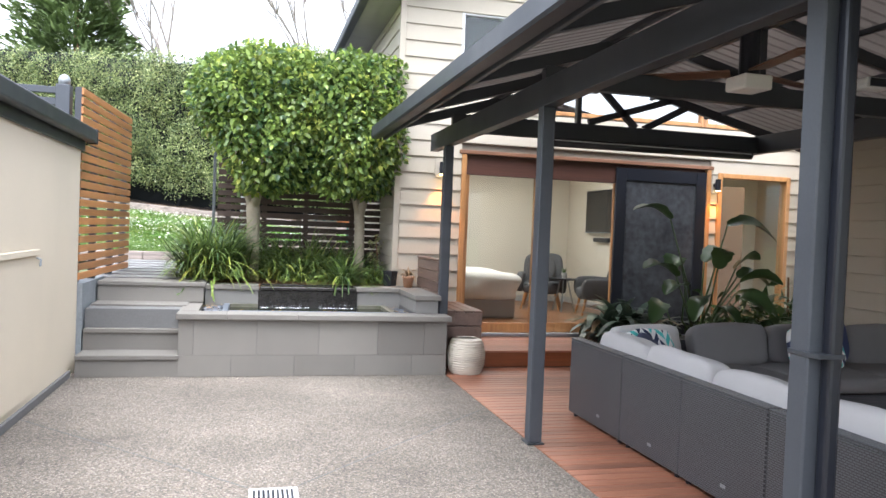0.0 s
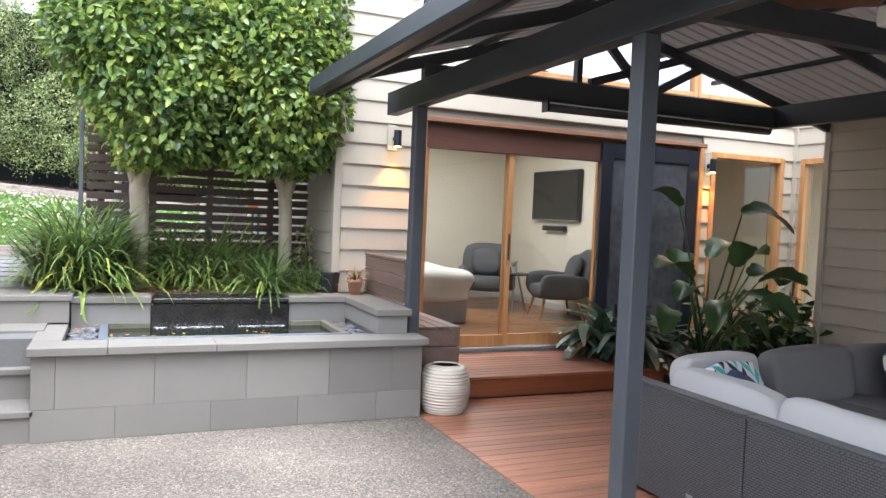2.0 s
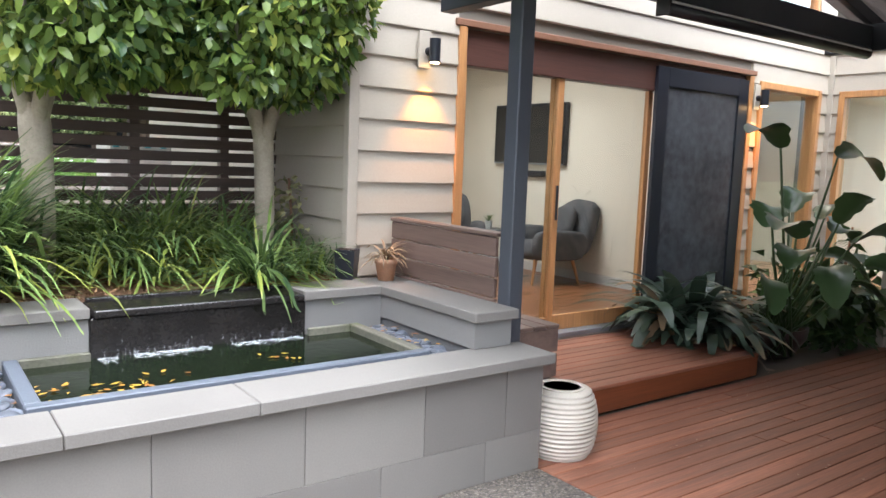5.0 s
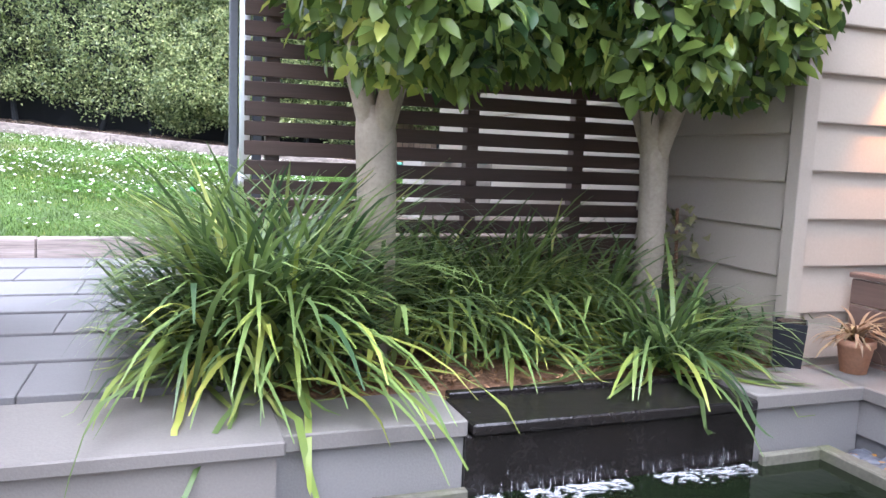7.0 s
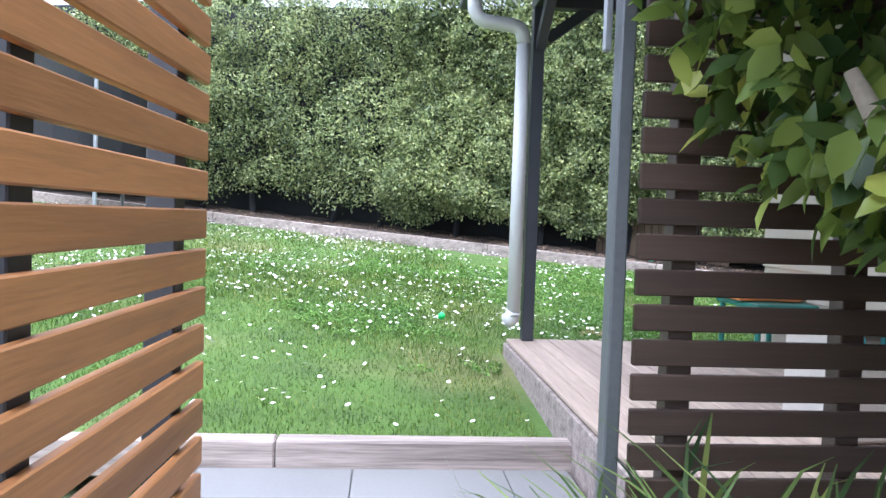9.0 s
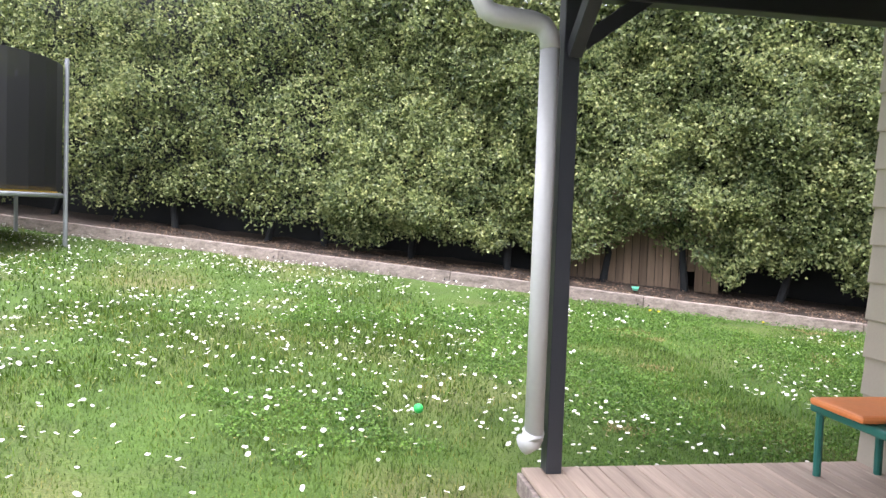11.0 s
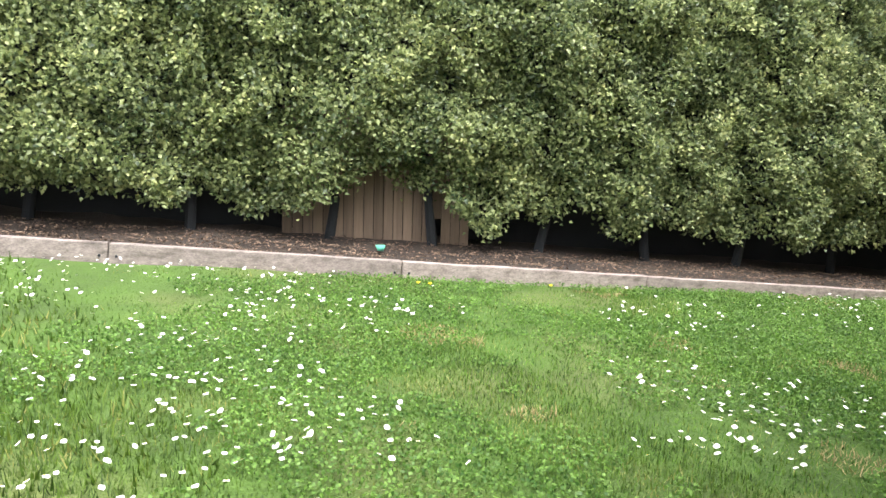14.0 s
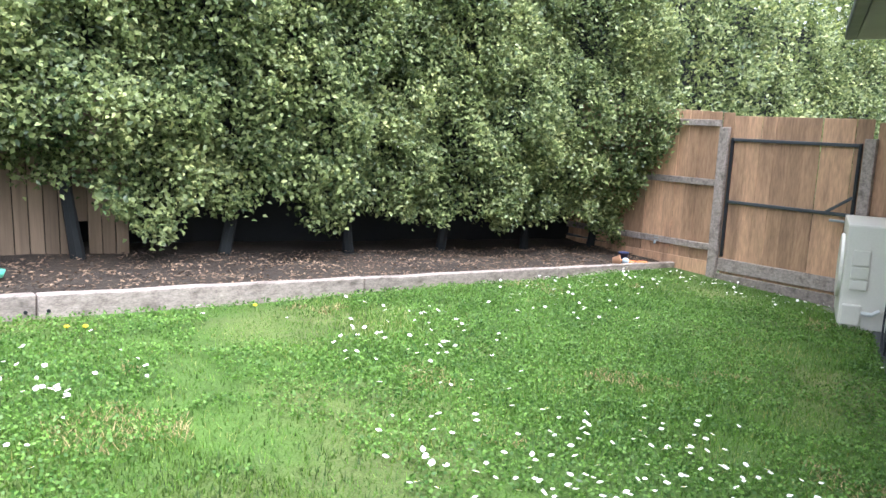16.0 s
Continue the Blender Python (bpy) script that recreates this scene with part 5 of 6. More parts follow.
# ---------------------------------------------------------------- planter: trees and strap-leaved clumps
M_BARK = mat("pale smooth bark", (0.36, 0.315, 0.245), 0.85, 0.2, 9, 70, 0.4, stain=(0.3, 0.26, 0.2), stain_amount=0.6)
M_TREE = leaf_mat("clipped tree leaf", (0.045, 0.092, 0.033), (0.25, 0.345, 0.075), 0.22, 0.34, (0.50, 0.55, 0.12))
rng = np.random.default_rng(11)
def crown_points(rng, x0, x1, k):
    """Points in the outer shell of a clipped block with a lumpy skin."""
    pts, outs = [], []
    cx, cy, cz = (x0 + x1) / 2, 8.70, 2.56
    hx, hy, hz = (x1 - x0) / 2, 0.68, 0.74
    while len(pts) < k:
        d = rng.normal(size=3)
        s = ((abs(d[0] / hx) ** 2.6 + abs(d[1] / hy) ** 2.6) ** 1.35 + abs(d[2] / hz) ** 3.5) ** (-1 / 3.5)
        p = d * s
        lump = 1.04 + 0.16 * noise.noise(Vector(p * 2.4)) + 0.09 * noise.noise(Vector(p * 6.0))
        depth = 1 - 0.34 * rng.uniform() ** 1.8
        p = p * lump * depth + np.array([cx, cy, cz])
        if p[0] > 1.50 and p[1] > 8.33:
            continue
        if -0.2 - p[0] > (p[2] - 1.85) * 0.62 + 0.08 * noise.noise(Vector(p * 7)):
            continue
        if p[1] > 9.38 and p[2] < 2.65:
            continue
        pts.append(p)
        outs.append(d / np.linalg.norm(d))
    return np.array(pts), np.array(outs)
for x, y, x0, x1 in ((-0.015, 8.80, -0.68, 0.74), (1.200, 8.82, 0.42, 1.68)):
    t = thing("clipped_tree", "clipped evergreen tree with pale trunk and blocky leafy crown", "tree", (x, y, 0.735), group="clipped trees")
    w = 1.0 if x < 0.5 else 0.80
    part("trunk", tube([(x, y, 0.73), (x + 0.004, y, 0.84), (x + 0.012, y - 0.005, 1.1), (x + 0.008, y, 1.38), (x, y, 1.55), (x - 0.008, y, 1.66)], [0.092 * w, 0.078 * w, 0.073 * w, 0.073 * w, 0.076 * w, 0.066 * w], n=20), M_BARK, t, smooth=True)
    for i, (dx, dy, dz) in enumerate(((-0.26, -0.12, 0.62), (0.24, -0.16, 0.72), (-0.04, 0.26, 0.8), (0.10, -0.34, 0.55), (-0.20, 0.18, 0.5))):
        part("limb", tube([(x + dx * 0.03, y + dy * 0.03, 1.42), (x + dx * 0.10, y + dy * 0.10, 1.58), (x + dx * 0.34, y + dy * 0.36, 1.66 + dz * 0.24), (x + dx * 0.62, y + dy * 0.62, 1.66 + dz * 0.6), (x + dx, y + dy, 1.66 + dz)], [0.025, 0.042, 0.037, 0.028, 0.013], n=10), M_BARK, t, smooth=True)
    c, d = crown_points(rng, x0, x1, 11000)
    v, f = leaves_np(rng, c, d * 0.7, 0.082, 0.043, 0.16, 0.55, 0.9, True)
    mesh_np("crown", v, f, M_TREE, t)

M_STRAP = leaf_mat("strap leaf", (0.04, 0.08, 0.033), (0.21, 0.30, 0.085), 0.34, 0.28, (0.40, 0.43, 0.13))
M_STRAPY = leaf_mat("yellow-green strap leaf", (0.14, 0.22, 0.05), (0.42, 0.46, 0.10), 0.34, 0.3, (0.60, 0.52, 0.12))
CLUMPS = [(-0.43, 8.58, 1300, 0.86, 1.3, 0.24), (0.36, 8.92, 300, 0.74, 1.2, 0.16), (0.62, 8.95, 300, 0.74, 1.2, 0.16), (0.92, 8.80, 220, 0.66, 1.1, 0.14),
          (0.99, 8.40, 200, 0.62, 0.95, 0.1), (1.36, 8.60, 130, 0.46, 1.05, 0.12), (0.18, 9.1, 240, 0.66, 1.2, 0.18), (1.25, 9.0, 130, 0.55, 1.15, 0.16), (0.78, 9.15, 200, 0.64, 1.2, 0.18),
          (-0.30, 9.10, 620, 0.82, 1.3, 0.2), (0.5, 8.62, 90, 0.5, 1.0, 0.1)]
for i, (x, y, k, ln, lean, spread) in enumerate(CLUMPS):
    t = thing("strap_clump", "arching strap-leaved clump with yellow-green blade tips" if i else "large arching strap-leaved clump over the landing edge", "plant", (x, y, 0.735), group="strap-leaved clumps")
    rng = np.random.default_rng(100 + i)
    for name, share, width, lo, dr, leaf in (("foliage", 0.8, 0.0165, 0.0, 0.74, M_STRAP), ("outer_blade_tuft", 0.2, 0.019, 0.2, 0.92, M_STRAPY)):
        q_ = int(k * share)
        roots = np.stack([rng.normal(x, spread * 0.5, q_), rng.normal(y, spread * 0.5, q_), np.full(q_, 0.722)], axis=1)
        v, f = strap_np(rng, roots, 8, ln * (1.0 if lo == 0 else 0.86), width, lean - lo, dr)
        v[:, 2] = np.where(v[:, 1] > 7.99, np.maximum(v[:, 2], 0.785 if i == 0 else 0.755), np.maximum(v[:, 2], 0.64 + 0.05 * np.sin(v[:, 0] * 40)))
        v[:, 1] = np.minimum(v[:, 1], 9.41)
        v[:, 0] = np.minimum(v[:, 0], 1.52)
        v[:, 0] = np.where(v[:, 0] < -0.88, -0.88 + (v[:, 0] + 0.88) * 0.35, v[:, 0])
        mesh_np(name, v, f, leaf, t, "" if lo == 0 else "arched yellow-green outer blades", kind="stuff")
vn = thing("climber", "small pale-leaved climber on the side wall", "plant", (1.45, 8.95, 0.74))
rng = np.random.default_rng(55)
k = 70
c = np.stack([rng.uniform(1.36, 1.5, k), rng.uniform(8.8, 9.1, k), rng.uniform(0.95, 1.32, k)], axis=1)
v, f = leaves_np(rng, c, np.tile(np.array([-0.6, -0.6, 0.1]), (k, 1)), 0.055, 0.04)
mesh_np("foliage", v, f, leaf_mat("climber leaf", (0.14, 0.15, 0.06), (0.42, 0.4, 0.2), 0.5, 0.2), vn)
part("stem", tube([(1.45, 8.95, 0.74), (1.46, 8.96, 1.0), (1.42, 8.93, 1.3)], 0.008, n=6), M_MULCH, vn)

# ---------------------------------------------------------------- back yard
YT = -23.4
YO = Vector((2.72, 17.8, 0))
YM = pose(*YO, 0, 0, YT)
def yard(u, v, z=0.0):
    return YM @ Vector((u, v, z))
def bed_z(u):
    """Foot of the bed's sleepers, which run straight while the lawn swells."""
    return 1.16 - 0.069 * u


for i in range(-6, 3):
    u0, u1 = 2.42 * i, min(2.42 * i + 2.412, 7.0)
    pa, za, zb = yard(u0, 0), bed_z(u0), bed_z(u1)
    s = thing("sleeper", "weathered grey hardwood sleeper of the raised bed", "sleeper", (pa.x, pa.y, za), YT, group="raised bed sleepers")
    q = beam((0, 0.04, 0.085), (u1 - u0, 0.04, 0.085 + zb - za), 0.075, 0.21, 0.008)
    bmesh.ops.subdivide_edges(q, edges=[e for e in q.edges if e.calc_length() > 1], cuts=16)
    for v in q.verts:
        v.co += Vector((0, 0.007, 0.006)) * noise.noise(Vector((v.co.x * 2.2 + i * 7, v.co.y * 3, v.co.z * 3)))
    part("timber", q, M_SLEEPER, s, local=True)
    for x in (0.06, u1 - u0 - 0.06):
        part("bolt", tube([(x, -0.006, 0.085 + (zb - za) * x / 2.4), (x, 0.006, 0.085 + (zb - za) * x / 2.4)], 0.012, n=8), M_BLACK, s, local=True)
b = bmesh.new()
vs = [[b.verts.new((*yard(-16 + 24 * i / 80, 0.06 + 3.0 * j / 12).xy, bed_z(-16 + 24 * i / 80) + 0.15 + 0.05 * noise.noise(Vector((i * 0.6, j * 0.8, 3))) + 0.012 * j)) for j in range(13)] for i in range(81)]
for i in range(80):
    for j in range(12):
        b.faces.new((vs[i][j], vs[i + 1][j], vs[i + 1][j + 1], vs[i][j + 1]))
part("bed_soil", b, M_SOIL, None, "dark mulched soil of the raised hedge bed", True, category="garden bed", kind="structure")
rng = np.random.default_rng(61)
k = 11000
uu, vv = rng.uniform(-8, 7, k), rng.uniform(0.08, 1.2, k)
c = np.array([yard(a, q_, bed_z(a) + 0.165 + 0.05 * noise.noise(Vector(((a + 16) * 80 / 24 * 0.6, (q_ - 0.06) * 4 * 0.8, 3))) + 0.048 * (q_ - 0.06)) for a, q_ in zip(uu, vv)])
v, f = leaves_np(rng, c, np.zeros((k, 3)), 0.05, 0.02, 0.1, 0.0, 1)
v[:, 2] = np.repeat(c[:, 2], 5) + (v[:, 2] - np.repeat(c[:, 2], 5)) * 0.35
mesh_np("leaf_litter", v, f, leaf_mat("litter", (0.03, 0.02, 0.014), (0.30, 0.21, 0.145), 0.9, 0.0), None, "brown leaf litter on the bed", "litter", "stuff")

# paling gate and fence, square to the bed
FU = 7.02
fence = thing("paling_fence", "treated pine paling fence with rails and posts", "fence", tuple(yard(FU, 0, 0.0)), YT - 90)
# local x runs towards the house, -y faces the lawn
def fz(u):
    p = BASE[fence] @ Vector((u, 0, 0))
    return lawn_z(p.x, p.y)
GATE = (0.58, 1.97)
pal = {}
def paling(parent, u, z0, h, w, yoff=0.0):
    key = (round(h, 2), round(w, 3))
    if key not in pal:
        first = part("paling", box(0, -0.016, 0, w, 0, h, 0.003), M_PALING, parent, local=True)
        pal[key] = first.data
        o = first
    else:
        o = new("paling", pal[key])
        o.parent = parent
    o.location = (u, yoff + rr.uniform(-0.004, 0.004), z0)
    o.rotation_euler = (0, radians(rr.uniform(-0.35, 0.35)), 0)
u = -3.4
while u < 3.4:
    if not (GATE[0] - 0.08 < u < GATE[1]):
        paling(fence, u, fz(u) + 0.12, 1.78, 0.136, 0.012 * (int(u * 10) % 2))
    u += 0.137
for u in (-2.4, 0.50, 2.05):
    part("post", box(u - 0.055, -0.085, fz(u) - 0.05, u + 0.055, -0.02, fz(u) + 1.74, 0.006), M_SLEEPER, fence, "grey weathered post", local=True)
for z in (0.25, 1.0, 1.68):
    part("rail", box(-3.4, -0.06, fz(-1) + z, 0.44, -0.018, fz(-1) + z + 0.075, 0.004), M_SLEEPER, fence, local=True)
part("plinth", box(-3.4, -0.03, fz(0) - 0.05, 0.44, -0.016, fz(0) + 0.16, 0.004), M_PALING, fence, local=True)
gate = thing("paling_gate", "timber paling gate on a black steel frame", "gate", tuple(yard(FU, -GATE[0], 0.0)), YT - 90)
gz = fz(1.3)
u = 0.0
while u < 1.30:
    paling(gate, u, gz + (0.10 if u < 1.2 else 0.1), 1.80, 0.1605, 0.0)
    u += 0.162
for z in (0.92, 1.62):
    part("rail", box(0.0, -0.05, gz + z, 1.38, -0.018, gz + z + 0.035, 0.004), M_POST, gate, "steel gate rail", local=True)
for x in (0.0, 1.355):
    part("stile", box(x, -0.055, gz + 0.3, x + 0.03, -0.02, gz + 1.66, 0.004), M_BLACK, gate, local=True)
part("bottom_board", box(-0.02, -0.045, gz + 0.13, 1.41, -0.02, gz + 0.28, 0.005), M_SLEEPER, gate, local=True)
part("plinth", box(-0.1, -0.05, gz - 0.08, 1.45, -0.022, gz + 0.10, 0.005), M_SLEEPER, gate, local=True)
q = beam((1.12, -0.06, gz + 0.95), (1.36, -0.06, gz + 1.12), 0.02, 0.03)
part("brace", q, M_POST, gate, local=True)
part("latch", box(1.17, -0.085, gz + 0.86, 1.39, -0.06, gz + 0.885, 0.004), M_GREYFENCE, gate, "metal slide latch", local=True)
tap = thing("garden_tap", "small metal garden tap on the fence", "tap", tuple(yard(FU - 0.06, 0.25, 1.1)), YT - 90)
part("body", tube([(0, 0, 0), (0, -0.05, 0), (0, -0.07, -0.03)], 0.014, n=10), M_GREYFENCE, tap, local=True)
part("handle", tube([(-0.03, -0.04, 0.04), (0.03, -0.04, 0.04)], 0.009, n=8), M_GREYFENCE, tap, local=True)

# old palings behind the hedge
opn = thing("old_paling_panel", "grey weathered paling panel under the hedge", "fence", tuple(yard(-1.0, 1.35, 0)), YT)
M_OLDP = wood_mat("old grey paling", (0.2, 0.145, 0.10), (0.11, 0.08, 0.055), 0.85, 2, 0.25)
for i in range(19):
    z0 = bed_z(-1.0 + 0.105 * i) + 0.2
    if i == 15:
        part("paling", box(0.105 * i, 0, z0 + 0.27, 0.105 * i + 0.1, 0.015, z0 + 1.3, 0.003), M_OLDP, opn, local=True)
        continue
    part("paling", box(0.105 * i, rr.uniform(0, 0.006), z0, 0.105 * i + 0.098, 0.018, z0 + 1.3, 0.003), M_OLDP, opn, local=True)

# hedge
M_HEDGE = leaf_mat("hedge leaf", (0.06, 0.095, 0.042), (0.36, 0.42, 0.175), 0.25, 0.38, (0.53, 0.56, 0.24))
hedge = thing("hedge", "tall dense evergreen boundary hedge with small glossy leaves", "hedge", tuple(yard(0, 1.5, bed_z(0) + 0.15)), YT)
def skirt(u):
    """Height of the leafy skirt above the bed."""
    return 0.42 + 0.34 * noise.noise(Vector((u * 0.8, 0.3, 4))) + 0.25 * noise.noise(Vector((u * 2.6, 1.3, 9))) + 0.26 * math.exp(-((u - 0.1) / 0.6) ** 2)
def hedge_v(u, z):
    """Distance of the leafy face behind the bed's edge."""
    n1 = noise.noise(Vector((u * 0.7, z * 0.55, 1.0)))
    n2 = noise.noise(Vector((u * 2.1, z * 2.0, 7.0)))
    n3 = noise.noise(Vector((u * 4.6, z * 4.3, 3.0)))
    return 0.90 - 0.42 * n1 - 0.34 * n2 - 0.15 * n3 - 0.16 * math.sin(min(1.0, max(0.0, z / 2.4)) * math.pi) + 0.10 * max(0.0, z - 1.6) - 0.55 * math.exp(-((u - 6.7) / 0.6) ** 2) * min(1.0, max(0.0, z - 0.4))
def hedge_leaves(rng, ua, ub, za, zb, clusters, per, length, width, radius):
    """Twig-end tufts of leaves over the face."""
    cs = []
    for a, q_, r in zip(rng.uniform(ua, ub, clusters), rng.uniform(0, 1, clusters), rng.uniform(0, 1, clusters)):
        z0 = bed_z(a) + 0.15
        lo = skirt(a)
        z = lo + max(za - lo, 0) + q_ * (zb - max(za, lo))
        top = 4.55 + 0.3 * noise.noise(Vector((a * 0.8, 2, 2))) - z0 + 1.3
        if z > top:
            continue
        cs.append((*yard(a, hedge_v(a, z) + 0.42 * r ** 2.5 + (0.9 * max(0, z - top + 0.5) ** 2), z0 + z),))
    cs = np.repeat(np.array(cs), per, axis=0)
    cs = cs + rng.normal(size=cs.shape) * radius
    out = np.array((YM.to_3x3() @ Vector((0, -1, 0.45)))[:])
    return leaves_np(rng, cs, np.repeat(out[None], len(cs), 0), length, width, 0.2, 0.1, 0.9, False, 1.1, 0.45)
rng = np.random.default_rng(5)
for a in ((-4.5, 7.6, 0, 3.4, 20000, 10, 0.056, 0.036, 0.046), (-17, -4.5, 0, 5.6, 17000, 8, 0.066, 0.04, 0.08), (-4.5, 7.6, 3.4, 5.0, 8000, 8, 0.075, 0.045, 0.08), (7.6, 18, 0.8, 5.6, 6500, 8, 0.085, 0.05, 0.09)):
    v, f = hedge_leaves(rng, *a)
    mesh_np("foliage", v, f, M_HEDGE, hedge, kind="stuff")
# dark sheet standing in for the deep shade behind the leaves
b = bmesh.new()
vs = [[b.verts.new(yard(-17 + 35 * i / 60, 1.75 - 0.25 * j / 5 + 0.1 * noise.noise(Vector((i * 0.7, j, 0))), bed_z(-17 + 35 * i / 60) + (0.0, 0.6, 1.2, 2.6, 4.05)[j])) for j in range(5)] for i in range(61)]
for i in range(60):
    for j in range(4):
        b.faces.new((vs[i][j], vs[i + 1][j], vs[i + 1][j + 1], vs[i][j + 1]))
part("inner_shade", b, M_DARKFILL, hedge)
# trunks take the same near-black, their shade put into the colour
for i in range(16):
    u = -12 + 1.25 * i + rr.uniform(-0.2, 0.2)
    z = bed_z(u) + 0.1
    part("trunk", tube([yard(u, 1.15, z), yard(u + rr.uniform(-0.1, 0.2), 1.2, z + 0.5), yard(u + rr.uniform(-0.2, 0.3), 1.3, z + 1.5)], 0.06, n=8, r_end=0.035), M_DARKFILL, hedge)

# trees beyond
def conifer(x, y, z, h, r, seed):
    t = thing("conifer", "tall dark green conifer behind the hedge", "tree", (x, y, z))
    part("trunk", tube([(x, y, z), (x, y, z + h)], 0.25, n=8, r_end=0.03), M_MULCH, t)
    rng = np.random.default_rng(seed)
    k = 17000
    q_ = rng.uniform(0.1, 1, k)
    a = rng.uniform(0, 2 * np.pi, k)
    lobes = 1 + 0.28 * np.sin(a * 5 + q_ * 25) + 0.2 * np.sin(a * 3 - q_ * 40)
    rad = r * (1.02 - q_) ** 0.75 * lobes * rng.uniform(0.45, 1, k)
    c = np.stack([x + rad * np.cos(a), y + rad * np.sin(a), z + h * q_], axis=1)
    d = np.stack([np.cos(a), np.sin(a), np.full(k, 0.5)], axis=1)
    v, f = leaves_np(rng, c, d * 1.4, 0.55, 0.17, 0.2, 0.0, 0.4)
    mesh_np("crown", v, f, leaf_mat("conifer needle", (0.08, 0.12, 0.045), (0.16, 0.22, 0.08), 0.6, 0.1), t)
conifer(-8.2, 38, -0.12, 15.6, 4.2, 71)
def bare_tree(x, y, z, h, seed):
    t = thing("bare_tree", "leafless winter tree behind the hedge", "tree", (x, y, z), group="bare trees")
    r = random.Random(seed)
    b = bmesh.new()
    def grow(p, d, ln, rad, depth):
        e = p + d * ln
        m = (p + e) / 2 + Vector((r.uniform(-1, 1), r.uniform(-1, 1), r.uniform(-0.3, 0.6))) * ln * 0.08
        tube([p, m, e], rad, b, 5, rad * 0.65, False)
        if depth:
            for _ in range(3 if depth > 1 else 2):
                nd = (d + Vector((r.uniform(-1, 1), r.uniform(-1, 1), r.uniform(-0.2, 0.7))) * 0.6).normalized()
                grow(e, nd, ln * r.uniform(0.6, 0.8), rad * 0.6, depth - 1)
    grow(Vector((x, y, z)), Vector((0, 0, 1)), h * 0.36, 0.16, 5)
    part("branch_crown", b, mat("grey bark", (0.25, 0.22, 0.2), 0.9, 0.2), t, label="bare grey branches")
bare_tree(-3.0, 36, -0.12, 15, 1)
bare_tree(3.4, 36, -0.12, 15.5, 2)
bare_tree(5.5, 37, -0.12, 15.5, 6)
lt = thing("spring_tree", "bright yellow-green leafy tree beyond the fence", "tree", (24.0, 14.0, -0.12))
part("trunk", tube([(24.0, 14.0, -0.12), (23.9, 14.1, 3), (24.0, 13.9, 5)], 0.2, n=8, r_end=0.08), M_MULCH, lt)
rng = np.random.default_rng(81)
k = 11000
c = rng.normal(size=(k, 3))
c = c / np.linalg.norm(c, axis=1)[:, None] * rng.uniform(0.5, 1, (k, 1)) ** 0.6
c *= (1 + 0.25 * np.sin(c[:, :1] * 7) * np.cos(c[:, 1:2] * 6))
d = c.copy()
c = c * np.array([4.4, 4.4, 3.6]) + np.array([24.0, 14.0, 6.4])
v, f = leaves_np(rng, c, d, 0.25, 0.14)
mesh_np("crown", v, f, leaf_mat("spring leaf", (0.22, 0.3, 0.05), (0.5, 0.55, 0.14), 0.5, 0.4), lt)

# ---------------------------------------------------------------- lawn: blades, clover, daisies
def on_lawn(rng, k, x0, x1, y0, y1):
    x, y = rng.uniform(x0, x1, k * 2), rng.uniform(y0, y1, k * 2)
    dv = -(x - YO.x) * math.sin(radians(YT)) + (y - YO.y) * math.cos(radians(YT))
    du = (x - YO.x) * math.cos(radians(YT)) + (y - YO.y) * math.sin(radians(YT))
    ok = (dv < -0.03) & (du < 6.95) & ~((x > -0.28) & (y < 12.62)) & ~((x > 1.5) & (y < 13.0)) & (y > 10.87)
    x, y = x[ok][:k], y[ok][:k]
    bump = np.array([0.025 * noise.noise(Vector((a * 0.9, c_ * 0.9, 0))) for a, c_ in zip(x, y)])
    return np.stack([x, y, lawn_z(x, y) + bump - 0.004], axis=1)


M_GRASS = leaf_mat("grass blade", (0.025, 0.060, 0.006), (0.118, 0.205, 0.022), 0.5, 0.32, (0.27, 0.265, 0.075))
M_GRASSP = leaf_mat("dry grass blade", (0.042, 0.115, 0.015), (0.175, 0.325, 0.046), 0.55, 0.35, (0.38, 0.40, 0.15))
rng = np.random.default_rng(90)
for k, x0, x1, y0, y1, ln, w, gm in ((110000, -3.5, 2.0, 10.87, 16.5, 0.036, 0.0052, M_GRASS), (45000, 0.3, 4.6, 12.7, 17.5, 0.034, 0.0055, M_GRASSP), (36000, -3.5, 8.8, 13.0, 18.5, 0.042, 0.0075, M_GRASS),
                                     (70000, 3.2, 8.6, 12.9, 17.0, 0.032, 0.006, M_GRASSP), (30000, -10, 0, 14, 23, 0.055, 0.014, M_GRASS)):
    r0 = on_lawn(rng, k, x0, x1, y0, y1)
    kk = len(r0)
    a = rng.uniform(0, 2 * np.pi, kk)
    patch = np.array([noise.noise(Vector((p[0] * 0.8, p[1] * 0.8, 5))) for p in r0[:, :2]])
    L = ln * rng.uniform(0.5, 1.3, kk) * np.clip(1 + 0.8 * patch, 0.3, 1.7)
    lean = rng.uniform(0.1, 1.1, kk)
    d = np.stack([np.cos(a) * np.sin(lean), np.sin(a) * np.sin(lean), np.cos(lean)], axis=1) * L[:, None]
    s = np.stack([-np.sin(a), np.cos(a), np.zeros(kk)], axis=1) * (w / 2)
    v = np.stack([r0 - s, r0 + s, r0 + d], axis=1).reshape(-1, 3)
    mesh_np("grass", v, np.arange(kk * 3).reshape(-1, 3), gm, None, "short green lawn grass", "grass", "stuff")
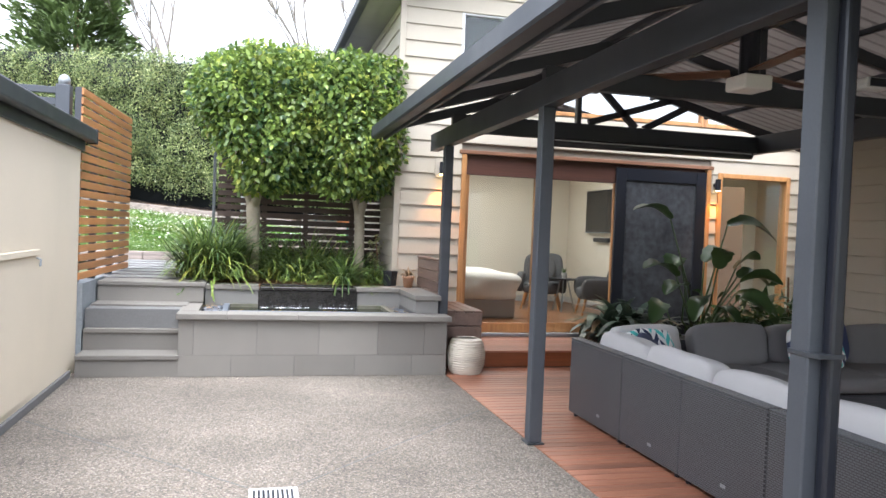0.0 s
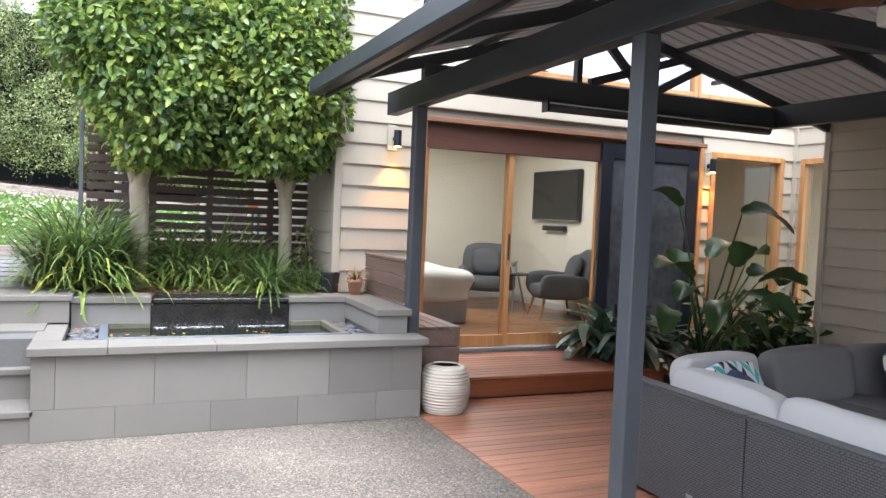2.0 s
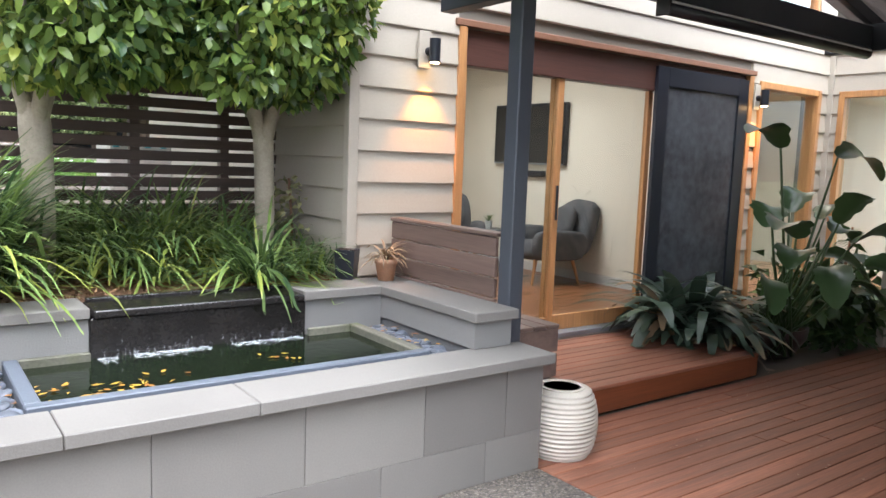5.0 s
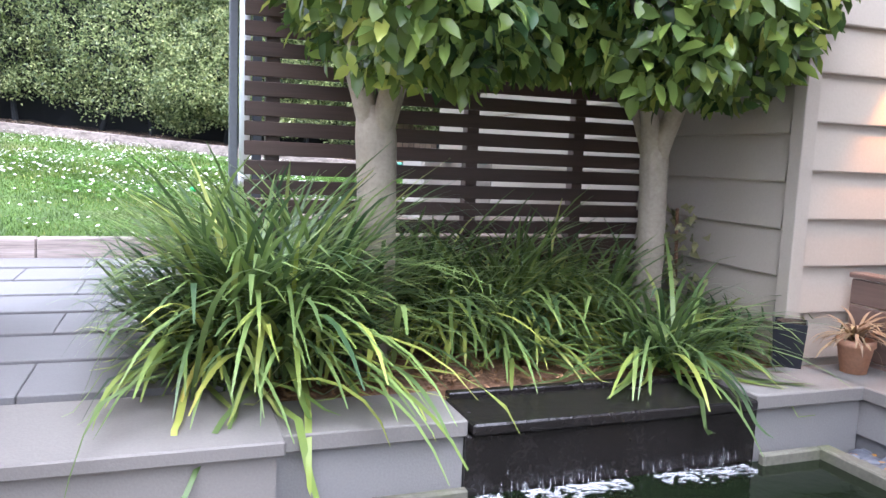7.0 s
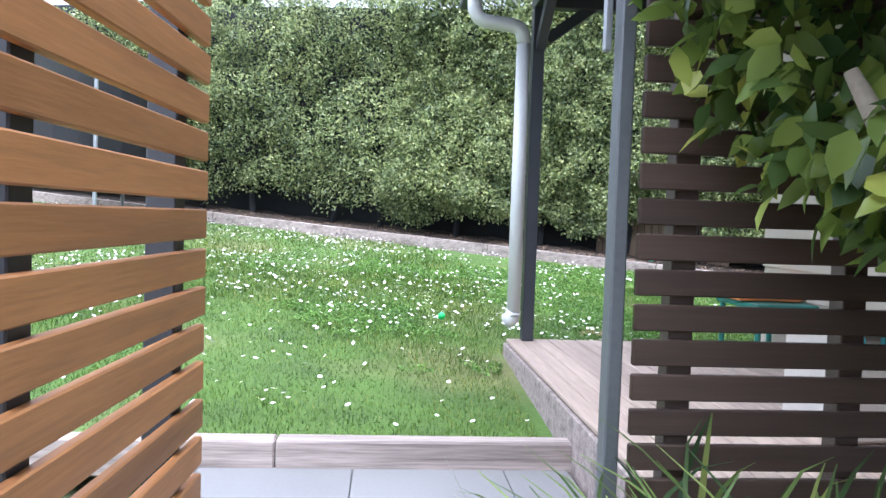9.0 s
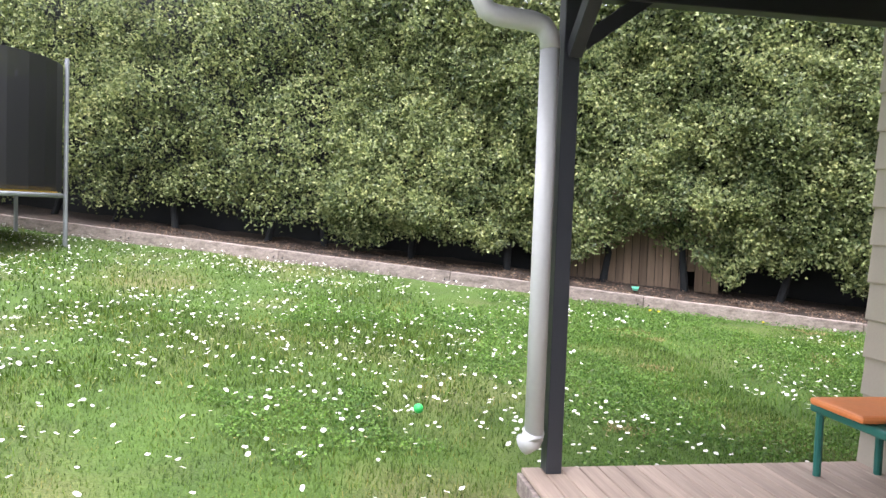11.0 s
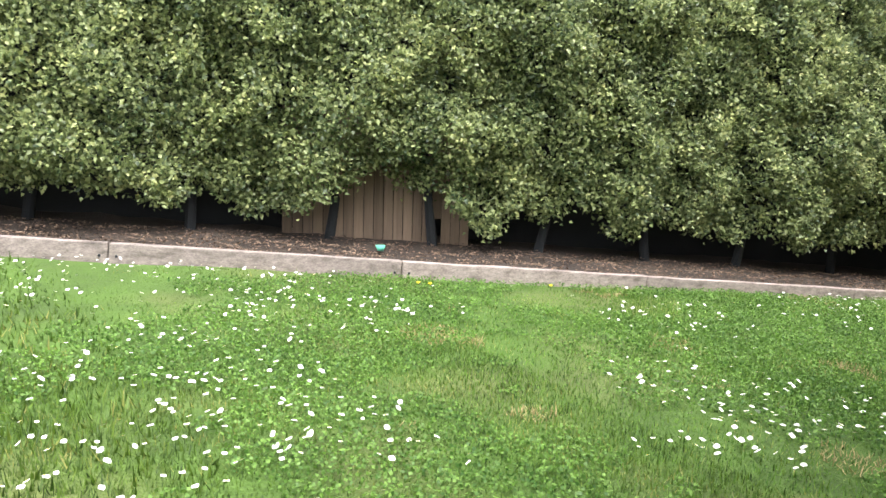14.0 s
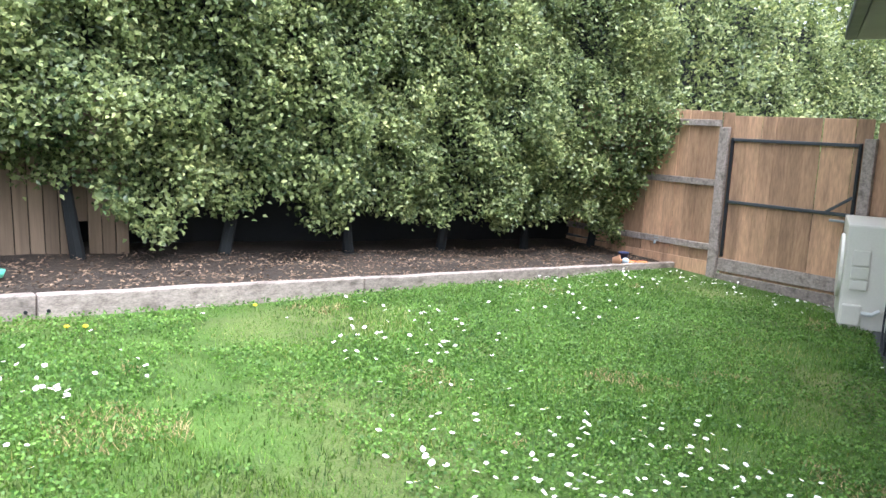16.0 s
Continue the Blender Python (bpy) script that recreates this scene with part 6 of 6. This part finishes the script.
# dry straw-coloured patches
r0 = on_lawn(rng, 60000, 0.5, 7.5, 12.9, 17.0)
r0 = r0[np.array([noise.noise(Vector((p[0] * 1.3 + 4, p[1] * 1.3, 12))) + 0.4 * noise.noise(Vector((p[0] * 5, p[1] * 5, 3))) for p in r0]) > 0.42]
kk = len(r0)
a = rng.uniform(0, 2 * np.pi, kk)
d = np.stack([np.cos(a) * 0.03, np.sin(a) * 0.03, rng.uniform(0.012, 0.04, kk)], axis=1)
s = np.stack([-np.sin(a), np.cos(a), np.zeros(kk)], axis=1) * 0.003
r0[:, 2] += 0.012
v = np.stack([r0 - s, r0 + s, r0 + d], axis=1).reshape(-1, 3)
mesh_np("dry_grass", v, np.arange(kk * 3).reshape(-1, 3), leaf_mat("straw blade", (0.22, 0.17, 0.07), (0.48, 0.38, 0.2), 0.7, 0.2), None, "dry straw patches in the lawn", "grass", "stuff")
# clover leaves
rng = np.random.default_rng(91)
r0 = on_lawn(rng, 135000, -2.5, 8.0, 12.0, 18.0)
keep = np.array([noise.noise(Vector((p[0] * 0.7 + 9, p[1] * 0.7, 2))) + 0.5 * noise.noise(Vector((p[0] * 3, p[1] * 3, 6))) for p in r0]) > 0.08 - 0.16 * np.clip(r0[:, 0] - 0.5, -1, 2)
r0 = r0[keep]
r0[:, 2] += rng.uniform(0.02, 0.05, len(r0))
v, f = leaves_np(rng, r0, np.tile(np.array([0, 0, 0.5]), (len(r0), 1)), 0.019, 0.018, 0.1, 0.2, 1)
mesh_np("clover", v, f, leaf_mat("clover leaf", (0.05, 0.125, 0.022), (0.19, 0.335, 0.064), 0.45, 0.34), None, "green clover patches in the lawn", "clover", "stuff")
# daisies
rng = np.random.default_rng(92)
r0 = on_lawn(rng, 15000, -9, 8.6, 11.0, 22)
r0 = r0[~((r0[:, 1] < 12.8) & (rng.uniform(0, 1, len(r0)) < 0.75))]
dens = np.array([noise.noise(Vector((p[0] * 0.55 + 3, p[1] * 0.55, 8))) + 0.35 * noise.noise(Vector((p[0] * 2.2, p[1] * 2.2, 4))) for p in r0])
left = np.clip((1.6 - r0[:, 0]) / 3.0, -0.25, 0.30) + 0.9 * np.exp(-((r0[:, 0] - 3.6) / 0.8) ** 2 - ((r0[:, 1] - 13.85) / 0.4) ** 2)
r0 = r0[rng.uniform(-0.25, 0.85, len(r0)) < dens + left]
k = len(r0)
r0[:, 2] += rng.uniform(0.045, 0.07, k)
R = rng.uniform(0.011, 0.018, k)
tilt = rng.normal(size=(k, 2)) * 0.25
ang = np.arange(9) * 2 * np.pi / 9
ring = np.stack([np.cos(ang), np.sin(ang)], axis=1)
v = np.zeros((k, 10, 3))
v[:, 0] = r0
for j in range(9):
    v[:, j + 1, 0] = r0[:, 0] + ring[j, 0] * R * (1.0 if j % 2 else 0.8)
    v[:, j + 1, 1] = r0[:, 1] + ring[j, 1] * R * (1.0 if j % 2 else 0.8)
    v[:, j + 1, 2] = r0[:, 2] + (tilt[:, 0] * ring[j, 0] + tilt[:, 1] * ring[j, 1]) * R + 0.002
i0 = (np.arange(k) * 10)[:, None]
f = np.concatenate([i0 + np.array([[0, 1 + j, 1 + (j + 1) % 9]]) for j in range(9)], axis=0)
mesh_np("daisies", v.reshape(-1, 3), f, mat("daisy petal", (0.85, 0.85, 0.82), 0.7, 0.03), None, "small white daisies dotting the lawn", "flowers", "stuff")
hd_ = r0.copy()
hd_[:, 2] += 0.003
v = np.zeros((k, 4, 3))
for j, (a, c_) in enumerate(((-1, -1), (1, -1), (1, 1), (-1, 1))):
    v[:, j] = hd_ + np.array([a, c_, 0]) * 0.003
mesh_np("daisy_centres", v.reshape(-1, 3), np.arange(k * 4).reshape(-1, 4), mat("daisy yellow", (0.7, 0.5, 0.04), 0.7, 0.05), None, "yellow centres of the daisies", "flowers", "stuff")
for x, y in ((2.64, 17.44), (2.72, 17.38), (3.83, 17.05)):
    o = thing("dandelion", "single yellow dandelion in the grass", "flower", (x, y, lawn_z(x, y)), group="dandelions")
    part("flower_head", lathe([(0.003, 0.04), (0.017, 0.05), (0.012, 0.058), (0.003, 0.06)], (x, y, lawn_z(x, y)), 10), mat("dandelion yellow", (0.8, 0.62, 0.02), 0.7, 0.1), o)
    part("stalk", tube([(x, y, lawn_z(x, y)), (x, y, lawn_z(x, y) + 0.045)], 0.003, n=5), M_GRASS, o)
bl = thing("ball", "small bright green ball on the lawn", "ball", (-0.55, 13.65, lawn_z(-0.55, 13.65) + 0.015))
q = bmesh.new()
bmesh.ops.create_icosphere(q, subdivisions=3, radius=0.03, matrix=Matrix.Translation((0, 0, 0.03)))
for v_ in q.verts:
    if abs(v_.co.x) < 0.004:
        v_.co.x, v_.co.y, v_.co.z = v_.co.x, v_.co.y * 0.97, 0.03 + (v_.co.z - 0.03) * 0.97
part("shell", q, mat("green plastic", (0.03, 0.5, 0.12), 0.4, 0.05), bl, smooth=True, local=True)

# toys in the corner of the bed
M_ORANGE = mat("orange plastic", (0.75, 0.25, 0.08), 0.45, 0.1)
for i, (u, v_, cat, col, r) in enumerate(((5.9, 0.12, "toy pot", M_TERRA, 0.05), (6.12, 0.10, "toy ball", M_WHITE, 0.04), (6.25, 0.14, "toy spade", M_ORANGE, 0.05), (6.45, 0.1, "toy rake", M_ORANGE, 0.05), (6.35, 0.3, "toy bucket", M_NAVY, 0.06))):
    p = yard(u, v_, bed_z(u) + 0.17)
    o = thing(cat.replace(" ", "_"), ("small terracotta flower pot lying in the bed", "small pale blue toy ball in the bed", "orange toy spade in the bed", "orange toy rake in the bed", "purple toy bucket in the bed")[i], cat, tuple(p), 30 * i)
    if i in (0, 4):
        q = lathe([(r * 0.6, 0), (r, r * 1.5), (r * 1.1, r * 1.5), (r * 1.1, r * 1.8), (r * 0.9, r * 1.8), (r * 0.5, 0.02)], (0, 0, 0), 20)
        if i == 0:
            q.transform(pose(0, 0, 0.05, 80, 0, 20))
        part("body", q, col, o, smooth=True, local=True)
    elif i == 1:
        q = bmesh.new()
        bmesh.ops.create_icosphere(q, subdivisions=2, radius=r, matrix=Matrix.Translation((0, 0, r)))
        part("shell", q, mat("pale blue plastic", (0.5, 0.6, 0.7), 0.4, 0.1), o, smooth=True, local=True)
    else:
        part("blade", cushion(0.12, 0.09, 0.03, 5, 0.3), col, o, smooth=True, local=True)
        part("handle", tube([(0.05, 0, 0.015), (0.2, 0.02, 0.02)], 0.012, n=8), col, o, local=True)
gt = thing("toy_scoop", "mint green plastic scoop in the bed", "toy", tuple(yard(-0.1, 0.6, bed_z(-0.1) + 0.19)), 20)
part("cup", lathe([(0.03, 0), (0.05, 0.05), (0.045, 0.05), (0.025, 0.01)], (0, 0, 0), 16), mat("mint plastic", (0.15, 0.6, 0.42), 0.4, 0.05), gt, smooth=True, local=True)

# ---------------------------------------------------------------- rear deck and veranda
rd = part("rear_deck_floor", box(-0.17, 9.6, 0.85, 1.55, 12.57, 1.075), M_BACK, None, "weathered pale timber rear deck", category="deck", kind="structure")
DECKS2 = (rd, -0.2, 1.56, 9.6, 12.6, 1.10)
part("deck_edge_board", box(-0.215, 9.5, 0.70, -0.19, 12.62, 1.07, 0.004), M_SLEEPER, None, "pale timber deck edge board", category="trim", kind="structure")
part("deck_front_board", box(-0.19, 12.602, 0.93, 1.56, 12.625, 1.07, 0.004), M_SLEEPER, None, "pale timber deck front board", category="trim", kind="structure")
rp = thing("rear_post", "charcoal timber post of the rear veranda", "post", (-0.067, 12.545, 1.1))
part("shaft", box(-0.112, 12.50, 1.1, -0.038, 12.59, 3.25, 0.004), M_STEEL, rp)
part("brace", beam((-0.067, 12.50, 3.0), (-0.067, 12.1, 3.33), 0.06, 0.07), M_STEEL, rp)
part("brace", beam((-0.02, 12.545, 3.05), (0.35, 12.545, 3.33), 0.06, 0.07), M_STEEL, rp)
rv = thing("rear_veranda_roof", "charcoal roof and fascia of the rear veranda", "roof", (0.6, 11.5, 3.0))
part("beam", box(-0.11, 9.8, 3.25, -0.02, 12.6, 3.41, 0.004), M_STEEL, rv)
part("beam", box(-0.018, 12.5, 3.25, 1.56, 12.59, 3.41, 0.004), M_STEEL, rv)
part("roof_sheet", box(-0.45, 9.7, 3.415, 1.56, 12.85, 3.45), M_STEEL, rv)
part("gutter", box(-0.56, 9.7, 3.31, -0.45, 12.9, 3.43, 0.012), M_STEEL, rv)
dp = thing("downpipe", "white round plastic downpipe with elbows", "downpipe", (-0.174, 12.51, 1.22))
part("pipe", tube([(-0.174, 12.51, 1.26), (-0.174, 12.51, 3.02)], 0.044, n=20), M_WHITE, dp, smooth=True)
part("elbow", tube([(-0.174 - dx, 12.51, 3.01 + dz) for dx, dz in ((0, 0), (0.006, 0.06), (0.036, 0.10), (0.086, 0.115), (0.246, 0.13), (0.296, 0.15), (0.321, 0.20), (0.326, 0.31))], 0.046, n=16), M_WHITE, dp, smooth=True)
part("shoe", tube([(-0.174, 12.51, 1.30), (-0.18, 12.525, 1.25), (-0.21, 12.55, 1.225)], 0.05, n=16), M_WHITE, dp, smooth=True)
# small table with toy on the rear deck
tb = thing("kids_table", "green-legged low table with an orange top", "table", (1.35, 12.2, 1.1))
M_GREENP = mat("green plastic leg", (0.02, 0.16, 0.13), 0.4, 0.1)
part("tabletop", box(1.15, 11.9, 1.40, 1.53, 12.45, 1.44, 0.012, seg=2), M_GREENP, tb)
for x in (1.18, 1.50):
    for y in (11.94, 12.41):
        part("leg", tube([(x, y, 1.10), (x, y, 1.40)], 0.018, n=8), M_GREENP, tb)
og = thing("toy_box", "orange plastic toy tray on the low table", "toy", (1.3, 12.3, 1.44))
part("tray", box(1.11, 12.05, 1.445, 1.51, 12.4, 1.48, 0.014, seg=2), M_ORANGE, og)
rbx = thing("storage_crate", "pale storage crate with teal stripes on the deck", "crate", (0.7, 10.6, 1.1))
M_TEAL = mat("teal plastic", (0.05, 0.25, 0.27), 0.4, 0.1)
M_ACW0 = mat("ivory plastic", (0.5, 0.47, 0.42), 0.5, 0.08)
part("body", box(0.65, 10.3, 1.102, 1.1, 10.7, 1.50, 0.015), M_ACW0, rbx)
part("lid", box(0.63, 10.28, 1.502, 1.12, 10.72, 1.54, 0.012), M_ACW0, rbx)
for i in range(4):
    part("stripe", box(0.68 + 0.11 * i, 10.275, 1.46, 0.72 + 0.11 * i, 10.296, 1.50), M_TEAL, rbx)

# trampoline beyond the screen
tr = thing("trampoline", "round trampoline with black net and yellow pad", "trampoline", (-6.08, 19.6, lawn_z(-6.08, 19.6)))
cx, cy, cz = -6.08, 19.6, lawn_z(-6.08, 19.6)
circ = [(cx + 1.55 * math.cos(a * math.pi / 16), cy + 1.55 * math.sin(a * math.pi / 16)) for a in range(33)]
part("rim", tube([(x, y, cz + 0.65) for x, y in circ], 0.03, n=8), M_GREYFENCE, tr)
part("pad", tube([(cx + (x - cx) * 0.93, cy + (y - cy) * 0.93, cz + 0.69) for x, y in circ], 0.06, n=8), mat("yellow pad", (0.7, 0.45, 0.05), 0.5, 0.1), tr)
part("mat", tube([(cx, cy, cz + 0.64), (cx, cy, cz + 0.65)], 1.4, n=32), M_BLACK, tr)
q = bmesh.new()
lo = [q.verts.new((x, y, cz + 0.7)) for x, y in circ[:-1]]
hi = [q.verts.new((x, y, cz + 2.35)) for x, y in circ[:-1]]
for i in range(32):
    q.faces.new((lo[i], lo[(i + 1) % 32], hi[(i + 1) % 32], hi[i]))
netm = bpy.data.materials.new("black net")
netm.use_nodes = True
netm.node_tree.nodes["Principled BSDF"].inputs["Base Color"].default_value = (0.01, 0.01, 0.012, 1)
netm.node_tree.nodes["Principled BSDF"].inputs["Alpha"].default_value = 0.93
part("net", q, netm, tr)
for i in range(6):
    a = i * math.pi / 3 + 0.2
    x, y = cx + 1.6 * math.cos(a), cy + 1.6 * math.sin(a)
    part("pole", tube([(x, y, lawn_z(x, y)), (x, y, cz + 2.45)], 0.03, n=8), M_GREYFENCE, tr)

# air conditioner, hose and drain by the rear wall
M_ACW = mat("cream enamel", (0.68, 0.66, 0.60), 0.45, 0.05, 3, 60, 0.03, stain=(0.55, 0.52, 0.45))
ax, ay, az = 7.30, 12.98, 0.72
ac = thing("air_conditioner", "cream outdoor air conditioner unit on a slab", "air conditioner", (ax, ay, az))
part("slab", box(ax - 0.08, ay - 0.13, az - 0.06, ax + 1.0, ay + 0.42, az - 0.0, 0.01), M_CAP, ac)
acc = part("casing", box(ax, ay - 0.11, az + 0.04, ax + 0.9, ay + 0.32, az + 0.98, 0.015, seg=2), M_ACW, ac)
part("foot", box(ax + 0.05, ay + 0.03, az, ax + 0.12, ay + 0.3, az + 0.04), M_ACW, ac)
part("foot", box(ax + 0.78, ay + 0.03, az, ax + 0.85, ay + 0.3, az + 0.04), M_ACW, ac)
part("fan_grille", tube([(ax + 0.4, ay + 0.322, az + 0.55), (ax + 0.4, ay + 0.35, az + 0.55)], 0.3, n=28), M_ACW, acc)
for z0, z1 in ((0.62, 0.76), (0.50, 0.61), (0.40, 0.49)):
    part("side_cover", box(ax - 0.025, ay + 0.12, az + z0, ax - 0.001, ay + 0.26, az + z1, 0.01, seg=2), M_ACW, acc)
part("valve_cover", box(ax - 0.045, ay + 0.14, az + 0.08, ax - 0.001, ay + 0.30, az + 0.27, 0.015, seg=2), M_ACW, acc)
part("pipe", tube([(ax - 0.02, ay + 0.14, az + 0.2), (ax - 0.05, ay + 0.06, az + 0.2), (ax - 0.04, ay + 0.0, az + 0.24)], 0.02, n=8), M_WHITE, ac)
hs = thing("garden_hose", "coiled black garden hose on the rear wall", "hose", (6.45, 12.88, 0.98))
for i in range(6):
    r = 0.15 + 0.014 * i
    part("coil", tube([(6.45 + 0.012 * i + r * 0.85 * math.cos(a * math.pi / 12), 12.88 + 0.022 * i, 1.0 + 1.3 * r * math.sin(a * math.pi / 12)) for a in range(25)], 0.009, n=6), M_BLACK, hs, smooth=True)
ch = thing("channel_drain", "black slotted channel drain along the rear wall", "drain", (5.5, 13.1, 0.85))
for i in range(6):
    x0 = 2.2 + 0.85 * i
    q = box(x0, 12.85, lawn_z(x0, 13) - 0.05, x0 + 0.84, 13.01, lawn_z(x0, 13) + 0.008, 0.003)
    part("grate", q, M_STEEL, ch)

rp_ = thing("boundary_post", "blue-grey round-capped post with rails behind the shed", "post", (-1.70, 7.46, 0.7))
part("shaft", box(-1.76, 7.40, 0.7, -1.64, 7.52, 2.57, 0.004), M_POST, rp_)
part("cap", lathe([(0.05, 2.57), (0.05, 2.63), (0.03, 2.66), (0.002, 2.67)], (-1.70, 7.46, 0), 18), M_GREYFENCE, rp_, smooth=True)
for z in (2.42, 2.52):
    part("rail", beam((-1.76, 7.46, z), (-2.8, 7.46, z), 0.05, 0.06), M_POST, rp_)

# ---------------------------------------------------------------- pieces: paving, tiles, boards
def pieces(parent, name, material, rects, axis_mesh):
    """Objects of one shape family on shared meshes."""
    cache = {}
    for at, size in rects:
        key = tuple(round(s, 3) for s in size)
        if key not in cache:
            q = axis_mesh(*key)
            me = bpy.data.meshes.new(name)
            q.to_mesh(me)
            q.free()
            me.materials.append(material)
            cache[key] = me
        o = new(name, cache[key])
        o.parent = parent
        o.matrix_basis = BASE[parent].inverted() @ Matrix.Translation(at)
    return cache


# landing pavers
rects = []
for j in range(7):
    for i in range(4):
        y0 = 8.37 + 0.345 * j
        x0 = -1.74 + 0.62 * i - (0.31 if j % 2 else 0)
        x1 = min(x0 + 0.617, -0.49 if y0 < 9.5 else -0.23)
        x0 = max(x0, -1.75)
        if x1 - x0 > 0.05:
            rects.append(((x0, y0, landing_z(y0) - 0.04), (x1 - x0, 0.342, 0.04)))
pieces(landing, "paver", mat("pale landing paver", (0.168, 0.166, 0.165), 0.8, 0.1, 2.5, 130, 0.25, per=0.05, stain=(0.155, 0.152, 0.148), stain_amount=0.5), rects, lambda w, d, h: box(0, 0, 0, w, d, h, 0.003))
# pond front tiles
rects = []
x = XP0
for w in (0.13, 0.55, 0.56, 0.55, 0.45, 0.226):
    rects.append(((x + 0.001, YP0, 0.196), (w - 0.002, 0.012, 0.3235)))
    x += w
x = XP0
for w in (0.46, 0.56, 0.56, 0.55, 0.336):
    rects.append(((x + 0.001, YP0, 0.001), (w - 0.002, 0.012, 0.1935)))
    x += w
pieces(pool, "tile", M_BLUE2, rects, lambda w, d, h: box(0, 0, 0, w, d, h, 0.002))
rects = [((XP1 - 0.012, YP0 + 0.012 + 0.5 * i, 0.001), (0.012, 0.496, 0.516)) for i in range(2)]
pieces(pool, "tile", M_BLUE2, rects, lambda w, d, h: box(0, 0, 0, w, d, h, 0.002))
# deck boards
for parent, x0, x1, y0, y1, z in DECKS:
    rects, y = [], y0
    while y < y1 - 0.03:
        w = min(0.088, y1 - y)
        cut = x0 + (x1 - x0) * rr.uniform(0.3, 0.7) if parent is deck_base else None
        spans = ((x0, cut - 0.002), (cut + 0.002, x1)) if cut else ((x0, x1),)
        for a, c in spans:
            rects.append(((a, y, z - 0.022), (c - a, w, 0.022)))
        y += 0.093
    pieces(parent, "board", M_DECK, rects, lambda w, d, h: box(0, 0, 0, w, d, h, 0.003))
rects, x = [], DECKS2[1]
while x < DECKS2[2] - 0.03:
    rects.append(((x, DECKS2[3], 1.078), (0.088, DECKS2[4] - DECKS2[3], 0.022)))
    x += 0.093
pieces(rd, "board", wood_mat("weathered deck board", (0.42, 0.33, 0.27), (0.3, 0.23, 0.19), 0.7, 1, 0.12), rects, lambda w, d, h: box(0, 0, 0, w, d, h, 0.003))


# weatherboards: a lapped board's section runs thin at the top, thick at the foot
def lap(w, h):
    q = bmesh.new()
    sec = ((0, 0), (-0.034, 0), (-0.036, 0.006), (-0.018, h), (0, h))
    A = [q.verts.new((0, y, z)) for y, z in sec]
    B = [q.verts.new((w, y, z)) for y, z in sec]
    for i in range(5):
        j = (i + 1) % 5
        q.faces.new((A[i], A[j], B[j], B[i]))
    q.faces.new(A[::-1]), q.faces.new(B)
    bmesh.ops.recalc_face_normals(q, faces=q.faces)
    return q


PITCH = 0.186
for wall, m, length, z0, z1, holes in BOARDS:
    z, cache = z0, {}
    while z < z1 - 0.02:
        h = min(PITCH + 0.012, z1 - z)
        spans = [(0.0, length)]
        for hu0, hu1, hz0, hz1 in holes:
            if hz0 < z + h - 0.03 and hz1 > z + 0.03:
                nxt = []
                for a, c in spans:
                    if hu0 > a:
                        nxt.append((a, min(c, hu0)))
                    if hu1 < c:
                        nxt.append((max(a, hu1), c))
                spans = [(a, c) for a, c in nxt if c - a > 0.02]
        for a, c in spans:
            key = (round(c - a, 3), round(h, 3))
            if key not in cache:
                q = lap(*key)
                me = bpy.data.meshes.new("board")
                q.to_mesh(me)
                q.free()
                me.materials.append(M_BOARD)
                cache[key] = me
            o = new("board", cache[key])
            o.parent = wall
            o.matrix_basis = m @ Matrix.Translation((a, 0, z))
        z += PITCH
